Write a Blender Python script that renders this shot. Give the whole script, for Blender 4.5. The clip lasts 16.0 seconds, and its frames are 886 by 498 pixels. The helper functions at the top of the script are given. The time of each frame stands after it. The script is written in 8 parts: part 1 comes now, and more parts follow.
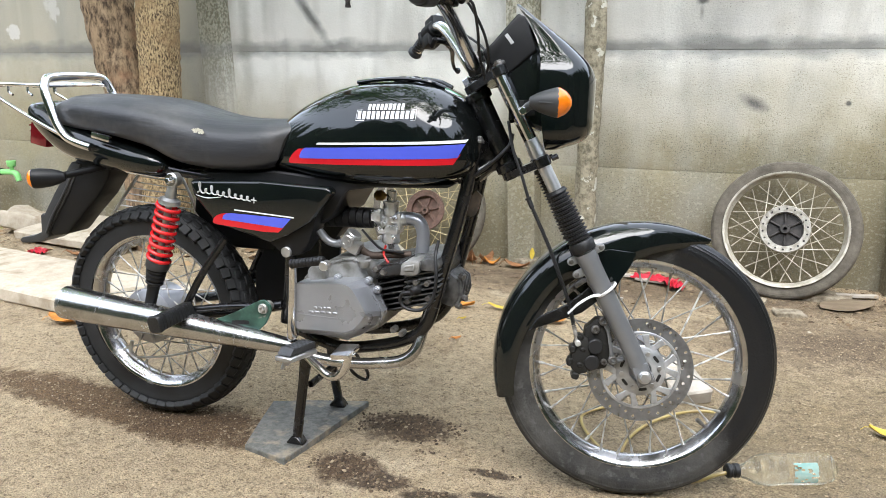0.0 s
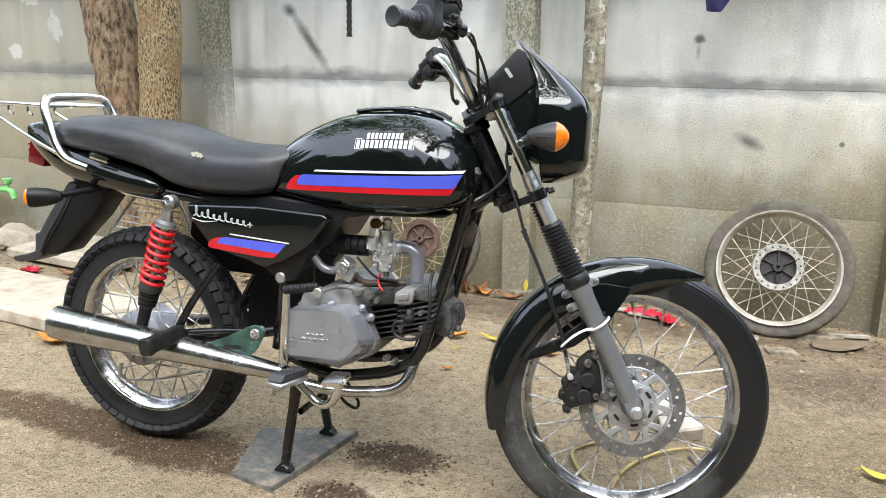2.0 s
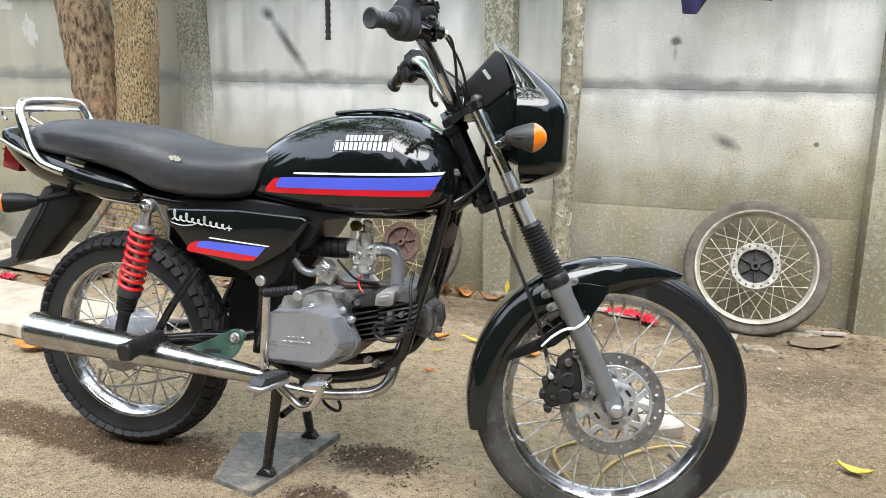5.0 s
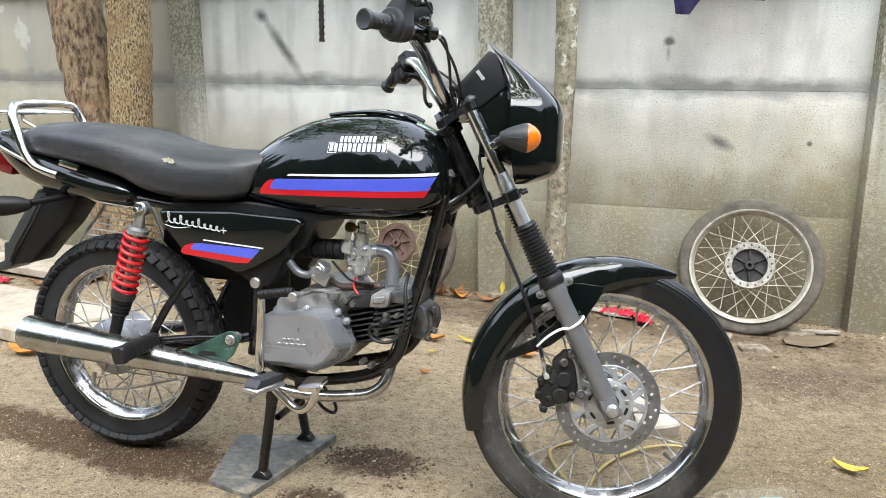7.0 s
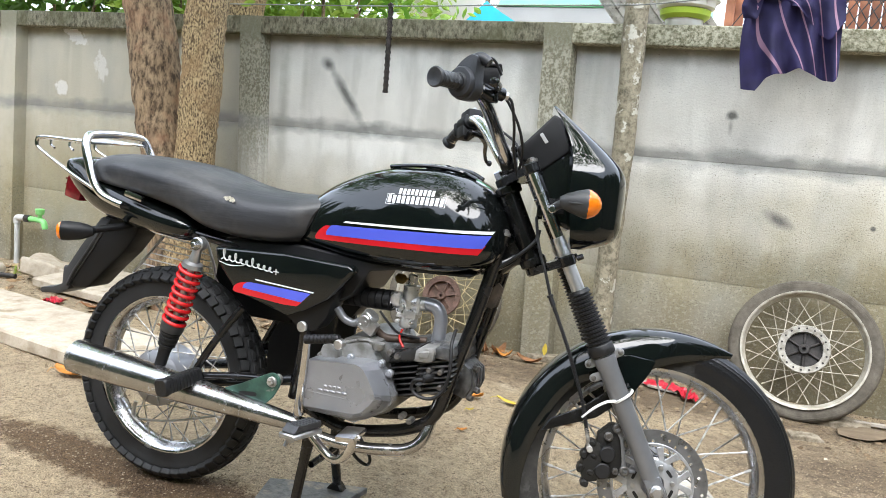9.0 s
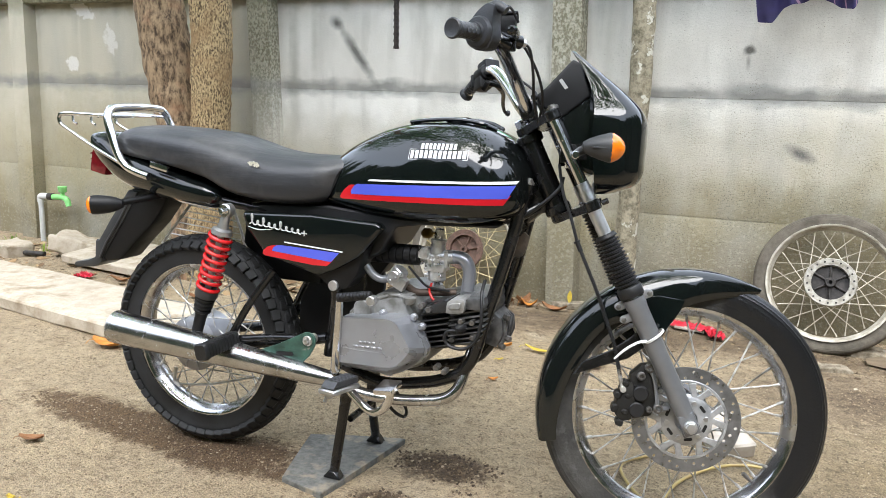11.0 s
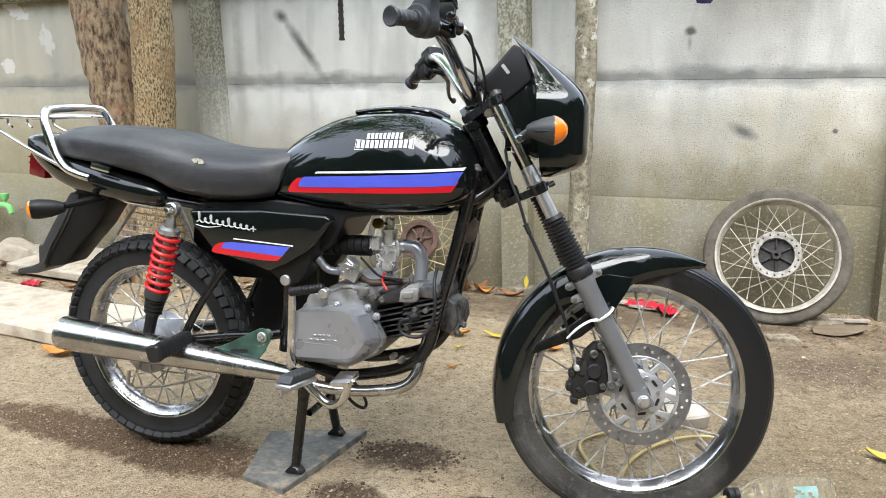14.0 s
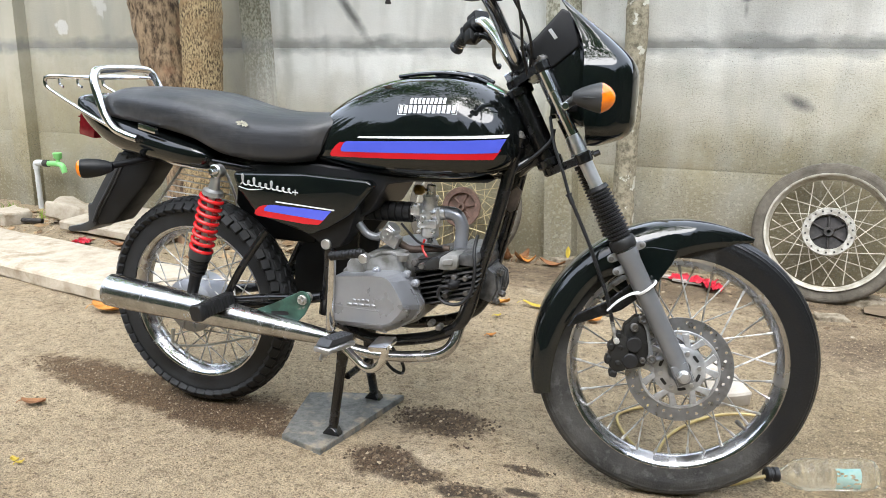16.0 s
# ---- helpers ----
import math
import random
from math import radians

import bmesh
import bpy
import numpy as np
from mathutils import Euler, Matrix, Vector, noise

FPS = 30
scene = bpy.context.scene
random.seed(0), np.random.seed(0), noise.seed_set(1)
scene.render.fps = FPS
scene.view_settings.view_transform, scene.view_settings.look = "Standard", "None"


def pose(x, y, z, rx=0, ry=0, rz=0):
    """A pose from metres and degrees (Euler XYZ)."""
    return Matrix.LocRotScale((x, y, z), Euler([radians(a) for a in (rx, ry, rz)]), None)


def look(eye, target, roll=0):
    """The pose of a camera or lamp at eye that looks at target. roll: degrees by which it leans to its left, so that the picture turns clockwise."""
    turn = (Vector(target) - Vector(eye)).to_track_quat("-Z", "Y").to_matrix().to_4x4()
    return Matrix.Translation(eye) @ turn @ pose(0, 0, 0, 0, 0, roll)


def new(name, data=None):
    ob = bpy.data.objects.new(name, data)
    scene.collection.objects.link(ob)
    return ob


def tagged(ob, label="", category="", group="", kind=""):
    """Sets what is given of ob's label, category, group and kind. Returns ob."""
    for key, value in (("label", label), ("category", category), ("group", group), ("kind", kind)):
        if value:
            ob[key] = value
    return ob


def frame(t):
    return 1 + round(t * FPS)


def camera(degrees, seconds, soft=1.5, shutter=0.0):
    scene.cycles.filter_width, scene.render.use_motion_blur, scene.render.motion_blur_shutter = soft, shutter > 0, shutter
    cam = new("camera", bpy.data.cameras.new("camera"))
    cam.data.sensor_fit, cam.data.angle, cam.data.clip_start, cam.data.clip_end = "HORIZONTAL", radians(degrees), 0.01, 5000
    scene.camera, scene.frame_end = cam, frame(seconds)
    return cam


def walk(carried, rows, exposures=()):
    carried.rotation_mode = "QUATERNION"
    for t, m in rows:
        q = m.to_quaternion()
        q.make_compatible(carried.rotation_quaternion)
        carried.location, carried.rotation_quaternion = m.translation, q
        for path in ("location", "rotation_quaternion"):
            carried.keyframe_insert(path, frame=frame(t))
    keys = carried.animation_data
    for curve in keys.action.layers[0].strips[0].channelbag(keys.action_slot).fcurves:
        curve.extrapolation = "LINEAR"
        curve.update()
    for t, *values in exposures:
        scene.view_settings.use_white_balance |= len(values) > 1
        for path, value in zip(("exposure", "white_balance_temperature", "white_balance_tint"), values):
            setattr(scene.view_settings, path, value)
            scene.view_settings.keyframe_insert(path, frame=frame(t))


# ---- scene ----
cam = camera(61.11, 16.0, soft=0.35, shutter=0.2)
# seconds, eye x y z, pitch, lean, yaw
PATH = [
    (0.0, 1.3265, -1.6192, 0.9242, -13.217, -0.297, 18.148),
    (0.5, 1.3270, -1.6186, 0.9247, -12.889, -0.578, 18.117),
    (1.0, 1.3258, -1.6201, 0.9253, -12.394, -0.991, 18.054),
    (1.5, 1.3252, -1.6224, 0.9267, -11.686, -1.664, 18.100),
    (2.0, 1.3248, -1.6210, 0.9270, -11.024, -1.875, 18.015),
    (2.5, 1.3273, -1.6208, 0.9251, -11.061, -1.883, 17.912),
    (3.0, 1.3305, -1.6234, 0.9237, -10.899, -1.735, 17.396),
    (3.5, 1.3294, -1.6274, 0.9252, -10.725, -1.695, 16.773),
    (4.0, 1.3295, -1.6248, 0.9239, -10.789, -1.658, 16.712),
    (6.5, 1.3314, -1.6247, 0.9232, -10.602, -1.387, 16.231),
    (7.0, 1.3310, -1.6247, 0.9226, -10.616, -1.302, 16.125),
    (7.5, 1.3290, -1.6250, 0.9239, -10.141, -1.504, 15.617),
    (8.0, 1.3266, -1.6281, 0.9253, -8.521, -3.038, 17.317),
    (8.5, 1.3137, -1.6315, 0.9326, -5.649, -5.700, 19.889),
    (9.0, 1.3077, -1.6180, 0.9296, -6.833, -5.365, 20.053),
    (9.2, 1.3067, -1.6185, 0.9293, -7.109, -5.135, 20.261),
    (11.3, 1.2955, -1.6422, 0.9243, -10.440, -1.690, 20.720),
    (11.5, 1.2963, -1.6425, 0.9242, -10.443, -1.680, 20.516),
    (12.0, 1.2987, -1.6441, 0.9241, -10.378, -1.664, 20.343),
    (12.5, 1.3006, -1.6443, 0.9239, -10.424, -1.631, 20.273),
    (13.0, 1.3073, -1.6444, 0.9233, -10.431, -1.454, 19.627),
    (13.5, 1.3083, -1.6430, 0.9213, -10.652, -0.938, 18.400),
    (14.0, 1.3157, -1.6399, 0.9192, -10.885, 0.020, 17.377),
    (14.5, 1.3301, -1.6319, 0.9128, -11.314, 1.422, 16.853),
    (15.0, 1.3264, -1.6310, 0.9078, -13.876, 1.058, 18.149),
    (15.5, 1.3197, -1.6297, 0.9135, -14.385, -0.214, 20.200),
    (16.0, 1.3154, -1.6283, 0.9156, -13.334, -0.724, 20.810),
]
walk(cam, [(t, pose(x, y, z, 90 + pitch, lean, yaw)) for t, x, y, z, pitch, lean, yaw in PATH])

# ---- world, sun ----
world = bpy.data.worlds.new("sky")
scene.world = world
world.use_nodes = True
wn = world.node_tree.nodes
sky = wn.new("ShaderNodeTexSky")
sky.sky_type = 'NISHITA'
sky.sun_disc = False
sky.sun_elevation, sky.sun_rotation = radians(62), radians(200)
sky.air_density, sky.dust_density = 1.0, 1.2
wn["Background"].inputs[1].default_value = 0.15
# bright overcast: the clear sky veiled by even cloud
veil = wn.new("ShaderNodeMix")
veil.data_type = 'RGBA'
veil.inputs["Factor"].default_value = 0.6
veil.inputs["B"].default_value = (5.85, 6.25, 6.75, 1)
world.node_tree.links.new(sky.outputs[0], veil.inputs["A"])
world.node_tree.links.new(veil.outputs["Result"], wn["Background"].inputs[0])
sun = new("sun", bpy.data.lights.new("sun", 'SUN'))
sun.data.energy, sun.data.angle, sun.data.color = 1.5, radians(46), (1.0, 0.988, 0.972)
sun.matrix_world = look((1.0, -2.65, 5.3), (0, 0, 0))
scene.view_settings.exposure = 2.17

# ---- builders ----
WORLD_OF = {}


def place(ob, parent, m):
    if parent is not None:
        ob.parent = parent
        ob.matrix_basis = WORLD_OF[parent.name].inverted() @ m
    else:
        ob.matrix_basis = m
    WORLD_OF[ob.name] = m
    return ob


def finish(bm, name, material, smooth=True, angle=40):
    bmesh.ops.recalc_face_normals(bm, faces=bm.faces)
    me = bpy.data.meshes.new(name)
    lim = radians(angle)
    for fa in bm.faces:
        fa.smooth = smooth
    if smooth:
        for e in bm.edges:
            if len(e.link_faces) == 2 and e.calc_face_angle(0) > lim:
                e.smooth = False
    bm.to_mesh(me)
    bm.free()
    for x in (material if isinstance(material, (list, tuple)) else [material]):
        me.materials.append(x)
    return me


I4 = Matrix.Identity(4)


def part(name, bm, material, parent, label="", m=I4, smooth=True, angle=40):
    me = bm if isinstance(bm, bpy.types.Mesh) else finish(bm, name, material, smooth, angle)
    ob = place(new(name, me), parent, m)
    if label:
        ob["label"] = label
    return ob


def thing(name, label, category, m=I4, group="", kind=""):
    return tagged(place(new(name), None, m), label, category, group, kind)


def solid(name, bm, material, label, category="", kind="", group="", m=I4, smooth=True, angle=40):
    return tagged(part(name, bm, material, None, "", m, smooth, angle), label, category, group, kind)


def smooth_path(pts, n=6):
    """Catmull-Rom through the points."""
    P = [Vector(q) for q in pts]
    P = [2 * P[0] - P[1]] + P + [2 * P[-1] - P[-2]]
    out = []
    for i in range(1, len(P) - 2):
        a, b, c, d = P[i - 1:i + 3]
        for k in range(n):
            t = k / n
            out.append(0.5 * ((2 * b) + (c - a) * t + (2 * a - 5 * b + 4 * c - d) * t * t + (3 * b - a - 3 * c + d) * t ** 3))
    return out + [P[-2]]


def bridge(bm, rings, closed=True, caps=True):
    vs = [[bm.verts.new(q) for q in r] for r in rings]
    n = len(vs[0])
    for a, b in zip(vs, vs[1:]):
        for i in range(n if closed else n - 1):
            j = (i + 1) % n
            bm.faces.new((a[i], a[j], b[j], b[i]))
    if caps and closed:
        bm.faces.new(vs[0][::-1])
        bm.faces.new(vs[-1])
    return vs


def tube(bm, pts, r, sides=10, curve=6, flat=1.0):
    """Round bar along a smooth path; r a number or one radius for each end and middle point."""
    path = smooth_path(pts, curve) if curve > 1 and len(pts) > 2 else [Vector(q) for q in pts]
    n = len(path)
    rs = [r] * n if not isinstance(r, (list, tuple)) else [float(np.interp(i / (n - 1), np.linspace(0, 1, len(r)), r)) for i in range(n)]
    up, rings = None, []
    for i, q in enumerate(path):
        d = (path[min(i + 1, n - 1)] - path[max(i - 1, 0)]).normalized()
        if up is None:
            up = d.orthogonal().normalized()
        up = (up - d * up.dot(d)).normalized()
        side = d.cross(up)
        rings.append([q + rs[i] * (math.cos(a) * up + flat * math.sin(a) * side) for a in (2 * math.pi * k / sides for k in range(sides))])
    bridge(bm, rings)
    return bm


def lathe(bm, prof, m=I4, n=48, close=False):
    """Turned shape round the local y axis; prof: (radius, y)."""
    rings = []
    for k in range(n):
        a = 2 * math.pi * k / n
        rings.append([m @ Vector((r * math.cos(a), y, r * math.sin(a))) for r, y in prof])
    vs = [[bm.verts.new(q) for q in r] for r in rings]
    k = len(prof)
    for i in range(n):
        a, b = vs[i], vs[(i + 1) % n]
        for j in range(k if close else k - 1):
            bm.faces.new((a[j], a[(j + 1) % k], b[(j + 1) % k], b[j]))
    bmesh.ops.remove_doubles(bm, verts=bm.verts, dist=1e-6)
    return bm


def along(a, b):
    """Matrix whose local y runs from a to b, at a."""
    a, b = Vector(a), Vector(b)
    return Matrix.Translation(a) @ (b - a).to_track_quat('Y', 'Z').to_matrix().to_4x4()


def rod(bm, a, b, r, n=16, r2=None, ch=0.0):
    ln = (Vector(b) - Vector(a)).length
    r2 = r if r2 is None else r2
    c = ch or min(r, r2, ln) * 0.15
    return lathe(bm, [(0, 0), (r - c, 0), (r, c), (r2, ln - c), (r2 - c, ln), (0, ln)], along(a, b), n)


def box(bm, size, m=I4, bevel=0.0, seg=2):
    r = bmesh.ops.create_cube(bm, size=1, matrix=m @ Matrix.Diagonal((*size, 1)))
    if bevel:
        es = list({e for v in r["verts"] for e in v.link_edges})
        bmesh.ops.bevel(bm, geom=es, offset=bevel, segments=seg, profile=0.6, affect='EDGES', clamp_overlap=True)
    return bm


def slab(bm, outline, y0, y1, bevel=0.0, seg=2, m=I4):
    """A plate with an outline in x and z between two y."""
    va = [bm.verts.new(m @ Vector((x, y0, z))) for x, z in outline]
    vb = [bm.verts.new(m @ Vector((x, y1, z))) for x, z in outline]
    k = len(va)
    fs = [bm.faces.new(va), bm.faces.new(vb[::-1])] + [bm.faces.new((va[i], vb[i], vb[(i + 1) % k], va[(i + 1) % k])) for i in range(k)]
    bmesh.ops.recalc_face_normals(bm, faces=fs)
    if bevel:
        bmesh.ops.bevel(bm, geom=list({e for q in fs for e in q.edges}), offset=bevel, segments=seg, profile=0.6, affect='EDGES', clamp_overlap=True)
    return bm


def round_outline(pts, n=5):
    """Closed smooth curve through corner points in the plane."""
    P = [Vector((x, z)) for x, z in pts]
    out, k = [], len(P)
    for i in range(k):
        a, b, c = P[i - 1], P[i], P[(i + 1) % k]
        p, q = b.lerp(a, 0.28), b.lerp(c, 0.28)
        for j in range(n):
            t = j / (n - 1)
            out.append(p * (1 - t) ** 2 + b * 2 * t * (1 - t) + q * t * t)
    return [(v.x, v.y) for v in out]


def B():
    return bmesh.new()


def interp(x, xs, ys):
    """Smooth interpolation through stations."""
    n = len(xs)
    if x <= xs[0]:
        return ys[0]
    if x >= xs[-1]:
        return ys[-1]
    i = max(k for k in range(n - 1) if xs[k] <= x)
    h = xs[i + 1] - xs[i]
    t = (x - xs[i]) / h
    s0 = (ys[i + 1] - ys[i - 1]) / (xs[i + 1] - xs[i - 1]) if i > 0 else (ys[1] - ys[0]) / h
    s1 = (ys[i + 2] - ys[i]) / (xs[i + 2] - xs[i]) if i + 2 < n else (ys[-1] - ys[-2]) / h
    return ys[i] * (1 + 2 * t) * (1 - t) ** 2 + s0 * h * t * (1 - t) ** 2 + ys[i + 1] * t * t * (3 - 2 * t) + s1 * h * t * t * (t - 1)

# ---- materials ----
def mat(name, color, rough=0.5, metal=0.0, color2=None, scale=20.0, detail=4.0, bump=0.0, bscale=200.0, spread=(0.35, 0.65),
        rough2=None, coat=0.0, spots=None, spot_scale=8.0, spot_at=(0.58, 0.64), rand=0.0, stretch=None, spec=0.5):
    """Procedural surface: base colour varied by broad noise, a second colour of spots, fine relief and uneven gloss."""
    m = bpy.data.materials.new(name)
    m.use_nodes = True
    nt = m.node_tree
    N, L = nt.nodes, nt.links
    b = N["Principled BSDF"]
    b.inputs["Roughness"].default_value, b.inputs["Metallic"].default_value = rough, metal
    b.inputs["Specular IOR Level"].default_value = spec if coat < 0.9 else 0.1
    b.inputs["Coat Weight"].default_value, b.inputs["Coat Roughness"].default_value, b.inputs["Coat IOR"].default_value = coat, 0.03, 1.48
    tc = N.new("ShaderNodeTexCoord")
    at = tc.outputs["Object"]
    if stretch:
        mp = N.new("ShaderNodeMapping")
        mp.inputs["Scale"].default_value = stretch
        L.new(at, mp.inputs[0])
        at = mp.outputs[0]
    ns = N.new("ShaderNodeTexNoise")
    ns.inputs["Scale"].default_value, ns.inputs["Detail"].default_value, ns.inputs["Roughness"].default_value = scale, detail, 0.72 if detail > 7 else 0.5
    L.new(at, ns.inputs["Vector"])
    ramp = N.new("ShaderNodeValToRGB")
    ramp.color_ramp.elements[0].position, ramp.color_ramp.elements[1].position = spread
    c2 = color2 or tuple(c * 0.8 for c in color)
    ramp.color_ramp.elements[0].color, ramp.color_ramp.elements[1].color = (*c2, 1), (*color, 1)
    L.new(ns.outputs["Fac"], ramp.inputs[0])
    out = ramp.outputs[0]
    if spots:
        sp = N.new("ShaderNodeTexNoise")
        sp.inputs["Scale"].default_value, sp.inputs["Detail"].default_value, sp.inputs["Roughness"].default_value = spot_scale, 8.0, 0.62
        L.new(tc.outputs["Object"], sp.inputs["Vector"])
        mr = N.new("ShaderNodeMapRange")
        mr.inputs["From Min"].default_value, mr.inputs["From Max"].default_value = spot_at
        L.new(sp.outputs["Fac"], mr.inputs["Value"])
        mx = N.new("ShaderNodeMix")
        mx.data_type = 'RGBA'
        L.new(mr.outputs[0], mx.inputs["Factor"])
        L.new(out, mx.inputs["A"])
        mx.inputs["B"].default_value = (*spots, 1)
        out = mx.outputs["Result"]
    if rand:
        oi = N.new("ShaderNodeObjectInfo")
        hs = N.new("ShaderNodeHueSaturation")
        mr2 = N.new("ShaderNodeMapRange")
        mr2.inputs["To Min"].default_value, mr2.inputs["To Max"].default_value = 1 - rand, 1 + rand
        L.new(oi.outputs["Random"], mr2.inputs["Value"])
        L.new(mr2.outputs[0], hs.inputs["Value"])
        L.new(out, hs.inputs["Color"])
        out = hs.outputs[0]
    L.new(out, b.inputs["Base Color"])
    if rough2 is not None:
        mr3 = N.new("ShaderNodeMapRange")
        mr3.inputs["From Min"].default_value, mr3.inputs["From Max"].default_value = 0.35, 0.65
        mr3.inputs["To Min"].default_value, mr3.inputs["To Max"].default_value = rough, rough2
        L.new(ns.outputs["Fac"], mr3.inputs["Value"])
        L.new(mr3.outputs[0], b.inputs["Roughness"])
    if bump:
        bn = N.new("ShaderNodeTexNoise")
        bn.inputs["Scale"].default_value, bn.inputs["Detail"].default_value = bscale, 5.0
        L.new(at, bn.inputs["Vector"])
        bp = N.new("ShaderNodeBump")
        bp.inputs["Strength"].default_value, bp.inputs["Distance"].default_value = bump, 0.004
        L.new(bn.outputs["Fac"], bp.inputs["Height"])
        L.new(bp.outputs[0], b.inputs["Normal"])
    return m


M_PAINT = mat("black gloss paint", (0.006, 0.007, 0.007), 0.10, 0, (0.003, 0.005, 0.005), 6, coat=1.0, bump=0.02, bscale=40)
M_FRAME = mat("black frame enamel", (0.009, 0.009, 0.010), 0.16, 0, (0.005, 0.005, 0.005), 30, bump=0.06, bscale=110, spec=0.55, rough2=0.30)
M_PLASTIC = mat("black plastic", (0.008, 0.0082, 0.009), 0.42, 0, (0.006, 0.006, 0.0065), 25, bump=0.03, bscale=700, rough2=0.55, spec=0.28)
M_GREYPLASTIC = mat("dark grey plastic", (0.035, 0.036, 0.038), 0.45, 0, None, 25, bump=0.1, bscale=500)
M_SEAT = mat("black vinyl", (0.036, 0.037, 0.041), 0.36, 0, (0.021, 0.022, 0.025), 9, 8, bump=0.45, bscale=38, stretch=(0.22, 1, 1.6), rough2=0.56, spots=(0.085, 0.082, 0.080), spot_scale=7, spot_at=(0.50, 0.78))
M_TYRE = mat("black tyre rubber", (0.026, 0.027, 0.029), 0.55, 0, (0.012, 0.012, 0.012), 12, bump=0.2, bscale=300, rough2=0.7, spec=0.35)
M_TYREFRONT = mat("worn front tyre rubber", (0.050, 0.048, 0.044), 0.62, 0, (0.014, 0.014, 0.014), 9, 12, bump=0.3, bscale=200, spread=(0.36, 0.62), rough2=0.42, spots=(0.068, 0.067, 0.064), spot_scale=42, spot_at=(0.55, 0.68))


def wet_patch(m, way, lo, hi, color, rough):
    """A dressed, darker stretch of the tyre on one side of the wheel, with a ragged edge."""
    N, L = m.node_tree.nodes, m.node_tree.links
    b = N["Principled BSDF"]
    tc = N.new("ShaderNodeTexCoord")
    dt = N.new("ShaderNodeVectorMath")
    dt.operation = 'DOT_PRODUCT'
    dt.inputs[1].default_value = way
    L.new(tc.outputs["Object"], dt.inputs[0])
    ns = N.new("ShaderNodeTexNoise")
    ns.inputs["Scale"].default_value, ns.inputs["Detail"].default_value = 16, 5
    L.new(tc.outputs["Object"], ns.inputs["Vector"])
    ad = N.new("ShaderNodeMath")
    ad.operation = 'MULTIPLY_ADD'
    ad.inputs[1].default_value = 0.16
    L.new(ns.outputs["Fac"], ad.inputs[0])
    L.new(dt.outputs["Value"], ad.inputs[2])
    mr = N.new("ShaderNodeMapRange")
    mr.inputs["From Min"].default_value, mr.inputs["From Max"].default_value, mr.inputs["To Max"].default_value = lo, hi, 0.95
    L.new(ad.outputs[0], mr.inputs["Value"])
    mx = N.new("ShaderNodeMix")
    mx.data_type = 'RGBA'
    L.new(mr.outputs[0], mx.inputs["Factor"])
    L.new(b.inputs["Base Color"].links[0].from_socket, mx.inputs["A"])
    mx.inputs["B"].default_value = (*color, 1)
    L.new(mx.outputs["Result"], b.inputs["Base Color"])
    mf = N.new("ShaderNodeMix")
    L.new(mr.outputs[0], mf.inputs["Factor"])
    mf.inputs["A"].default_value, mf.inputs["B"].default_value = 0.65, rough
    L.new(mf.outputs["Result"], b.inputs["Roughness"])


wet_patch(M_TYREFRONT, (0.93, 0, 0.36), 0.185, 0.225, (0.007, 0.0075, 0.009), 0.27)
M_TYREOLD = mat("dusty old tyre rubber", (0.14, 0.122, 0.096), 0.88, 0, (0.07, 0.06, 0.046), 22, 14, bump=0.3, bscale=200)
M_CHROME = mat("chrome", (0.74, 0.74, 0.75), 0.10, 1.0, (0.58, 0.58, 0.59), 22, 6, bump=0.04, bscale=80, rough2=0.22)
M_MUFFLER = mat("smeared dusty chrome", (0.58, 0.58, 0.59), 0.12, 0.98, (0.42, 0.42, 0.42), 9, 8, bump=0.015, bscale=60, rough2=0.34, spots=(0.30, 0.29, 0.27), spot_scale=11, spot_at=(0.47, 0.70))
M_RIM = mat("satin chrome rim", (0.62, 0.625, 0.645), 0.14, 1.0, (0.40, 0.40, 0.41), 25, bump=0.05, bscale=150, rough2=0.32)
M_STEEL = mat("dull zinc steel", (0.55, 0.55, 0.55), 0.32, 0.8, (0.38, 0.375, 0.37), 40, bump=0.1, bscale=300)
M_DISC = mat("brushed disc steel", (0.29, 0.297, 0.315), 0.24, 0.85, (0.20, 0.206, 0.218), 60, bump=0.06, bscale=400, rough2=0.45)
M_ALU = mat("cast aluminium paint", (0.345, 0.356, 0.385), 0.27, 0.55, (0.295, 0.304, 0.328), 14, bump=0.12, bscale=420, rough2=0.38)
M_ALUDIRTY = mat("stained cast aluminium", (0.34, 0.34, 0.335), 0.36, 0.45, (0.15, 0.145, 0.13), 26, bump=0.3, bscale=250, rough2=0.65)
M_FIN = mat("black fin enamel", (0.030, 0.030, 0.031), 0.32, 0.1, (0.016, 0.016, 0.016), 40, bump=0.2, bscale=250, rough2=0.5)
M_HEAD = mat("black heat paint", (0.13, 0.131, 0.134), 0.34, 0.35, (0.04, 0.04, 0.041), 40, bump=0.3, bscale=250, spots=(0.22, 0.22, 0.22), spot_scale=60, spot_at=(0.62, 0.7))
M_FORK = mat("grey fork paint", (0.205, 0.21, 0.22), 0.30, 0.4, (0.175, 0.18, 0.19), 18, bump=0.08, bscale=300)
M_FORKTUBE = mat("satin hard chrome", (0.60, 0.61, 0.62), 0.30, 0.9, (0.50, 0.51, 0.52), 22, 6, bump=0.04, bscale=120, rough2=0.40)
M_LUG = mat("light grey lug metal", (0.36, 0.365, 0.37), 0.36, 0.5, (0.25, 0.25, 0.255), 60, bump=0.1, bscale=300)
M_CARRIER = mat("grey cast carrier", (0.50, 0.51, 0.53), 0.32, 0.55, (0.30, 0.305, 0.315), 40, bump=0.1, bscale=300)
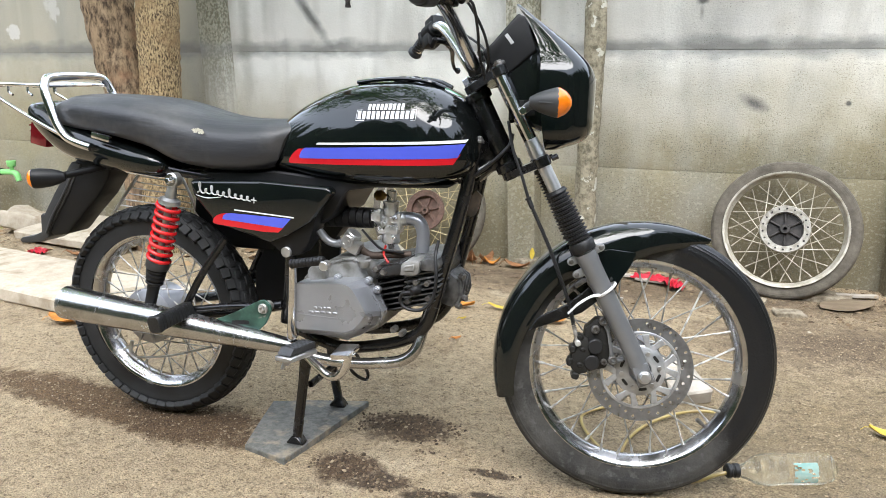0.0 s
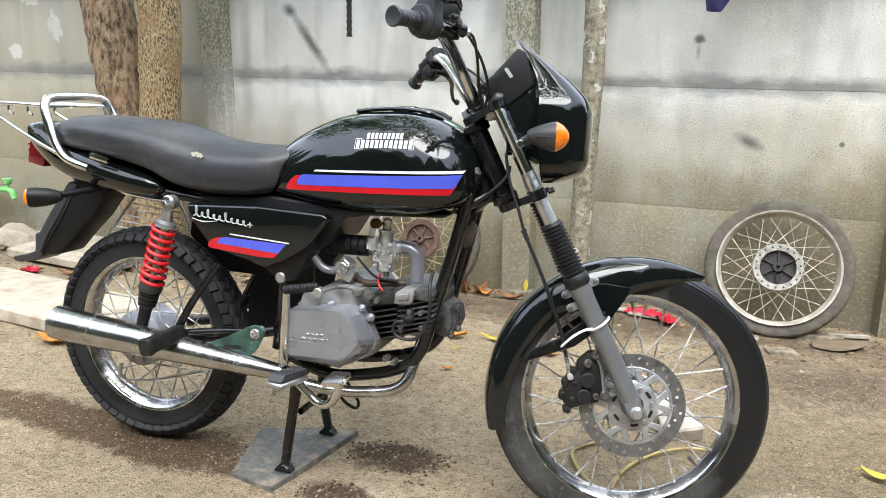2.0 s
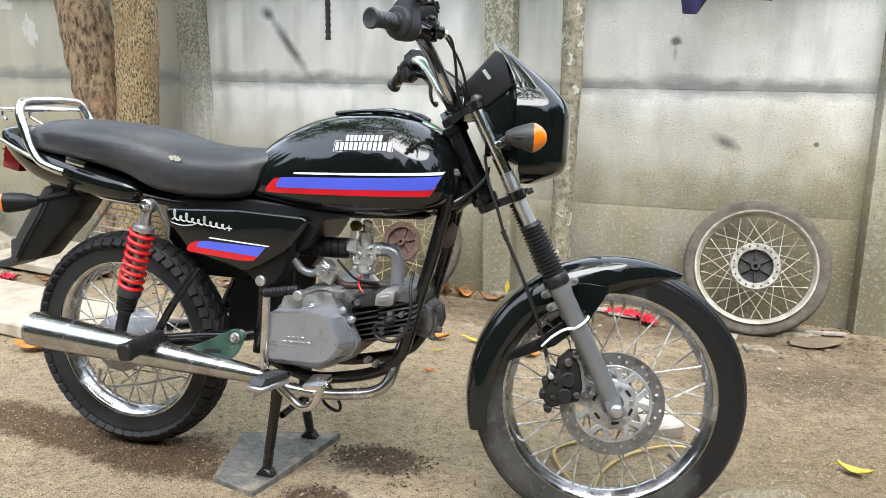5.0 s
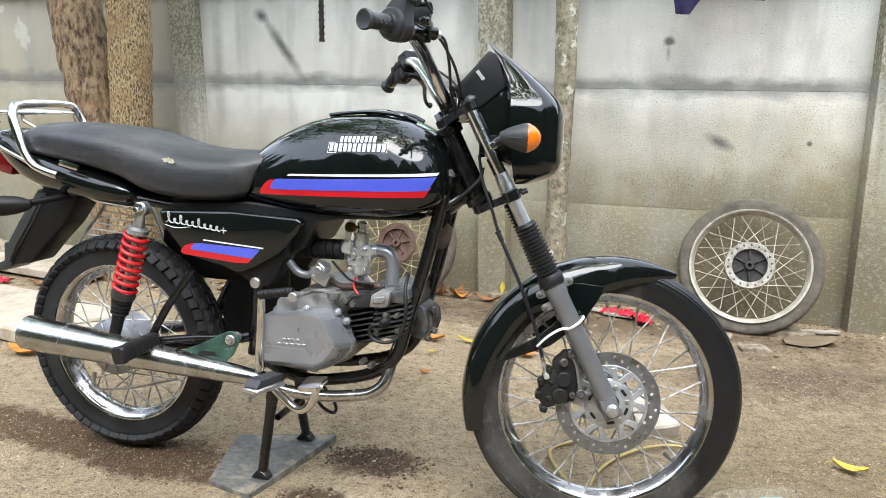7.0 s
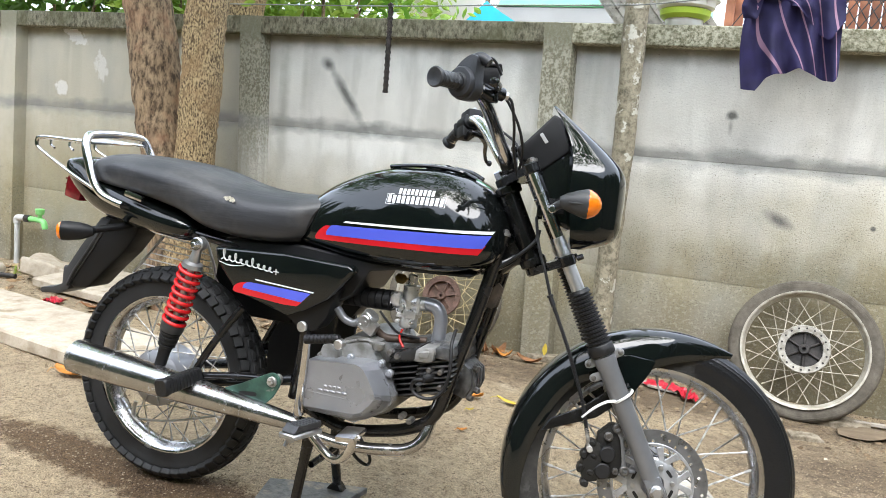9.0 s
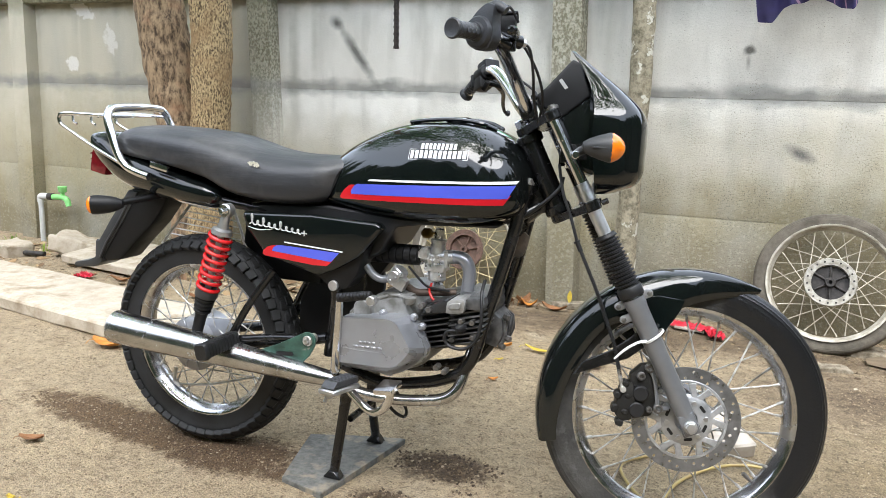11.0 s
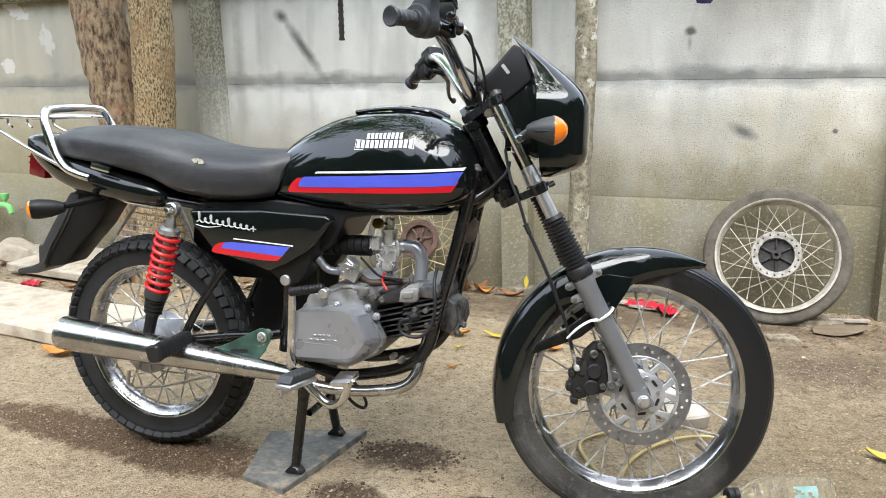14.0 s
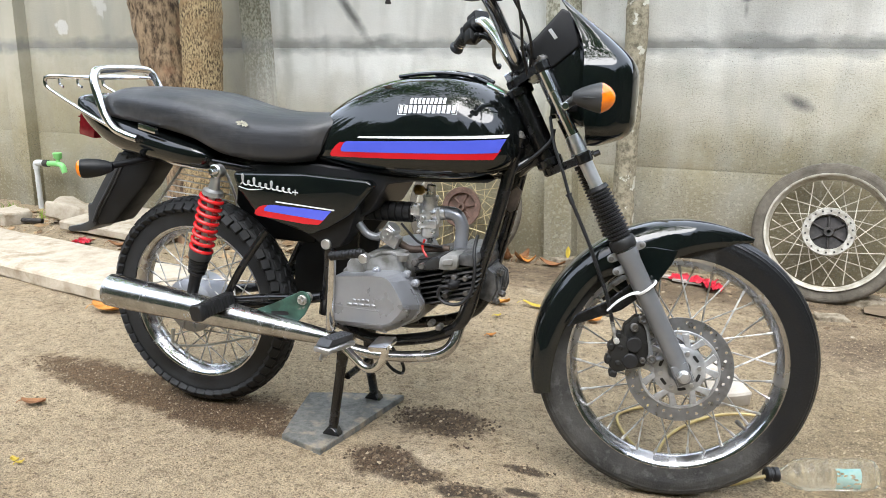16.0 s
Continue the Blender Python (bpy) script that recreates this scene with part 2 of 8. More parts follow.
M_SPOKE = mat("dull spoke steel", (0.62, 0.61, 0.59), 0.36, 0.6, (0.26, 0.245, 0.22), 60, bump=0.1, bscale=300)
M_GRIP = mat("dusty dark grip rubber", (0.034, 0.036, 0.041), 0.42, 0, (0.024, 0.025, 0.028), 40, bump=0.15, bscale=400)
M_CALIPER = mat("grimy black casting", (0.010, 0.010, 0.010), 0.5, 0, (0.016, 0.015, 0.013), 40, bump=0.4, bscale=180, spec=0.3)
M_BOLTDARK = mat("tarnished bolt steel", (0.22, 0.21, 0.20), 0.4, 0.7, (0.10, 0.095, 0.09), 90, bump=0.2, bscale=300)
M_CARB = mat("bright cast zinc", (0.74, 0.745, 0.75), 0.24, 0.8, (0.46, 0.46, 0.46), 55, bump=0.35, bscale=160, rough2=0.45)
M_OCHRE = mat("ochre plastic", (0.42, 0.24, 0.04), 0.4, 0, (0.30, 0.16, 0.03), 60)
M_RUBBER = mat("black rubber", (0.010, 0.010, 0.011), 0.5, 0, None, 30, bump=0.2, bscale=300, spec=0.45)
M_RED = mat("red spring paint", (0.62, 0.012, 0.015), 0.22, 0, (0.5, 0.01, 0.012), 20, coat=0.5)
M_ORANGE = mat("amber lens", (0.85, 0.22, 0.01), 0.15, 0, (0.75, 0.17, 0.008), 60, coat=0.6)
M_TAIL = mat("red tail lens", (0.20, 0.008, 0.014), 0.15, 0, (0.14, 0.006, 0.01), 60, coat=0.6)
M_BLUE = mat("blue decal", (0.085, 0.11, 0.60), 0.2, 0, (0.075, 0.10, 0.55), 12, coat=0.8)
M_REDDECAL = mat("red decal", (0.55, 0.012, 0.02), 0.2, 0, (0.5, 0.01, 0.018), 12, coat=0.8)
M_WHITE = mat("white decal", (0.8, 0.8, 0.8), 0.25, 0, (0.7, 0.7, 0.7), 20, coat=0.6)
M_SILVERDECAL = mat("silver script", (0.6, 0.6, 0.6), 0.3, 0.3, None, 20)
M_ZIPTIE = mat("white nylon", (0.75, 0.75, 0.74), 0.4)
M_GREEN = mat("worn green bracket paint", (0.050, 0.125, 0.095), 0.3, 0, (0.02, 0.05, 0.04), 30, bump=0.2, bscale=200, spots=(0.25, 0.22, 0.2), spot_scale=40, spot_at=(0.6, 0.66))
M_REDWIRE = mat("red wire", (0.55, 0.02, 0.015), 0.4)

# ---- ground ----
def ground_material():
    m = bpy.data.materials.new("sandy earth")
    m.use_nodes = True
    N, L = m.node_tree.nodes, m.node_tree.links
    b = N["Principled BSDF"]
    tc = N.new("ShaderNodeTexCoord")

    def noise_(scale, detail=5.0, rough=0.6):
        q = N.new("ShaderNodeTexNoise")
        q.inputs["Scale"].default_value, q.inputs["Detail"].default_value, q.inputs["Roughness"].default_value = scale, detail, rough
        L.new(tc.outputs["Object"], q.inputs["Vector"])
        return q.outputs["Fac"]

    def ramp(src, stops):
        r = N.new("ShaderNodeValToRGB")
        while len(r.color_ramp.elements) < len(stops):
            r.color_ramp.elements.new(0.5)
        for e, (pos, c) in zip(r.color_ramp.elements, stops):
            e.position, e.color = pos, (*c, 1)
        L.new(src, r.inputs[0])
        return r.outputs[0]

    def mix(fac, a, c, mode='MIX'):
        x = N.new("ShaderNodeMix")
        x.data_type, x.blend_type = 'RGBA', mode
        if isinstance(fac, float):
            x.inputs["Factor"].default_value = fac
        else:
            L.new(fac, x.inputs["Factor"])
        L.new(a, x.inputs["A"])
        if isinstance(c, tuple):
            x.inputs["B"].default_value = (*c, 1)
        else:
            L.new(c, x.inputs["B"])
        return x.outputs["Result"]

    base = ramp(noise_(2.2), [(0.3, (0.27, 0.200, 0.122)), (0.45, (0.42, 0.335, 0.222)), (0.58, (0.365, 0.285, 0.183)), (0.72, (0.50, 0.415, 0.295))])
    # reddish bare earth and paler swept sand
    red = N.new("ShaderNodeMapRange")
    red.inputs["From Min"].default_value, red.inputs["From Max"].default_value, red.inputs["To Max"].default_value = 0.48, 0.66, 0.75
    L.new(noise_(1.3, 6, 0.65), red.inputs["Value"])
    base = mix(red.outputs[0], base, (0.37, 0.295, 0.198))
    # damp earth behind the rear wheel, oil spots beside the stand, broad darker areas
    sep = N.new("ShaderNodeSeparateXYZ")
    L.new(tc.outputs["Object"], sep.inputs[0])

    def blot(cx, cy, rx, ry, turn, edge):
        mp = N.new("ShaderNodeMapping")
        mp.vector_type = 'TEXTURE'
        mp.inputs["Location"].default_value = (cx, cy, 0)
        mp.inputs["Rotation"].default_value = (0, 0, radians(turn))
        mp.inputs["Scale"].default_value = (rx, ry, 1)
        L.new(tc.outputs["Object"], mp.inputs[0])
        ln = N.new("ShaderNodeVectorMath")
        ln.operation = 'LENGTH'
        L.new(mp.outputs[0], ln.inputs[0])
        ad = N.new("ShaderNodeMath")
        ad.operation = 'ADD'
        L.new(ln.outputs["Value"], ad.inputs[0])
        sc = N.new("ShaderNodeMath")
        sc.operation = 'MULTIPLY_ADD'
        sc.inputs[1].default_value, sc.inputs[2].default_value = 1.9, -0.95
        L.new(noise_(11, 12, 0.72), sc.inputs[0])
        L.new(sc.outputs[0], ad.inputs[1])
        mr = N.new("ShaderNodeMapRange")
        mr.inputs["From Min"].default_value, mr.inputs["From Max"].default_value = 1.0, 1.0 - edge
        L.new(ad.outputs[0], mr.inputs["Value"])
        return mr.outputs[0]

    for cx, cy, rx, ry, turn, edge, c in EARTH_PATCHES:
        base = mix(blot(cx, cy, rx, ry, turn, edge), base, c)
    clump = ramp(noise_(26, 10, 0.75), [(0.33, (0.50, 0.46, 0.41)), (0.47, (0.95, 0.94, 0.93)), (0.64, (1.22, 1.20, 1.17))])
    base = mix(0.85, base, clump, 'MULTIPLY')
    grain = ramp(noise_(240, 3), [(0.34, (0.36, 0.33, 0.30)), (0.49, (1, 1, 1)), (0.65, (1.5, 1.47, 1.42))])
    col = mix(0.72, base, grain, 'MULTIPLY')
    grit = ramp(noise_(75, 2), [(0.33, (0.45, 0.43, 0.40)), (0.45, (1, 1, 1)), (0.68, (1.0, 1.0, 1.0)), (0.74, (1.5, 1.5, 1.5))])
    col = mix(0.7, col, grit, 'MULTIPLY')
    L.new(col, b.inputs["Base Color"])
    b.inputs["Roughness"].default_value = 0.95
    bp = N.new("ShaderNodeBump")
    bp.inputs["Strength"].default_value, bp.inputs["Distance"].default_value = 1.0, 0.012
    ad = N.new("ShaderNodeMath")
    ad.operation = 'ADD'
    L.new(noise_(160, 6, 0.7), ad.inputs[0])
    L.new(noise_(40, 4), ad.inputs[1])
    L.new(ad.outputs[0], bp.inputs["Height"])
    L.new(bp.outputs[0], b.inputs["Normal"])
    return m


# x, y, half sizes, turn, softness, colour
EARTH_PATCHES = [
    # broad darker ground on the right
    (1.95, 0.2, 1.1, 1.0, -20, 0.7, (0.245, 0.195, 0.124)),
    (-0.26, -0.01, 0.54, 0.105, -8, 0.35, (0.125, 0.078, 0.038)),
    (0.12, -0.05, 0.26, 0.125, -3, 0.35, (0.095, 0.058, 0.029)),
    (0.665, 0.115, 0.155, 0.095, 4, 0.35, (0.075, 0.050, 0.028)),
    (0.590, -0.125, 0.105, 0.090, -20, 0.4, (0.085, 0.053, 0.028)),
    (0.700, -0.165, 0.09, 0.045, 10, 0.4, (0.075, 0.052, 0.032)),
    (0.945, -0.048, 0.065, 0.022, -6, 0.4, (0.07, 0.05, 0.03)),
    (0.84, -0.19, 0.09, 0.035, 12, 0.4, (0.065, 0.046, 0.028)),
    (0.95, -0.15, 0.05, 0.022, 0, 0.4, (0.07, 0.05, 0.03)),
    (1.0, 1.7, 2.6, 0.32, -2, 0.8, (0.16, 0.115, 0.07)),
    (1.9, 1.2, 0.8, 0.35, 10, 0.8, (0.17, 0.125, 0.08)),
    # smaller darker area within it
    (1.95, 0.45, 0.55, 0.5, 10, 0.95, (0.25, 0.19, 0.11)),
]


def in_stain(x, y):
    return any(((x - a) / c) ** 2 + ((y - b) / d) ** 2 < 1.1 for a, b, c, d, *_ in EARTH_PATCHES[1:10])


def ground_height(x, y):
    n = noise.fractal(Vector((x * 3, y * 3, 0)), 1.0, 2.0, 4) * 0.006 + noise.noise(Vector((x * 22, y * 22, 3))) * 0.0022
    near = max(abs(x), abs(x - 1.25)) < 0.35 and abs(y) < 0.2
    return n * (0.4 if near else 1.0) - 0.004


def build_ground():
    bm = B()
    xs = [-400, -60, -12, -6] + [-4 + 0.035 * i for i in range(200)] + [3.6, 6, 12, 60, 400]
    ys = [-400, -60, -12, -5] + [-1.6 + 0.035 * i for i in range(108)] + [2.6, 5, 12, 60, 400]
    grid = [[bm.verts.new((x, y, ground_height(x, y) if -4 < x < 3.5 and -2 < y < 2.4 else -0.004)) for x in xs] for y in ys]
    for r0, r1 in zip(grid, grid[1:]):
        for i in range(len(xs) - 1):
            bm.faces.new((r0[i], r0[i + 1], r1[i + 1], r1[i]))
    solid("ground", bm, ground_material(), "sandy earth yard with grit, damp patches and oil spots", "ground", "structure")


build_ground()

# ---- compound wall, its own axes: u along the wall, v away from the yard ----
WALL = Matrix.Translation((0.369, 2.051, 0)) @ Matrix.Rotation(radians(-1.83), 4, 'Z')


def wall_material(name, dirt):
    m = bpy.data.materials.new(name)
    m.use_nodes = True
    N, L = m.node_tree.nodes, m.node_tree.links
    b = N["Principled BSDF"]
    tc = N.new("ShaderNodeTexCoord")

    def noise_(scale, stretch=(1, 1, 1), detail=6.0):
        mp = N.new("ShaderNodeMapping")
        mp.inputs["Scale"].default_value = stretch
        L.new(tc.outputs["Object"], mp.inputs[0])
        q = N.new("ShaderNodeTexNoise")
        q.inputs["Scale"].default_value, q.inputs["Detail"].default_value = scale, detail
        L.new(mp.outputs[0], q.inputs["Vector"])
        return q.outputs["Fac"]

    def span(src, lo, hi, a=0.0, c=1.0):
        r = N.new("ShaderNodeMapRange")
        for k, v in zip(("From Min", "From Max", "To Min", "To Max"), (lo, hi, a, c)):
            r.inputs[k].default_value = v
        L.new(src, r.inputs["Value"])
        return r.outputs[0]

    def calc(op, a, c):
        q = N.new("ShaderNodeMath")
        q.operation = op
        for i, v in enumerate((a, c)):
            if isinstance(v, (int, float)):
                q.inputs[i].default_value = v
            else:
                L.new(v, q.inputs[i])
        return q.outputs[0]

    def mix(fac, a, c):
        x = N.new("ShaderNodeMix")
        x.data_type = 'RGBA'
        L.new(fac, x.inputs["Factor"])
        for k, v in (("A", a), ("B", c)):
            if isinstance(v, tuple):
                x.inputs[k].default_value = (*v, 1)
            else:
                L.new(v, x.inputs[k])
        return x.outputs["Result"]

    sep = N.new("ShaderNodeSeparateXYZ")
    L.new(tc.outputs["Object"], sep.inputs[0])
    z, u = sep.outputs["Z"], sep.outputs["X"]
    col = mix(span(noise_(2.5), 0.35, 0.65), (0.60, 0.585, 0.530), (0.74, 0.725, 0.668))
    # greener panels beyond the tree, with some crown shade painted into the colour
    col = mix(calc('MULTIPLY', span(u, -1.5, -1.65), 0.8), col, (0.44, 0.405, 0.30))
    # algae rising from the ground, uneven
    rise = calc('SUBTRACT', calc('ADD', z, calc('MULTIPLY', noise_(5.0), 0.5)), span(u, 0.3, 1.3, 0.0, 0.20))
    col = mix(calc('MULTIPLY', span(rise, 1.20, 0.62), 0.95), col, (0.35, 0.305, 0.185))
    col = mix(calc('MULTIPLY', span(rise, 0.80, 0.38), 0.85), col, (0.185, 0.158, 0.095))
    # run-off streaks and black mould from the coping
    streak = calc('MULTIPLY', span(noise_(6.0, (1, 1, 0.06)), 0.52, 0.70), span(z, 0.7, 1.5))
    col = mix(calc('MULTIPLY', streak, 0.42), col, (0.21, 0.20, 0.165))
    col = mix(calc('MULTIPLY', span(noise_(3.2, (1, 1, 0.5), 9.0), 0.48, 0.70), 0.55), col, (0.34, 0.335, 0.30))
    col = mix(calc('MULTIPLY', span(noise_(9.0, (1, 1, 0.22), 9.0), 0.54, 0.72), 0.35), col, (0.30, 0.29, 0.25))
    if dirt:
        grown = calc('ADD', z, calc('MULTIPLY', noise_(4.0, (1, 1, 0.4)), 0.5))
        col = mix(span(grown, 1.0, 1.5, 0.0, 0.80), col, (0.33, 0.31, 0.225))
        moss = calc('MULTIPLY', span(noise_(85.0, (1, 1, 0.8), 12.0), 0.40, 0.58), span(grown, 1.0, 1.5, 0.05, 0.85))
        col = mix(calc('MULTIPLY', span(noise_(22.0, (1, 1, 0.05)), 0.48, 0.66), 0.5), col, (0.27, 0.25, 0.18))
        col = mix(moss, col, (0.13, 0.12, 0.075))
    top = calc('MULTIPLY', span(calc('ADD', z, calc('MULTIPLY', noise_(9.0), 0.16)), 1.53, 1.63), 0.85)
    col = mix(top, col, (0.18, 0.175, 0.115))
    # mortar smear along the panel joint
    joint = span(calc('ABSOLUTE', calc('SUBTRACT', calc('ADD', z, calc('MULTIPLY', noise_(16.0, (0.5, 1, 1), 8.0), 0.10)), 1.092), 0), 0.058, 0.012)
    col = mix(calc('MULTIPLY', joint, span(noise_(3.0, (1, 1, 0.3)), 0.36, 0.56, 0.45, 0.95)), col, (0.24, 0.24, 0.225))
    # soot smears, dark dots, peeled pale patches, streaks and broad tinted areas
    def blot(cx, cz, rx, rz, turn, edge, wob=0.6):
        mp = N.new("ShaderNodeMapping")
        mp.vector_type = 'TEXTURE'
        mp.inputs["Location"].default_value = (cx, 0, cz)
        mp.inputs["Rotation"].default_value = (0, radians(turn), 0)
        mp.inputs["Scale"].default_value = (rx, 10, rz)
        L.new(tc.outputs["Object"], mp.inputs[0])
        ln = N.new("ShaderNodeVectorMath")
        ln.operation = 'LENGTH'
        L.new(mp.outputs[0], ln.inputs[0])
        d = calc('ADD', ln.outputs["Value"], calc('MULTIPLY', calc('SUBTRACT', noise_(24.0), 0.5), wob))
        return span(d, 1.0, 1.0 - edge)
    for cx, cz, rx, rz, turn, edge, wob, c, k in WALL_MARKS:
        col = mix(calc('MULTIPLY', blot(cx, cz, rx, rz, turn, edge, wob), k), col, c)
    # pits
    low = span(rise, 1.30, 0.62, 0.0, 1.0)
    pit = calc('MULTIPLY', span(noise_(150.0, (0.6, 1, 1.3), 12.0), 0.61, 0.66), calc('MULTIPLY', span(noise_(5.5, detail=6.0), 0.44, 0.62, 0.06, 1.0), span(u, -0.3, 0.7, 0.2, 1.0)))
    pit = calc('MAXIMUM', pit, calc('MULTIPLY', calc('MULTIPLY', span(noise_(150.0, (0.8, 1, 1.1), 12.0), 0.54, 0.62), low), span(noise_(9.0), 0.40, 0.58, 0.3, 1.0)))
    col = mix(calc('MULTIPLY', pit, 0.78), col, (0.13, 0.118, 0.085))
    # pale worn flecks on the damp part
    fleck = calc('MULTIPLY', span(noise_(60.0, (0.9, 1, 1.1), 12.0), 0.54, 0.62), low)
    col = mix(calc('MULTIPLY', fleck, 0.2), col, (0.58, 0.54, 0.43))
    col = mix(span(noise_(170.0), 0.52, 0.72, 0.0, 0.42), col, (0.33, 0.32, 0.28))
    L.new(col, b.inputs["Base Color"])
    b.inputs["Roughness"].default_value = 0.92
    bp = N.new("ShaderNodeBump")
    bp.inputs["Strength"].default_value, bp.inputs["Distance"].default_value = 0.35, 0.005
    L.new(calc('SUBTRACT', calc('ADD', noise_(90.0), calc('MULTIPLY', noise_(14.0), 1.3)), pit), bp.inputs["Height"])
    L.new(bp.outputs[0], b.inputs["Normal"])
    return m


# middle, half sizes, turn, softness, raggedness, colour, strength
WALL_MARKS = [
    (-2.75, 0.62, 1.0, 0.5, 0, 0.9, 0.8, (0.27, 0.215, 0.10), 0.45),
    (-1.40, 1.15, 0.05, 0.50, 0, 0.9, 0.8, (0.27, 0.27, 0.215), 0.5),
    (-1.27, 1.30, 0.03, 0.35, 0, 0.9, 0.8, (0.36, 0.36, 0.30), 0.5),
    (0.01, 1.38, 0.075, 0.22, 0, 0.9, 0.6, (0.30, 0.29, 0.25), 0.55),
    (0.34, 1.30, 0.05, 0.35, 0, 0.9, 0.6, (0.33, 0.32, 0.27), 0.45),
    (0.72, 0.93, 0.13, 0.13, 0, 0.9, 0.8, (0.33, 0.325, 0.275), 0.5),
    (0.62, 0.55, 0.10, 0.20, 0, 0.9, 0.8, (0.25, 0.22, 0.14), 0.4),
    (-1.00, 1.22, 0.25, 0.036, 53, 0.8, 0.6, (0.09, 0.09, 0.085), 0.88),
    (-1.13, 1.385, 0.058, 0.04, 30, 0.8, 0.6, (0.05, 0.05, 0.048), 0.85),
    (0.963, 1.243, 0.030, 0.026, 0, 0.6, 1.2, (0.07, 0.07, 0.065), 0.85),
    (0.965, 1.19, 0.014, 0.04, 0, 0.8, 1.0, (0.20, 0.19, 0.17), 0.6),
    (1.215, 0.800, 0.086, 0.036, 26, 0.8, 0.5, (0.09, 0.09, 0.09), 0.9),
    (1.586, 0.806, 0.015, 0.014, 0, 0.5, 0.4, (0.08, 0.08, 0.075), 0.9),
    (1.20, 0.63, 0.008, 0.09, 6, 0.9, 0.8, (0.25, 0.22, 0.16), 0.5),
    (-3.08, 1.156, 0.06, 0.05, 12, 0.2, 1.6, (0.72, 0.71, 0.67), 0.8),
    (-2.974, 1.48, 0.10, 0.045, 20, 0.2, 2.0, (0.72, 0.71, 0.67), 0.7),
    (-2.753, 1.296, 0.05, 0.09, -20, 0.3, 2.2, (0.68, 0.67, 0.63), 0.6),
    (0.90, 1.50, 0.12, 0.05, 0, 0.9, 0.8, (0.25, 0.24, 0.2), 0.5),
    # darker wall foot on the right, then a darker lower post
    (1.50, 0.18, 1.15, 0.36, 0, 0.8, 0.5, (0.165, 0.14, 0.08), 0.62),
    (0.185, 0.42, 0.11, 0.60, 0, 0.6, 0.6, (0.20, 0.172, 0.10), 0.62),
]
M_COPING = mat("mossy coping concrete", (0.47, 0.45, 0.34), 0.95, 0, (0.12, 0.115, 0.066), 62, 13, bump=0.8, bscale=60, spread=(0.40, 0.60), spots=(0.12, 0.12, 0.065), spot_scale=7, spot_at=(0.50, 0.72))
M_COPINGDARK = mat("darker mossy coping concrete", (0.25, 0.235, 0.165), 0.95, 0, (0.055, 0.05, 0.03), 48, 13, bump=0.9, bscale=60, spread=(0.38, 0.62), spots=(0.09, 0.09, 0.045), spot_scale=5, spot_at=(0.48, 0.70), stretch=(1, 1, 0.6))
M_WALL = wall_material("weathered precast concrete", 0.0)
M_MOSSPOST = wall_material("mossy post concrete", 1.0)
POSTS = [-3.475, -1.572, 0.152, 1.877]   # middles of the posts along the wall
TOP = 1.62
JOINTS = [-0.3, 0.487, 1.03, TOP - 0.09]


def build_wall():
    wall = thing("wall_back", "weathered grey precast concrete compound wall with posts", "wall", WALL, kind="structure")
    edges = [-9.0] + POSTS + [3.6, 5.3, 9.0]
    for a, c in zip(edges, edges[1:]):
        for z0, z1 in zip(JOINTS, JOINTS[1:]):
            bm = box(B(), (c - a - 0.02, 0.05, z1 - z0 - 0.0005), Matrix.Translation(((a + c) / 2, 0.025, (z0 + z1) / 2)), 0.0035)
            part("panel", bm, M_WALL, wall, m=WALL)
    for u in POSTS + [3.6, 5.3]:
        # tapering sides; the two middle posts lean a little
        top, lean = {0.152: (0.0, 0.033), -1.572: (-0.022, 0.050)}.get(u, (0.0, 0.0))
        prof = [(u - 0.082, 0.0), (u - 0.068, -0.078), (u + 0.068, -0.078), (u + 0.082, 0.0), (u + 0.082, 0.06), (u - 0.082, 0.06)]
        bm = B()
        bridge(bm, [[Vector((x + top + lean * (1.5 - z), y, z)) for x, y in prof] for z in (-0.3, 0.4, 0.9, TOP - 0.004)])
        part("post", bm, M_WALL if u < -3 else M_MOSSPOST, wall, m=WALL, angle=20)
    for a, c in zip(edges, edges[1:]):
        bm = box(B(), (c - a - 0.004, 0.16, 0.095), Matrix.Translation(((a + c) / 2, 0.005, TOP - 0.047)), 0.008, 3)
        # segments on the left take the darker mossy material
        part("coping", bm, M_COPING if a > -0.5 else M_COPINGDARK, wall, m=WALL)
    return wall


build_wall()

# plain leafy bank added unseen behind the camera, closing the yard; uneven top
M_BANK = mat("dark hedge", (0.05, 0.075, 0.03), 0.9, 0, (0.010, 0.016, 0.007), 2.2, 10, spread=(0.42, 0.58))


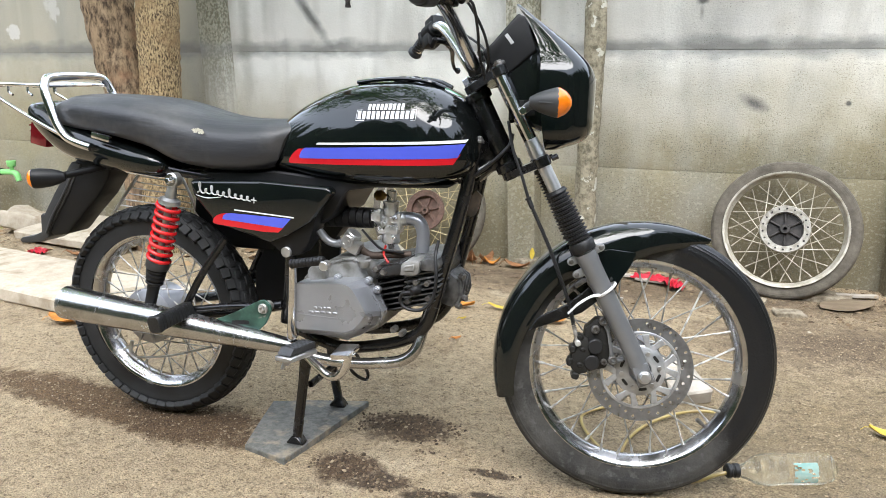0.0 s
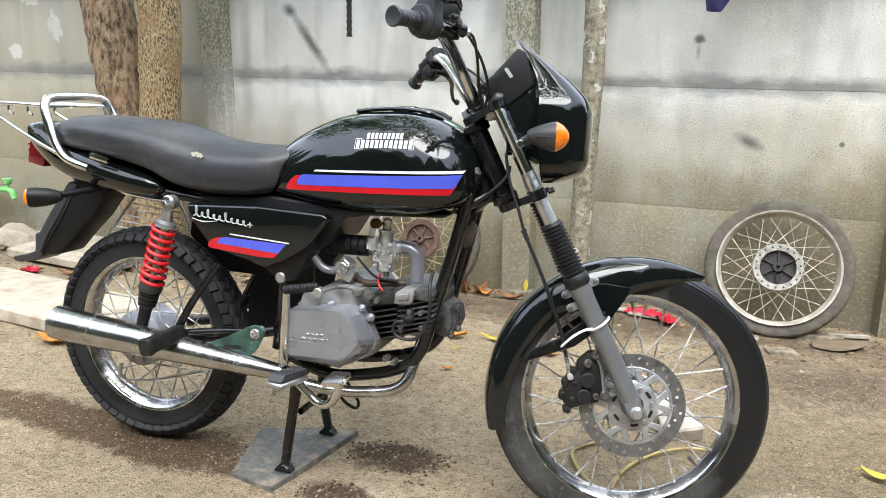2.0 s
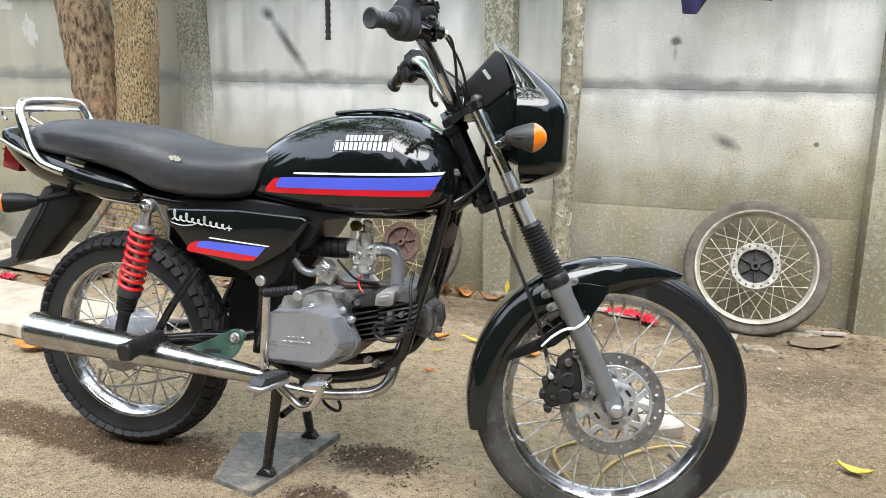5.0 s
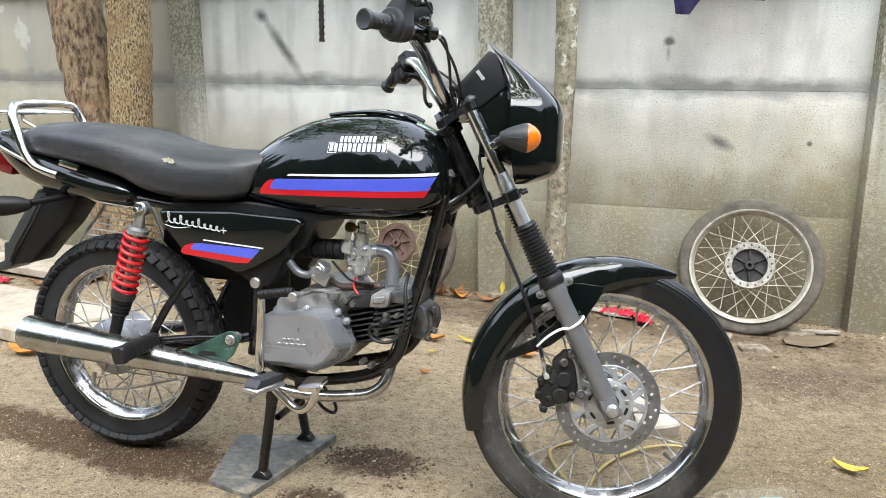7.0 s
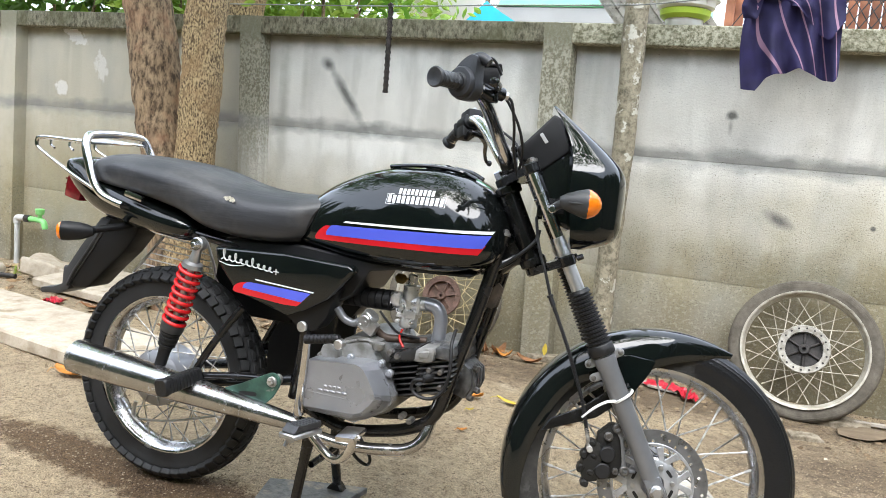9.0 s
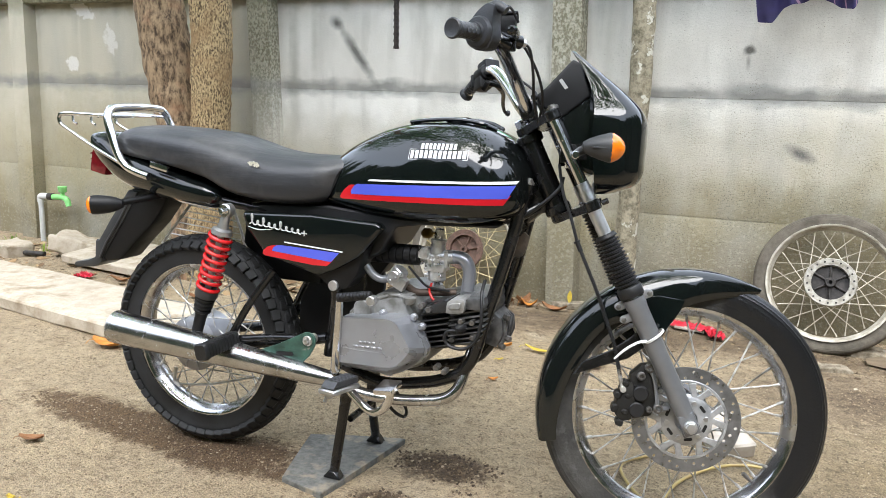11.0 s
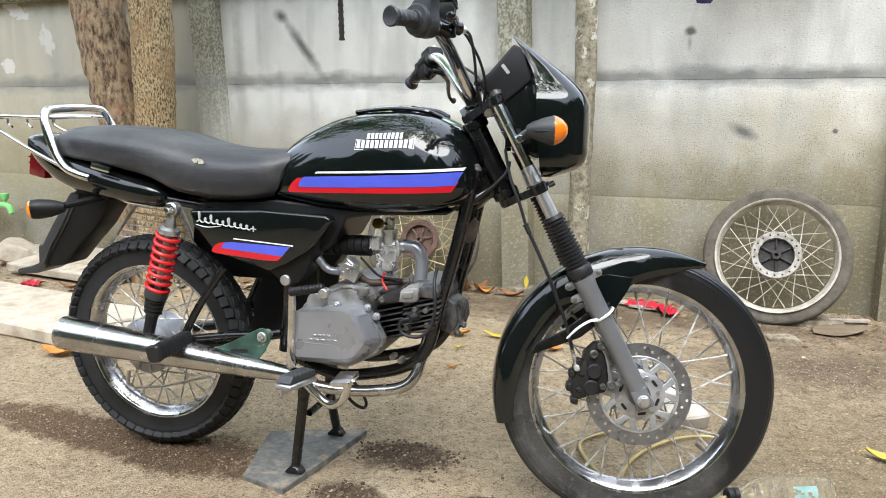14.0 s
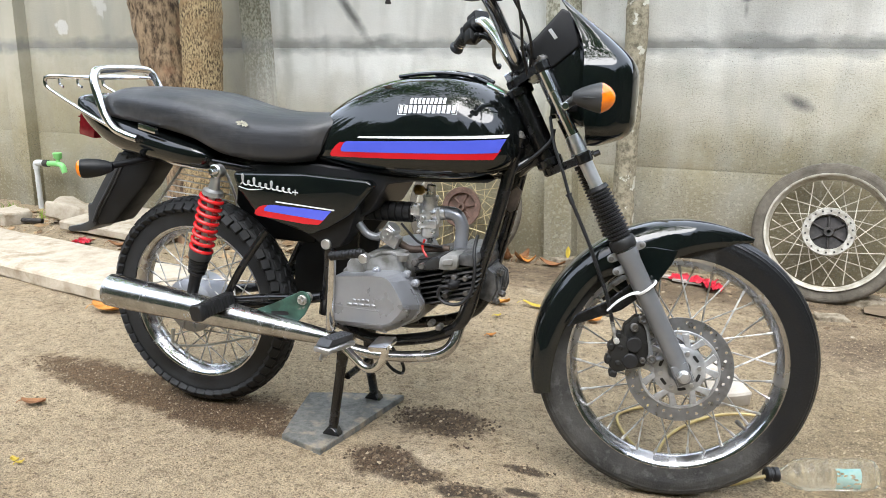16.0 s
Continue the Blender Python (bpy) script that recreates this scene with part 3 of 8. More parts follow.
def hedge(name, a, c, high, seed):
    rng = random.Random(seed)
    a, c = Vector(a), Vector(c)
    n = 60
    side = (c - a).normalized().cross(Vector((0, 0, 1)))
    bm = B()
    rings = []
    for i in range(n + 1):
        p = a.lerp(c, i / n)
        h = high * (0.86 + 0.12 * math.sin(i * 0.55 + seed) + 0.08 * math.sin(i * 1.7 + 2 * seed)) + rng.uniform(-0.25, 0.25)
        ring = []
        for t, o in ((0.0, 0.5), (0.45, 0.55), (0.8, 0.45), (1.0, 0.0), (0.8, -0.45), (0.45, -0.55), (0.0, -0.5)):
            ring.append(p + side * (o + rng.uniform(-0.12, 0.12)) + Vector((0, 0, -0.1 + h * t)))
        rings.append(ring)
    bridge(bm, rings)
    verts, faces = [], []
    for i in range(3000):
        t = rng.random()
        ring = rings[min(n, int(t * n))]
        q = ring[2].lerp(ring[4], rng.random()) + Vector((rng.gauss(0, 0.14), rng.gauss(0, 0.2), rng.gauss(0.15, 0.28)))
        s = rng.uniform(0.05, 0.13)
        d, e = Vector((rng.gauss(0, 1), rng.gauss(0, 1), rng.gauss(0, 1))).normalized(), Vector((rng.gauss(0, 1), rng.gauss(0, 1), rng.gauss(0, 1))).normalized()
        k = len(verts)
        verts += [q - d * s, q + e * s * 0.45, q + d * s, q - e * s * 0.45]
        faces += [(k, k + 1, k + 2), (k, k + 2, k + 3)]
    base = solid(name, bm, M_BANK, "unseen dark green hedge wall added round the yard", "hedge", "structure")
    me = bpy.data.meshes.new("hedge_leaves")
    me.from_pydata(verts, [], faces)
    me.materials.append(M_BANK)
    tagged(part("hedge_leaves", me, None, base), kind="stuff")
    return base


# unseen banks put here so that paint and chrome reflect dark green
hedge("wall_front", (-9, -3.9, 0), (10, -3.9, 0), 3.9, 1)
hedge("wall_side", (-8, 3, 0), (-8, -4, 0), 6.0, 2)
hedge("wall_far_side", (4.8, -4, 0), (4.8, 1.7, 0), 4.2, 3)

# ---- motorcycle: x forwards from the rear axle, y to its left, z up ----
bike = thing("motorcycle", "black commuter motorcycle with blue and red stripes on its centre stand", "motorcycle")
RAKE = radians(25.7)
FRONT = Matrix.Translation((1.248, 0, 0.301)) @ Matrix.Rotation(radians(14.3), 4, Vector((-math.sin(RAKE), 0, math.cos(RAKE))))
REAR = Matrix.Translation((0, 0, 0.293))


def tyre_mesh(name, R, bead, w, material, knobs=0):
    bm = B()
    prof = []
    h = R - bead
    for i in range(41):
        a = math.pi * i / 40
        c, s = math.cos(a), math.sin(a)
        y = -w / 2 * math.copysign(abs(c) ** 0.75, c)
        k = min(i, 40 - i)
        lift = 0.0016 if k in (4, 5, 9) else 0.0 if knobs else -0.0020 if k in (7, 12, 15, 18) else 0.0012 if k in (6, 11) else 0.0
        prof.append((bead + (h + lift * s) * (s ** 0.72), (y + math.copysign(lift * abs(c), y)) * (0.72 + 0.28 * s)))
    prof += [(bead + 0.004, w * 0.30), (bead + 0.004, -w * 0.30)]
    lathe(bm, prof, n=72, close=True)
    return finish(bm, name, material, True, 35)


def rim_mesh(name, r, w, material, deep=1.0):
    prof = [(r, -w / 2), (r + 0.001, -w / 2 - 0.002), (r - 0.004, -w / 2 - 0.003), (r - 0.013, -w / 2 + 0.001), (r - 0.016, -w * 0.34), (r - 0.024, -w * 0.22), (r - 0.027, 0),
            (r - 0.024, w * 0.22), (r - 0.016, w * 0.34), (r - 0.013, w / 2 - 0.001), (r - 0.004, w / 2 + 0.003), (r + 0.001, w / 2 + 0.002), (r, w / 2), (r - 0.008, w * 0.3), (r - 0.008, -w * 0.3)]
    prof = [(r + (q - r) * deep, y) for q, y in prof]
    return finish(lathe(B(), prof, n=72, close=True), name, material, True, 50)


def wheel(parent, name, m, R, bead, w, rim_w, tyre_mat, rim_mat, spoke_mat, hub, hub_mat, flange, half, count=36, knobs=0, tyre_label="", label="", rim_deep=1.0, lacing=62):
    """Spoked wheel round the local y axis. hub: (radius, y) profile."""
    hub_me = finish(lathe(B(), hub, n=40), name, hub_mat, True, 35)
    root = part(name, hub_me, None, parent, label, m)
    part("tyre", tyre_mesh("tyre", R, bead, w, tyre_mat, knobs), None, root, tyre_label, m)
    if knobs:
        # shoulder and crown blocks
        for y, tilt, da, ln, wd in ((-0.41, 48, 0.0, 0.80, 0.024), (0.41, -48, 0.5, 0.80, 0.024), (-0.20, 20, 0.5, 0.74, 0.015), (0.20, -20, 0.0, 0.74, 0.015), (0.0, 0, 0.25, 0.74, 0.015)):
            block = finish(box(B(), (ln * 2 * math.pi * R / knobs, wd, 0.016), I4, 0.002, 1), "tread_block", tyre_mat)
            for i in range(knobs):
                part("tread_block", block, None, root, "", m @ Matrix.Rotation(2 * math.pi * (i + da) / knobs, 4, 'Y') @ Matrix.Translation((0, y * w, R - (0.0225 if abs(y) > 0.3 else 0.0085 if y else 0.0055))) @ Matrix.Rotation(radians(tilt), 4, 'X') @ Matrix.Rotation(radians(12 if y > 0 else -12), 4, 'Z'))
    part("rim", rim_mesh("rim", bead + 0.003, rim_w, rim_mat, rim_deep), None, root, "", m)
    per = count // 4
    kinds = []
    for sgn in (-1, 1):
        for lace in (-1, 1):
            a0 = Vector((flange * math.cos(0), sgn * half * (1.0 if lace > 0 else 0.86), 0))
            th = lace * radians(lacing)
            rr = bead - 0.021
            e = Vector((rr * math.cos(th), sgn * 0.006, rr * math.sin(th)))
            bm = B()
            tube(bm, [a0, a0.lerp(e, 0.93)], 0.0020, 6, 1)
            tube(bm, [a0.lerp(e, 0.93), e.lerp(e * 1.03, 0.5)], 0.0032, 6, 1)
            kinds.append((finish(bm, "spoke", spoke_mat), sgn, lace))
    for k, (me, sgn, lace) in enumerate(kinds):
        for i in range(per):
            a = 2 * math.pi * (i / per + k / 4 / per * (1 if k % 2 else 1)) + (0 if lace > 0 else radians(-4))
            part("spoke", me, None, root, "", m @ Matrix.Rotation(a, 4, 'Y'))
    return root


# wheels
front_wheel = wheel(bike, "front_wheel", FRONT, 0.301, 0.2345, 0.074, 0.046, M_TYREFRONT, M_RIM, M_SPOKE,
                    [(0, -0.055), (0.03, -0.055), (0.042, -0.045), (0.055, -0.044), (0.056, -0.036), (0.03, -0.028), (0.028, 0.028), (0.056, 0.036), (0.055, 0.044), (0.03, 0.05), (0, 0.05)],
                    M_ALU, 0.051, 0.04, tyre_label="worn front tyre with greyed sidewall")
rear_wheel = wheel(bike, "rear_wheel", REAR, 0.2865, 0.2125, 0.094, 0.056, M_TYRE, M_RIM, M_SPOKE,
                   [(0, -0.075), (0.02, -0.075), (0.06, -0.07), (0.074, -0.062), (0.076, 0.02), (0.05, 0.03), (0.05, 0.05), (0, 0.055)],
                   M_ALU, 0.07, 0.045, knobs=54, tyre_label="black knobbly rear tyre")

bm = B()
tip, foot = Vector((0.140, -0.004, -0.121)), Vector((0.172, 0.0, -0.149))
rod(bm, FRONT @ foot, FRONT @ tip, 0.0036, 10)
rod(bm, FRONT @ tip, FRONT @ foot.lerp(tip, 0.62), 0.0048, 12, ch=0.001)
rod(bm, FRONT @ foot, FRONT @ foot.lerp(tip, 0.14), 0.0065, 6)
part("tyre_valve", bm, M_BOLTDARK, front_wheel, "short metal tyre valve", angle=30)

# brake disc with holes between rings
bm = B()
cells = 36
for k in range(cells):
    hr = (0.0885, 0.0955, 0.1025)[k % 3]
    a0, a1 = 2 * math.pi * k / cells, 2 * math.pi * (k + 1) / cells
    am = (a0 + a1) / 2
    edge = [(0.0835, a0), (0.0835, am), (0.0835, a1), (hr, a1), (0.1120, a1), (0.1120, am), (0.1120, a0), (hr, a0)]
    outer = [Vector((r * math.cos(a), 0, r * math.sin(a))) for r, a in edge]
    mid = Vector((hr * math.cos(am), 0, hr * math.sin(am)))
    inner = [mid + (q - mid).normalized() * 0.0036 for q in outer]
    fo, fi, bo, bi = [[bm.verts.new(q + Vector((0, y, 0))) for q in ring] for y in (-0.0615, -0.0575) for ring in (outer, inner)]
    for i in range(8):
        j = (i + 1) % 8
        bm.faces.new((fo[i], fo[j], fi[j], fi[i]))
        bm.faces.new((bo[j], bo[i], bi[i], bi[j]))
        bm.faces.new((fi[i], fi[j], bi[j], bi[i]))
        if i in (0, 1, 4, 5):
            bm.faces.new((fo[j], fo[i], bo[i], bo[j]))
bmesh.ops.remove_doubles(bm, verts=bm.verts, dist=1e-5)
disc = part("brake_disc", bm, M_DISC, front_wheel, "drilled steel brake disc", FRONT)
bm = B()
lathe(bm, [(0.024, -0.066), (0.050, -0.066), (0.055, -0.063), (0.055, -0.058), (0.024, -0.058)], n=48, close=True)
lathe(bm, [(0.0790, -0.0640), (0.0835, -0.0640), (0.0850, -0.0625), (0.0850, -0.058), (0.0790, -0.058)], n=60, close=True)
part("disc_carrier", bm, M_CARRIER, front_wheel, "grey cast disc carrier", FRONT)
arm = finish(slab(B(), [(0.046, -0.0070), (0.062, -0.0056), (0.0815, -0.0078), (0.0815, 0.0078), (0.062, 0.0056), (0.046, 0.0070)], -0.0650, -0.0590, 0.0012, 1), "carrier_arm", M_CARRIER)
slot = finish(slab(B(), round_outline([(-0.0085, -0.0032), (0.0085, -0.0032), (0.0085, 0.0032), (-0.0085, 0.0032)], 4), -0.0004, 0.0004), "slot", M_RUBBER)
for i in range(6):
    a = 2 * math.pi * i / 6 + 0.18
    for d in (-1, 1):
        part("carrier_arm", arm, None, front_wheel, "", FRONT @ Matrix.Rotation(-a - d * 0.07, 4, 'Y') @ Matrix.Translation((0.050, 0, 0)) @ Matrix.Rotation(-d * 0.50, 4, 'Y') @ Matrix.Translation((-0.050, 0, 0)))
    part("slot", slot, None, front_wheel, "", FRONT @ Matrix.Rotation(-a - 0.52, 4, 'Y') @ Matrix.Translation((0.041, -0.0662, 0)) @ Matrix.Rotation(math.pi / 2, 4, 'Y'))
    bm = B()
    rod(bm, FRONT @ Vector((0.040 * math.cos(a), -0.066, 0.040 * math.sin(a))), FRONT @ Vector((0.040 * math.cos(a), -0.0705, 0.040 * math.sin(a))), 0.0055, 6)
    part("disc_bolt", bm, M_STEEL, front_wheel)
# fork: along u from the axle
U = Vector((-math.sin(RAKE), 0, math.cos(RAKE)))
V = Vector((math.cos(RAKE), 0, math.sin(RAKE)))


def leg_at(s, y, o=0.0):
    return U * s + V * o + Vector((0, y, 0))


for y in (-0.095, 0.095):
    bm = lathe(B(), [(0, 0.004), (0.016, 0.004), (0.0180, 0.012), (0.0190, 0.03), (0.0208, 0.26), (0.0225, 0.268), (0.0225, 0.285), (0, 0.285)], FRONT @ along(leg_at(0, y, 0.0015), leg_at(0.285, y, -0.0092)), 28)
    box(bm, (0.034, 0.036, 0.044), FRONT @ Matrix.Translation(leg_at(0.004, y)) @ Matrix.Rotation(-RAKE, 4, 'Y'), 0.004, 2)
    box(bm, (0.040, 0.022, 0.018), FRONT @ Matrix.Translation(leg_at(-0.012, y)) @ Matrix.Rotation(-RAKE, 4, 'Y'), 0.003, 2)
    part("fork_slider", bm, M_FORK, bike, "grey painted fork slider")
    bm = B()
    rod(bm, FRONT @ leg_at(0.27, y, -0.008), FRONT @ leg_at(0.53, y, -0.018), 0.0140, 24)
    leg = part("fork_tube", bm, M_FORKTUBE, bike, "satin chrome fork tube")
    bm = B()
    rod(bm, FRONT @ leg_at(0.505, y, -0.0170), FRONT @ leg_at(0.545, y, -0.0184), 0.0148, 24, r2=0.0126, ch=0.002)
    part("fork_collar", bm, M_FORKTUBE, leg)
    bm = B()
    rod(bm, FRONT @ leg_at(0.536, y, -0.0183), FRONT @ leg_at(0.690, y, -0.0240), 0.0122, 24, ch=0.002)
    rod(bm, FRONT @ leg_at(0.638, y, -0.0220), FRONT @ leg_at(0.644, y, -0.0223), 0.0134, 24, ch=0.001)
    part("upper_tube", bm, M_CHROME, leg)
    prof = [(0.014, 0.0), (0.0248, 0.0), (0.0262, 0.003), (0.0265, 0.020), (0.0250, 0.0225)]
    pleats = 14 if y < 0 else 20
    for i in range(pleats):
        z = 0.0235 + i * 0.0080
        rr = 0.0262 - 0.0034 * i / 13
        prof += [(rr - 0.0050, z), (rr - 0.0050, z + 0.0022), (rr, z + 0.0044), (rr, z + 0.0062)]
    z = 0.025 + pleats * 0.0080
    prof += [(0.0205, z), (0.0205, z + 0.003), (0.014, z + 0.0035)]
    part("fork_boot", lathe(B(), prof, FRONT @ along(leg_at(0.288, y, -0.0088), leg_at(0.70, y, -0.0245)), 28), M_RUBBER, bike, "ribbed black rubber fork boot")
    bm = B()
    rod(bm, FRONT @ Vector((0, y * 1.0, 0)), FRONT @ Vector((0, y * 1.33, 0)), 0.0115, 6)
    rod(bm, FRONT @ Vector((0, y * 1.15, 0)), FRONT @ Vector((0, y * 1.28, 0)), 0.0135, 16)
    part("axle_nut", bm, M_STEEL, bike)

# yokes and steering head
def yoke_plate(bm, outline, s0, s1):
    """Plate square to the fork: outline of (ahead of the leg, y) between two heights on the leg."""
    bridge(bm, [[FRONT @ leg_at(s, y, o) for o, y in outline] for s in (s0, s1)])


for s, th, o, tail in ((0.491, 0.016, -0.0165, 0.024), (0.694, 0.016, -0.0242, 0.024)):
    bm = B()
    ends = [(-0.078 - tail * math.cos(a), tail * math.sin(a)) for a in (1.2, 0.8, 0.4, 0.0, -0.4, -0.8, -1.2)]
    yoke_plate(bm, [(o + 0.012, -0.098), (o + 0.004, 0.0), (o + 0.012, 0.098), (o - 0.014, 0.108)] + ends + [(o - 0.014, -0.108)], s - th / 2, s + th / 2)
    for y in (-0.095, 0.095):
        rod(bm, FRONT @ leg_at(s - 0.010, y, o), FRONT @ leg_at(s + 0.012, y, o), 0.0182, 20)
    rod(bm, FRONT @ leg_at(s - 0.009, 0, -0.080), FRONT @ leg_at(s + 0.012, 0, -0.080), tail, 24, ch=0.004)
    part("fork_yoke", bm, M_FRAME, bike, angle=30)
bm = B()
rod(bm, FRONT @ leg_at(0.498, 0, -0.080), FRONT @ leg_at(0.684, 0, -0.084), 0.0235, 24)
for s in (0.500, 0.665):
    rod(bm, FRONT @ leg_at(s, 0, -0.082), FRONT @ leg_at(s + 0.020, 0, -0.082), 0.029, 24)
part("steering_head", bm, M_FRAME, bike)
bm = B()
rod(bm, FRONT @ leg_at(0.700, 0, -0.084), FRONT @ leg_at(0.722, 0, -0.085), 0.017, 6)
part("stem_nut", bm, M_CHROME, bike)

# front mudguard
bm = B()
rings = []
for i in range(31):
    a = radians(63 + (195 - 63) * i / 30)
    wide = 0.050 + 0.012 * min(1, i / 12)
    drop = interp(i, (0, 2, 5, 7.5, 9, 11, 13, 15, 17, 21, 26, 30), (0.008, 0.036, 0.060, 0.077, 0.093, 0.104, 0.088, 0.066, 0.060, 0.062, 0.052, 0.038))
    sec = []
    for k in range(13):
        q = -1 + k / 6
        r = 0.316 - drop * abs(q) ** 2.1
        sec.append((wide * math.copysign(1 - (1 - abs(q)) ** 2.8, q), r))
    tip = 1.0 if i > 5 else 0.22 + 0.78 * (i / 6) ** 0.7
    sec = [(y * tip, r) for y, r in sec]
    outer = [Vector((r * math.cos(a), y, r * math.sin(a))) for y, r in sec]
    inner = [Vector(((r - 0.003) * math.cos(a), y * 0.96, (r - 0.003) * math.sin(a))) for y, r in sec[::-1]]
    rings.append([FRONT @ q for q in outer + inner])
bridge(bm, rings)
mudguard = part("front_mudguard", bm, M_PAINT, bike, "glossy black front mudguard", angle=50)
for y in (-0.073, 0.073):
    bm = slab(B(), [(-0.240, 0.078), (-0.222, 0.108), (-0.16, 0.140), (-0.085, 0.205), (-0.07, 0.172), (-0.13, 0.122)], y - 0.003, y + 0.003, 0.0015, 1, FRONT)
    part("mudguard_stay", bm, M_FRAME, bike)
    bm = slab(B(), [(-0.115, 0.250), (-0.075, 0.258), (-0.022, 0.252), (-0.030, 0.229), (-0.041, 0.210), (-0.051, 0.195), (-0.062, 0.173), (-0.088, 0.168)], y * 0.86 - 0.002, y * 0.86 + 0.002, 0.001, 1, FRONT)
    part("mudguard_brace", bm, M_PAINT, bike, "black brace inside the mudguard")

# tank
TX = [0.385, 0.42, 0.47, 0.54, 0.62, 0.70, 0.77, 0.82, 0.86, 0.885, 0.900]
TTOP = [0.785, 0.815, 0.850, 0.882, 0.902, 0.909, 0.904, 0.887, 0.862, 0.832, 0.800]
TBOT = [0.705, 0.697, 0.690, 0.682, 0.677, 0.676, 0.679, 0.686, 0.700, 0.718, 0.745]
TWID = [0.070, 0.088, 0.103, 0.119, 0.131, 0.137, 0.138, 0.132, 0.117, 0.096, 0.060]


def tank_at(x):
    zt, zb, w = interp(x, TX, TTOP), interp(x, TX, TBOT), interp(x, TX, TWID)
    return zt, zb, w, zb + 0.30 * (zt - zb)


def tank_y(x, z, out=0.0):
    zt, zb, w, zm = tank_at(x)
    q = (z - zm) / (zt - zm) if z > zm else (zm - z) / (zm - zb)
    n = 2.3 if z > zm else 4.6
    return (w + out) * max(0.0, 1 - min(1, q) ** n) ** (1 / n)


def tank_ring(x, n=40):
    zt, zb, w, zm = tank_at(x)
    out = []
    for k in range(n):
        a = 2 * math.pi * k / n
        c, s = math.cos(a), math.sin(a)
        e = 2.3 if s > 0 else 3.2
        out.append(Vector((x, w * math.copysign(abs(c) ** (2 / e), c), zm + (zt - zm if s > 0 else zm - zb) * math.copysign(abs(s) ** (2 / e), s))))
    return out


bm = B()
xs = [0.385 + (0.900 - 0.385) * (0.5 - 0.5 * math.cos(math.pi * i / 44)) for i in range(45)]
bridge(bm, [tank_ring(x) for x in xs])
tank = part("fuel_tank", bm, M_PAINT, bike, "glossy black fuel tank with striped decal", angle=60)


def decal(name, quads, material, parent, lift=0.0012, nx=24, nz=8, bulge=0.0):
    """Thin film on the tank's flank between two lines z0(x), z1(x), slanted ends."""
    (xa0, xa1), (xb0, xb1), z0f, z1f = quads
    bm = B()
    for sgn in (-1,):
        g = []
        for j in range(nz + 1):
            t = j / nz
            row = []
            for i in range(nx + 1):
                s = i / nx
                x = (xa0 + (xa1 - xa0) * t + bulge * abs(2 * t - 1) ** 3) * (1 - s) + (xb0 + (xb1 - xb0) * t) * s
                z = z0f(x, t) * (1 - t) + z1f(x, t) * t
                row.append(bm.verts.new((x, sgn * (tank_y(x, z) + lift), z)))
            g.append(row)
        for r0, r1 in zip(g, g[1:]):
            for i in range(nx):
                bm.faces.new((r0[i], r0[i + 1], r1[i + 1], r1[i]))
    return part(name, bm, material, parent)


def stripe_line(za, zb):
    return lambda x, t=0: za + (zb - za) * (x - 0.46) / (0.88 - 0.46)


decal("stripe", ((0.452, 0.478), (0.858, 0.872), stripe_line(0.722, 0.737), lambda x, t: 0.757 - 0.012 * max(0.0, (0.50 - x) / 0.043) ** 2 if x < 0.5 else 0.757), M_REDDECAL, tank, 0.0010, bulge=0.012)
decal("stripe", ((0.488, 0.503), (0.866, 0.880), stripe_line(0.734, 0.751), stripe_line(0.757, 0.779)), M_BLUE, tank, 0.0018, bulge=0.006)
decal("stripe", ((0.538, 0.544), (0.880, 0.884), stripe_line(0.765, 0.7815), stripe_line(0.7685, 0.788)), M_WHITE, tank, 0.0014)

# seat
SX = [-0.225, -0.205, -0.16, -0.05, 0.085, 0.15, 0.21, 0.29, 0.37, 0.415, 0.44]
STOP = [0.825, 0.847, 0.864, 0.866, 0.857, 0.844, 0.827, 0.814, 0.814, 0.817, 0.819]
SBOT = [0.800, 0.790, 0.782, 0.769, 0.740, 0.712, 0.701, 0.695, 0.695, 0.698, 0.702]
SWID = [0.070, 0.096, 0.112, 0.125, 0.130, 0.131, 0.131, 0.130, 0.124, 0.114, 0.10]
bm = B()
rings = []
for i in range(49):
    x = SX[0] + (SX[-1] - SX[0]) * (0.5 - 0.5 * math.cos(math.pi * i / 48))
    zt, zb, w = interp(x, SX, STOP), interp(x, SX, SBOT), interp(x, SX, SWID)
    zm = zb + 0.45 * (zt - zb)
    ring = []
    for k in range(36):
        a = 2 * math.pi * k / 36
        c, s = math.cos(a), math.sin(a)
        e = 2.7 if s > 0 else 5.0
        dx = 0.018 * (0.5 - (s * 0.5 + 0.5)) * max(0.0, min(1.0, (0.3 - x) / 0.2)) + 0.042 * s * max(0.0, min(1.0, (x - 0.26) / 0.14))
        ring.append(Vector((x + dx, w * math.copysign(abs(c) ** (2 / e), c), zm + (zt - zm if s > 0 else zm - zb) * math.copysign(abs(s) ** (2 / e), s))))
    rings.append(ring)
bridge(bm, rings)
seat = part("seat", bm, M_SEAT, bike, "black vinyl dual seat with a small tear", angle=70)

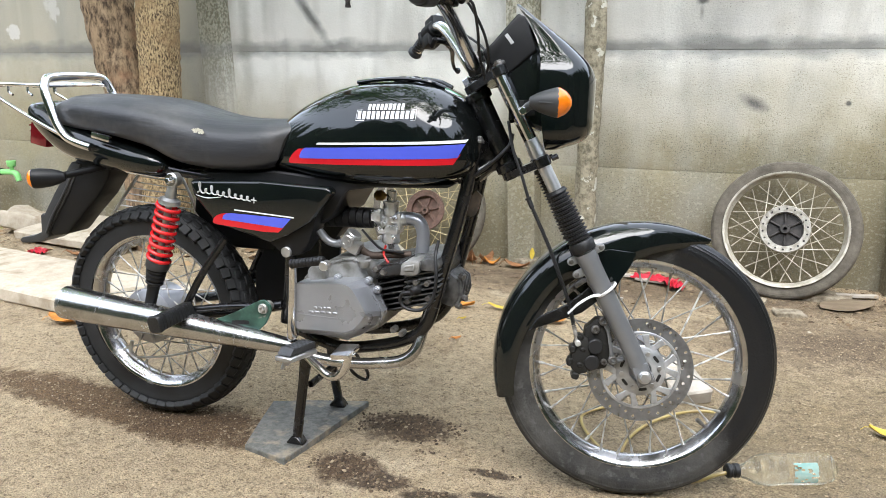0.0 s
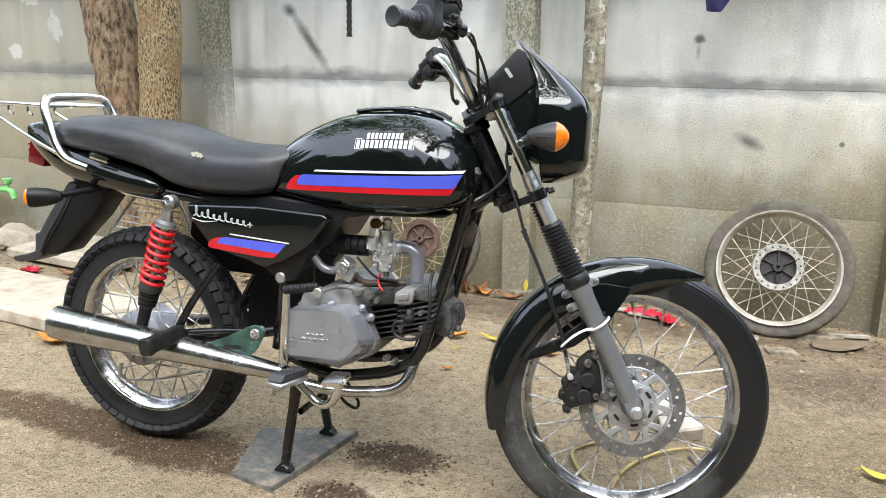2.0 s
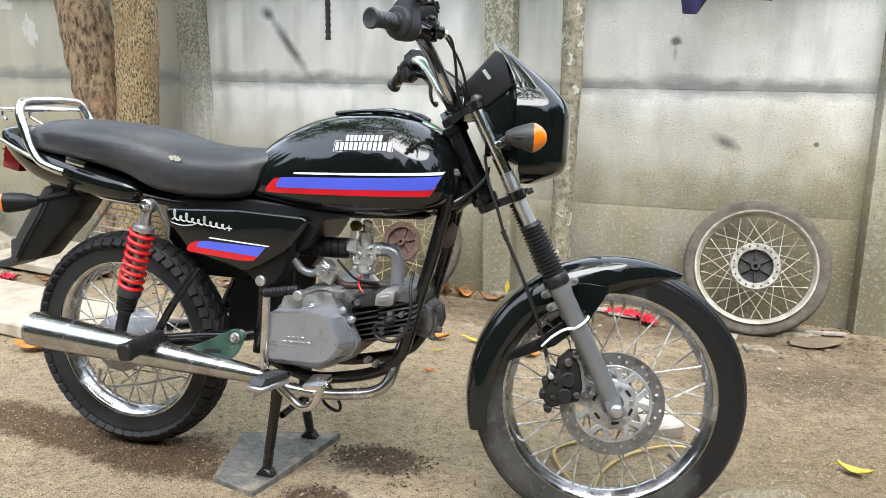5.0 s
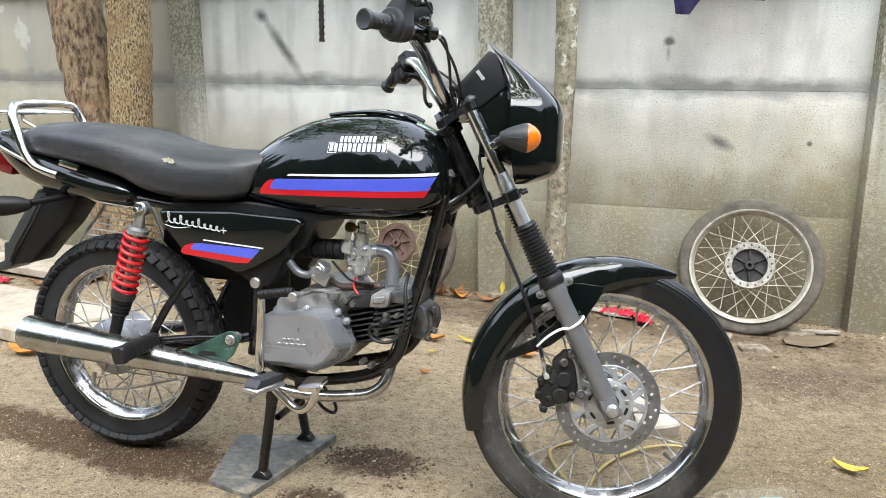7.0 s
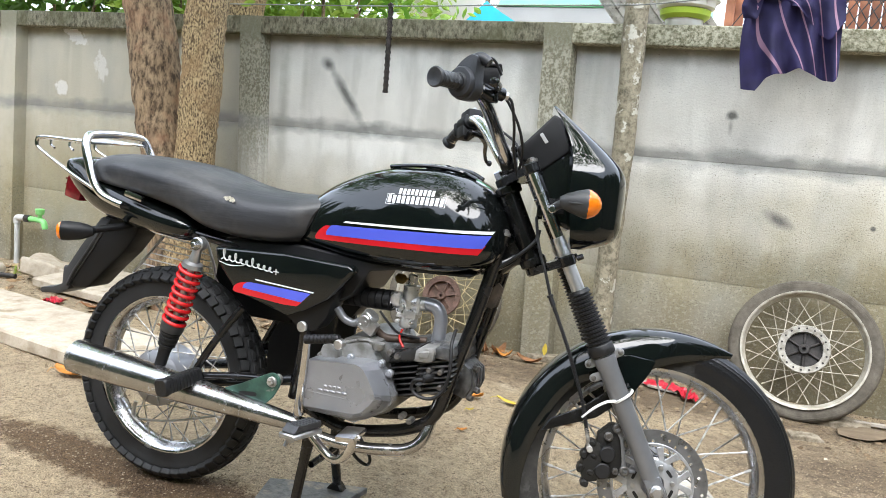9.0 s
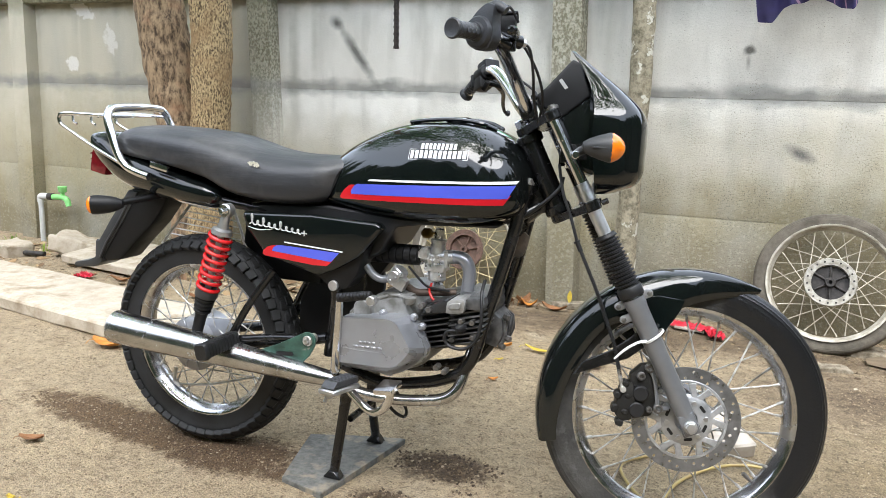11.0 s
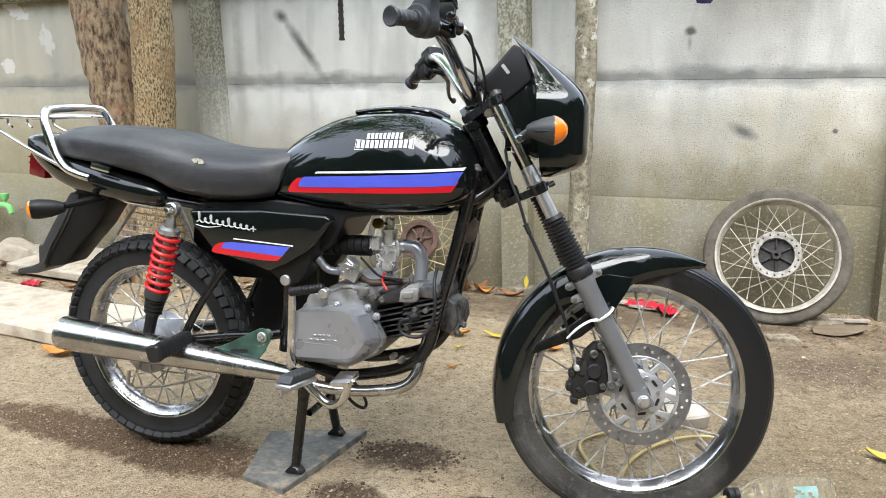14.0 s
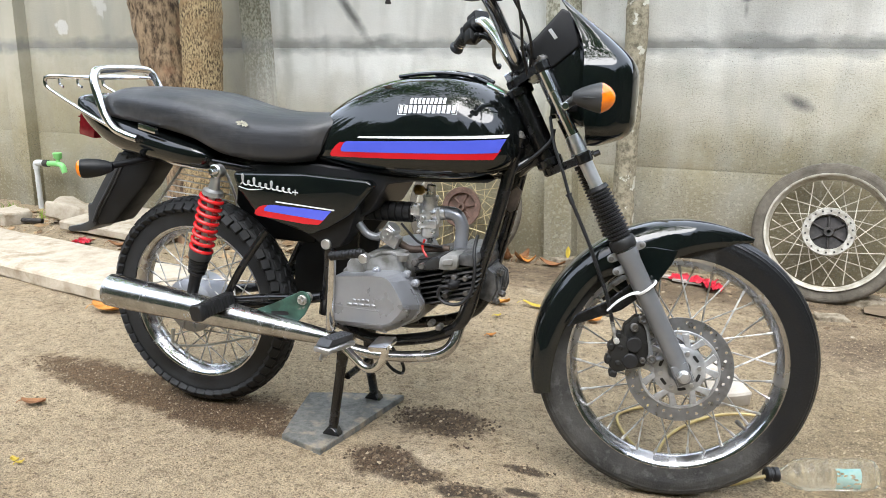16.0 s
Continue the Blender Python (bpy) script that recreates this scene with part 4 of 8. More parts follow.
# tail cowl
CX = [-0.312, -0.30, -0.255, -0.19, -0.10, -0.03, 0.05, 0.10, 0.125]
CT = [0.838, 0.846, 0.842, 0.806, 0.782, 0.764, 0.745, 0.732, 0.714]
CB = [0.815, 0.785, 0.733, 0.699, 0.679, 0.670, 0.663, 0.664, 0.680]
CW = [0.075, 0.088, 0.100, 0.110, 0.119, 0.124, 0.125, 0.119, 0.10]
bm = B()
rings = []
for i in range(33):
    x = CX[0] + (CX[-1] - CX[0]) * i / 32
    zt, zb, w = interp(x, CX, CT), interp(x, CX, CB), interp(x, CX, CW)
    zm = (zt + zb) / 2
    rings.append([Vector((x, w * math.copysign(abs(math.cos(a)) ** 0.55, math.cos(a)) * (1 if math.sin(a) > 0 else 1 + 0.25 * math.sin(a)), zm + (zt - zb) / 2 * math.copysign(abs(math.sin(a)) ** 0.55, math.sin(a)))) for a in (2 * math.pi * k / 28 for k in range(28))])
bridge(bm, rings)
part("tail_cowl", bm, M_PAINT, bike, "glossy black tail cowl", angle=60)

# side covers
COVER = [(0.214, 0.674), (0.40, 0.682), (0.572, 0.676), (0.585, 0.664), (0.523, 0.592), (0.47, 0.560), (0.42, 0.540), (0.279, 0.576), (0.222, 0.64)]
for sgn in (-1, 1):
    bm = slab(B(), COVER, sgn * 0.105, sgn * 0.138, 0.010, 3)
    cover = part("side_cover", bm, M_PAINT, bike, "glossy black side cover with striped decal")
    bm = slab(B(), [(0.30, 0.60), (0.55, 0.64), (0.515, 0.545), (0.49, 0.512), (0.45, 0.505), (0.42, 0.53), (0.30, 0.575)], sgn * 0.06, sgn * 0.122, 0.008, 2)
    part("battery_box", bm, M_PLASTIC, bike)

# muffler and exhaust pipe
bm = lathe(B(), [(0.028, 0.004), (0.039, 0.0), (0.0425, 0.003), (0.0425, 0.018), (0.042, 0.05), (0.0400, 0.16), (0.0345, 0.32), (0.029, 0.45), (0.022, 0.58), (0.018, 0.635), (0.018, 0.675), (0, 0.675)],
          along((-0.158, -0.174, 0.3497), (0.52, -0.15, 0.295)), 40)
part("muffler", bm, M_MUFFLER, bike, "chrome muffler")
bm = tube(B(), [(0.47, -0.15, 0.297), (0.53, -0.135, 0.272), (0.614, -0.11, 0.259), (0.686, -0.10, 0.265), (0.732, -0.095, 0.276), (0.760, -0.085, 0.300), (0.772, -0.065, 0.345), (0.785, -0.045, 0.40), (0.80, -0.03, 0.44)], 0.0135, 16, 8)
part("exhaust_pipe", bm, M_MUFFLER, bike)

# engine
bm = slab(B(), [(0.47, 0.33), (0.485, 0.455), (0.515, 0.476), (0.55, 0.500), (0.60, 0.511), (0.640, 0.503), (0.655, 0.475), (0.665, 0.43), (0.69, 0.39), (0.68, 0.35), (0.60, 0.315)], -0.105, 0.12, 0.012, 2)
engine = part("crankcase", bm, M_ALUDIRTY, bike, "stained grey crankcase")
OUTER = [(0.477, 0.328), (0.475, 0.340), (0.476, 0.436), (0.482, 0.446), (0.495, 0.451), (0.565, 0.461), (0.622, 0.468), (0.645, 0.467), (0.656, 0.461), (0.666, 0.453), (0.683, 0.424), (0.697, 0.397), (0.695, 0.385), (0.679, 0.361), (0.637, 0.333), (0.599, 0.318), (0.575, 0.322), (0.490, 0.323)]
FACE = [(0.500, 0.357), (0.498, 0.365), (0.498, 0.445), (0.501, 0.457), (0.510, 0.4615), (0.570, 0.467), (0.609, 0.4705), (0.624, 0.471), (0.636, 0.468), (0.645, 0.462), (0.656, 0.447), (0.675, 0.4155), (0.6775, 0.404), (0.665, 0.3855), (0.646, 0.3665), (0.628, 0.3595), (0.590, 0.357), (0.510, 0.354)]


def blend(a, c, t):
    return [(p[0] + (q[0] - p[0]) * t, p[1] + (q[1] - p[1]) * t) for p, q in zip(a, c)]


def cover_mesh(steps):
    bm = B()
    bridge(bm, [[Vector((x, y, z)) for x, z in ol] for ol, y in steps])
    return bm


bm = cover_mesh(((OUTER, -0.098), (OUTER, -0.1195), (blend(OUTER, FACE, 0.10), -0.1225)))
part("cover_flange", bm, M_ALU, engine, angle=24)
bm = cover_mesh(((blend(OUTER, FACE, 0.16), -0.10), (blend(OUTER, FACE, 0.16), -0.1255), (blend(OUTER, FACE, 0.20), -0.1275), (blend(OUTER, FACE, 0.60), -0.1590), (blend(OUTER, FACE, 0.64), -0.1625), (blend(OUTER, FACE, 0.97), -0.1775), (blend(OUTER, FACE, 1.04), -0.179)))
part("clutch_cover", bm, M_ALU, engine, "grey clutch cover", angle=13)
for x, z in ((0.486, 0.336), (0.583, 0.466), (0.660, 0.466), (0.681, 0.447), (0.684, 0.381), (0.655, 0.357), (0.604, 0.327)):
    bm = lathe(B(), [(0.0090, 0.0), (0.0090, 0.009), (0.0075, 0.0105), (0.0056, 0.0105), (0.0056, 0.014), (0.0045, 0.015), (0.0, 0.015)], along((x, -0.112, z), (x, -0.14, z)), 12)
    part("cover_screw", bm, M_ALU, engine)
LEAN = Matrix.Rotation(radians(-15), 4, 'Y')
bm = slab(B(), [(0.655, 0.395), (0.658, 0.462), (0.735, 0.500), (0.742, 0.392), (0.695, 0.380)], -0.066, 0.066, 0.004, 1)
cyl = part("cylinder", bm, M_FRAME, bike, "black finned cylinder")
for i in range(9):
    f = i / 8
    z = 0.392 + 0.108 * f
    x0, x1 = 0.668 + 0.010 * (1 - f) - 0.006 * f, 0.737
    bm = slab(B(), [(x0, -0.0017), (x1, -0.0017), (x1, 0.0017), (x0, 0.0017)], -0.098 + 0.012 * abs(2 * f - 1), 0.085, 0.0008, 1, Matrix.Translation((0.70, 0, z)) @ LEAN @ Matrix.Translation((-0.70, 0, 0)))
    part("fin", bm, M_FIN, cyl)
bm = slab(B(), [(0.738, 0.402), (0.734, 0.500), (0.752, 0.520), (0.812, 0.522), (0.826, 0.495), (0.812, 0.428), (0.790, 0.404)], -0.080, 0.070, 0.006, 2)
bm2 = slab(B(), [(0.668, 0.468), (0.676, 0.481), (0.700, 0.498), (0.727, 0.511), (0.735, 0.505), (0.733, 0.482), (0.690, 0.474)], -0.103, 0.09, 0.006, 2)
part("cylinder_shoulder", bm2, M_FIN, cyl)
head = part("cylinder_head", bm, M_HEAD, bike, "dark finned cylinder head")
for i in range(8):
    f = i / 7
    z = 0.417 + 0.083 * f
    x1 = 0.792 + 0.034 * math.sin(math.pi * (0.15 + 0.6 * f))
    bm = slab(B(), [(0.739, -0.0019), (x1, -0.0019), (x1 + 0.003, 0.0), (x1, 0.0019), (0.739, 0.0019)], -0.112 + 0.014 * abs(2 * f - 0.9), 0.080, 0.0008, 1, Matrix.Translation((0.78, 0, z)) @ LEAN @ Matrix.Translation((-0.78, 0, 0)))
    part("fin", bm, M_HEAD, head)
bm = B()
slab(bm, [(0.735, 0.484), (0.738, 0.510), (0.748, 0.518), (0.776, 0.523), (0.783, 0.516), (0.780, 0.492), (0.770, 0.486)], -0.118, -0.06, 0.005, 2)
slab(bm, [(0.744, 0.494), (0.747, 0.509), (0.771, 0.514), (0.770, 0.498)], -0.121, -0.117, 0.002, 1)
part("tappet_cover", bm, M_ALUDIRTY, head, "square grey tappet cover")
bm = slab(B(), [(0.778, 0.497), (0.778, 0.520), (0.800, 0.525), (0.819, 0.526), (0.825, 0.510), (0.818, 0.497)], -0.110, 0.07, 0.005, 2)
part("head_top", bm, M_HEAD, head)
bm = lathe(B(), [(0, 0), (0.010, 0), (0.012, 0.004), (0.012, 0.020), (0.008, 0.026), (0.008, 0.034), (0, 0.034)], along((0.776, -0.098, 0.455), (0.764, -0.13, 0.452)), 14)
part("spark_plug_cap", bm, M_RUBBER, head)
for x, z in ((0.772, 0.470), (0.798, 0.470), (0.800, 0.436), (0.752, 0.425)):
    bm = B()
    rod(bm, (x, -0.092, z), (x, -0.118, z), 0.0068, 6)
    part("head_nut", bm, M_BOLTDARK, head)

# frame tubes
bm = B()
for y in (-0.055, 0.055):
    tube(bm, [(0.8945, y * 0.95, 0.780), (0.880, y, 0.722), (0.864, y * 1.05, 0.655), (0.846, y * 1.15, 0.58), (0.819, y * 1.25, 0.481), (0.797, y * 1.3, 0.395), (0.778, y * 1.3, 0.355), (0.745, y * 1.3, 0.325), (0.673, y * 1.3, 0.298), (0.553, y * 1.3, 0.281), (0.44, y * 1.4, 0.32)], 0.0142, 14, 8)
    tube(bm, [(0.93, 0, 0.74), (0.84, y * 0.9, 0.700), (0.60, y, 0.695), (0.30, y * 1.4, 0.675), (0.05, y * 1.6, 0.70), (-0.18, y * 1.6, 0.74)], 0.0125, 10, 6)
    tube(bm, [(0.42, y * 1.4, 0.33), (0.44, y * 1.5, 0.45), (0.45, y * 1.5, 0.66)], 0.014, 10, 6)
part("frame", bm, M_FRAME, bike, "black tubular frame")

# shock absorbers
for y in (-0.15, 0.15):
    a, c = Vector((0.181, y, 0.677)), Vector((0.078, y, 0.345))
    d = c - a
    ln = d.length
    mm = along(a, c)
    bm = B()
    rod(bm, a + Vector((0, -0.012, 0)), a + Vector((0, 0.012, 0)), 0.017, 20)
    lathe(bm, [(0.009, 0.0), (0.012, 0.03), (0.014, 0.045), (0.024, 0.05), (0.026, 0.06), (0.0, 0.06)], mm, 24)
    shock = part("shock_absorber", bm, M_STEEL, bike, "shock absorber with red coil spring")
    bm = B()
    rod(bm, a + d * 0.15, a + d * 0.62, 0.008, 14)
    part("damper_rod", bm, M_STEEL, shock)
    pts = []
    turns = 8.0
    for i in range(int(turns * 16) + 1):
        th = 2 * math.pi * i / 16
        pts.append(mm @ Vector((0.0262 * math.cos(th), 0.06 + 0.152 * i / (turns * 16), 0.0262 * math.sin(th))))
    part("coil_spring", tube(B(), pts, 0.0049, 10, 1), M_RED, shock, "red coil spring")
    bm = lathe(B(), [(0.0, 0.208), (0.026, 0.21), (0.027, 0.222), (0.022, 0.228), (0.024, 0.24), (0.020, 0.246), (0.023, 0.256), (0.017, 0.262), (0.0145, 0.29), (0.0135, ln - 0.01), (0.0, ln)], mm, 24)
    part("damper_body", bm, M_PLASTIC, shock)

# handlebar
RIGHT_BAR = ((-0.376, -0.02, 0.626), (-0.377, -0.055, 0.632), (-0.392, -0.085, 0.662), (-0.408, -0.125, 0.693), (-0.427, -0.205, 0.724), (-0.446, -0.248, 0.741), (-0.470, -0.285, 0.738), (-0.500, -0.335, 0.731))
LEFT_BAR = ((-0.376, 0.02, 0.626), (-0.381, 0.05, 0.632), (-0.400, 0.075, 0.657), (-0.432, 0.13, 0.706), (-0.467, 0.19, 0.747), (-0.492, 0.235, 0.752), (-0.515, 0.27, 0.738), (-0.540, 0.31, 0.712))
bm = tube(B(), [FRONT @ Vector(q) for q in RIGHT_BAR], 0.0132, 18, 8)
tube(bm, [FRONT @ Vector(q) for q in LEFT_BAR], 0.0132, 18, 8)
handlebar = part("handlebar", bm, M_CHROME, bike, "bright chrome handlebar")
for a, c in ((Vector((-0.466, -0.280, 0.739)), Vector((-0.506, -0.347, 0.731))), (Vector((-0.516, 0.272, 0.737)), Vector((-0.550, 0.325, 0.705)))):
    ln = (c - a).length
    prof = [(0.011, 0)]
    n = 6
    for i in range(n):
        z = 0.004 + i * (ln - 0.016) / n
        prof += [(0.0148, z), (0.0148, z + 0.0072), (0.0138, z + 0.0082), (0.0138, z + 0.0095)]
    prof += [(0.0150, ln - 0.011), (0.0185, ln - 0.004), (0.0185, ln), (0.0160, ln + 0.002), (0.0120, ln + 0.0005), (0, ln)]
    mm = FRONT @ along(a, c)
    bm = lathe(B(), prof, mm, 24)
    for i in range(3):
        box(bm, (0.004, 0.009, 0.009), mm @ Matrix.Translation((-0.0140, 0.024 + i * 0.0125, -0.002)), 0.001, 1)
    part("grip", bm, M_GRIP, handlebar, "ribbed dark rubber grip")

# headlamp cowl
HZ = [0.462, 0.480, 0.505, 0.54, 0.58, 0.615, 0.64, 0.672, 0.71, 0.757]
HF = [-0.195, -0.142, -0.124, -0.121, -0.120, -0.122, -0.135, -0.168, -0.218, -0.282]
HB = [-0.222, -0.228, -0.232, -0.236, -0.240, -0.240, -0.240, -0.246, -0.262, -0.292]
HW = [0.066, 0.100, 0.109, 0.113, 0.115, 0.1145, 0.106, 0.090, 0.072, 0.050]
bm = B()
rings = []
for i in range(37):
    z = HZ[0] + (HZ[-1] - HZ[0]) * i / 36
    xf, xb, w = interp(z, HZ, HF), interp(z, HZ, HB), interp(z, HZ, HW)
    ring = []
    for k in range(25):
        a = radians(-90 + 180 * k / 24)
        ring.append(FRONT @ Vector((xb + (xf - xb) * abs(math.cos(a)) ** 0.42, w * math.copysign(abs(math.sin(a)) ** 0.8, math.sin(a)), z)))
    rings.append(ring)
bridge(bm, rings)
part("headlamp_cowl", bm, M_PAINT, bike, "glossy black headlamp cowl", angle=60)
bm = slab(B(), [(-0.285, 0.515), (-0.215, 0.495), (-0.20, 0.62), (-0.25, 0.68), (-0.33, 0.63)], -0.072, 0.072, 0.012, 2, FRONT)
part("headlamp_shell", bm, M_PAINT, bike)
bm = B()
slab(bm, [(-0.359, 0.657), (-0.338, 0.676), (-0.288, 0.735), (-0.272, 0.728), (-0.246, 0.661), (-0.302, 0.614), (-0.346, 0.634)], -0.078, 0.078, 0.006, 3, FRONT)
part("instrument_housing", bm, M_PLASTIC, bike, "matt black instrument housing")

# ---- motorcycle, smaller parts ----
# lettering patch as plain raised bars
bm = B()
for z, x0, n, wd, h, gap in ((0.853, 0.664, 9, 0.0066, 0.0125, 0.0030), (0.836, 0.642, 12, 0.0078, 0.0165, 0.0033)):
    for i in range(n):
        xa = x0 + i * (wd + gap)
        bars = [(0.0, 1.0, 0.0, 1.0)]
        for fx0, fx1, fz0, fz1 in bars:
            q = []
            for a, c in ((fx0, fz0), (fx1, fz0), (fx1, fz1), (fx0, fz1)):
                x, zz = xa + a * wd, z - h / 2 + c * h + (xa - 0.7) * 0.03
                q.append(bm.verts.new((x, -(tank_y(x, zz) + 0.0016), zz)))
            bm.faces.new(q)
for fx0, fx1, fz0, fz1 in ((0.638, 0.776, 0.8245, 0.8255), (0.638, 0.776, 0.8462, 0.8470), (0.638, 0.639, 0.8245, 0.847), (0.775, 0.776, 0.8245, 0.847)):
    bm.faces.new([bm.verts.new((x, -(tank_y(x, zz + (x - 0.7) * 0.03) + 0.0012), zz + (x - 0.7) * 0.03)) for x, zz in ((fx0, fz0), (fx1, fz0), (fx1, fz1), (fx0, fz1))])
part("emblem", bm, M_WHITE, tank, "white emblem of plain bars")
bm = lathe(B(), [(0, 0.0), (0.036, 0.0), (0.039, 0.004), (0.036, 0.010), (0.02, 0.014), (0, 0.014)], along((0.715, 0, 0.903), (0.715, 0, 1)), 28)
cap = part("fuel_cap", bm, M_PAINT, tank)
bm = B()
for y in (-0.036, 0.036):
    tube(bm, [(0.60, y * 0.6, 0.902), (0.66, y, 0.909), (0.72, y, 0.911), (0.775, y, 0.905), (0.81, y * 0.7, 0.892)], 0.0045, 8, 5)
part("tank_trim", bm, M_PAINT, tank, "raised black trim round the filler")

# seat tear
bm = B()
rng = random.Random(3)
for i in range(9):
    a = rng.random() * 6.3
    r = rng.random() * 0.010
    c = Vector((0.243 + r * math.cos(a) * 1.3, -0.1285, 0.790 + r * math.sin(a) * 0.7))
    k = 5
    ring = [bm.verts.new(c + Vector((0.0045 * math.cos(j * 2 * math.pi / k + a) * (0.6 + rng.random()), -0.0032 + 0.002 * rng.random(), 0.0035 * math.sin(j * 2 * math.pi / k + a) * (0.5 + rng.random())))) for j in range(k)]
    bm.faces.new(ring)
M_FOAM = mat("bare seat foam", (0.62, 0.60, 0.50), 0.9, 0, (0.4, 0.38, 0.3), 300)
part("tear", bm, M_FOAM, seat, "tear showing pale foam")

# side cover graphics
for nm, ol, mt, y in (("stripe", [(0.272, 0.579), (0.275, 0.588), (0.284, 0.596), (0.298, 0.601), (0.312, 0.603), (0.474, 0.594), (0.456, 0.574), (0.446, 0.566), (0.410, 0.565), (0.280, 0.575)], M_REDDECAL, -0.1386),
                      ("stripe", [(0.299, 0.588), (0.302, 0.596), (0.310, 0.602), (0.322, 0.604), (0.480, 0.600), (0.458, 0.577)], M_BLUE, -0.1391),
                      ("stripe", [(0.333, 0.6135), (0.488, 0.6045), (0.487, 0.6015), (0.333, 0.6105)], M_WHITE, -0.1391)):
    bm = slab(B(), ol, y, y + 0.0008)
    part(nm, bm, mt, bike.children[[c.name for c in bike.children].index("side_cover")])
COVER_R = [c for c in bike.children if c.name == "side_cover"][0]
pts = []
for i in range(121):
    t = i / 120 * 9.0
    tall = 0.0125 if t < 1.2 else 0.0105 if 2.0 < t < 2.9 or 5.0 < t < 5.9 else 0.0052
    a = 2 * math.pi * t
    pts.append((0.236 + 0.0158 * t + 0.0055 * math.sin(a), -0.1392, 0.655 - 0.0017 * t - tall * math.cos(a) + (tall - 0.0052) * 0.8))
bm = tube(B(), pts, 0.0017, 6, 1)
tube(bm, [(0.232, -0.1392, 0.642), (0.262, -0.1392, 0.636), (0.300, -0.1392, 0.640)], [0.0008, 0.0016, 0.0008], 6, 5)
tube(bm, [(0.380, -0.1392, 0.638), (0.394, -0.1392, 0.637)], 0.0016, 6, 1)
tube(bm, [(0.387, -0.1392, 0.644), (0.387, -0.1392, 0.631)], 0.0016, 6, 1)
part("script", bm, M_SILVERDECAL, COVER_R, "silver script emblem of plain strokes")
bm = B()
rod(bm, (0.457, -0.120, 0.518), (0.457, -0.129, 0.518), 0.0125, 20)
part("cover_bolt", bm, M_STEEL, bike)

# kick starter
bm = tube(B(), [(0.480, -0.150, 0.328), (0.494, -0.176, 0.340), (0.500, -0.184, 0.395), (0.506, -0.187, 0.470), (0.509, -0.189, 0.503), (0.516, -0.195, 0.512)], [0.0150, 0.0130, 0.0108, 0.0095, 0.0090, 0.0085], 12, 8, 0.8)
kick = part("kick_lever", bm, M_CHROME, bike, "chrome kick-start lever")
prof = [(0, 0)]
for i in range(9):
    prof += [(0.0105, 0.002 + i * 0.009), (0.0105, 0.008 + i * 0.009), (0.0092, 0.0085 + i * 0.009), (0.0092, 0.0105 + i * 0.009)]
prof += [(0.008, 0.086), (0, 0.086)]
part("kick_rubber", lathe(B(), prof, along((0.508, -0.197, 0.511), (0.595, -0.200, 0.528)), 16), M_RUBBER, kick)
bm = B()
rod(bm, (0.594, -0.19, 0.516), (0.594, -0.21, 0.516), 0.011, 14)
part("kick_joint", bm, M_STEEL, kick)

# passenger footrests and their hangers
for sgn in (-1, 1):
    y = sgn * 0.135
    bm = B()
    tube(bm, [(0.404, y, 0.383), (0.30, y, 0.372), (0.175, y * 1.05, 0.352)], 0.0095, 10, 5)
    tube(bm, [(0.175, y * 1.05, 0.352), (0.225, y, 0.44), (0.287, y * 0.85, 0.535)], 0.0095, 10, 5)
    hanger = part("footrest_hanger", bm, M_FRAME, bike)
    bm = B()
    rod(bm, (0.404, y * 0.9, 0.383), (0.404, y * 1.15, 0.383), 0.0125, 20)
    rod(bm, (0.404, y * 1.15, 0.383), (0.404, y * 1.21, 0.383), 0.0075, 6)
    part("pivot_bolt", bm, M_SPOKE, hanger)
    a, c = Vector((0.195, y * 1.10, 0.360)), Vector((0.184, y * 1.12 + sgn * 0.122, 0.354))
    prof = [(0.012, 0.0)]
    for i in range(10):
        prof += [(0.0175, 0.002 + i * 0.0105), (0.0175, 0.0085 + i * 0.0105), (0.0155, 0.0095 + i * 0.0105), (0.0155, 0.011 + i * 0.0105)]
    prof += [(0.0190, 0.106), (0.0195, 0.113), (0.0165, 0.118)]
    mm = along(a, c) @ Matrix.Rotation(radians(12), 4, 'Y')
    bm = B()
    power = lambda v: math.copysign(abs(v) ** 0.45, v)
    bridge(bm, [[mm @ Vector((r * power(math.cos(q)), t, 1.08 * r * power(math.sin(q)))) for q in (2 * math.pi * k / 24 for k in range(24))] for r, t in prof])
    part("passenger_footrest", bm, M_RUBBER, hanger, "ribbed black rubber footrest")
    # rider's footrest and its rubber
    bm = tube(B(), [(0.50, sgn * 0.12, 0.298), (0.52, sgn * 0.20, 0.306), (0.53, sgn * 0.27, 0.312)], 0.010, 10, 4)
    rest = part("footrest_bar", bm, M_STEEL, bike)
    mm = Matrix.Translation((0.535, sgn * 0.232, 0.332)) @ Matrix.Rotation(radians(sgn * 8), 4, 'Z') @ Matrix.Rotation(radians(sgn * 6), 4, 'X')
    prof = [(-0.046, -0.008), (0.046, -0.008)]
    for k in range(7):
        yk = 0.042 - 0.012 * k
        prof += [(yk + 0.004, 0.004), (yk + 0.003, 0.0065), (yk - 0.003, 0.0065), (yk - 0.004, 0.004)]
    bm = slab(B(), prof, -0.017, 0.017, 0.0, 1, mm @ Matrix.Rotation(radians(90), 4, 'Z'))
    part("footrest_pad", bm, M_GRIP, rest)
    bm = box(B(), (0.044, 0.100, 0.012), mm @ Matrix.Translation((0, 0, -0.0165)), 0.003, 1)
    rod(bm, mm @ Vector((-0.01, sgn * 0.02, -0.015)), mm @ Vector((-0.016, sgn * 0.03, -0.045)), 0.004, 8)
    part("footrest_plate", bm, M_STEEL, rest)
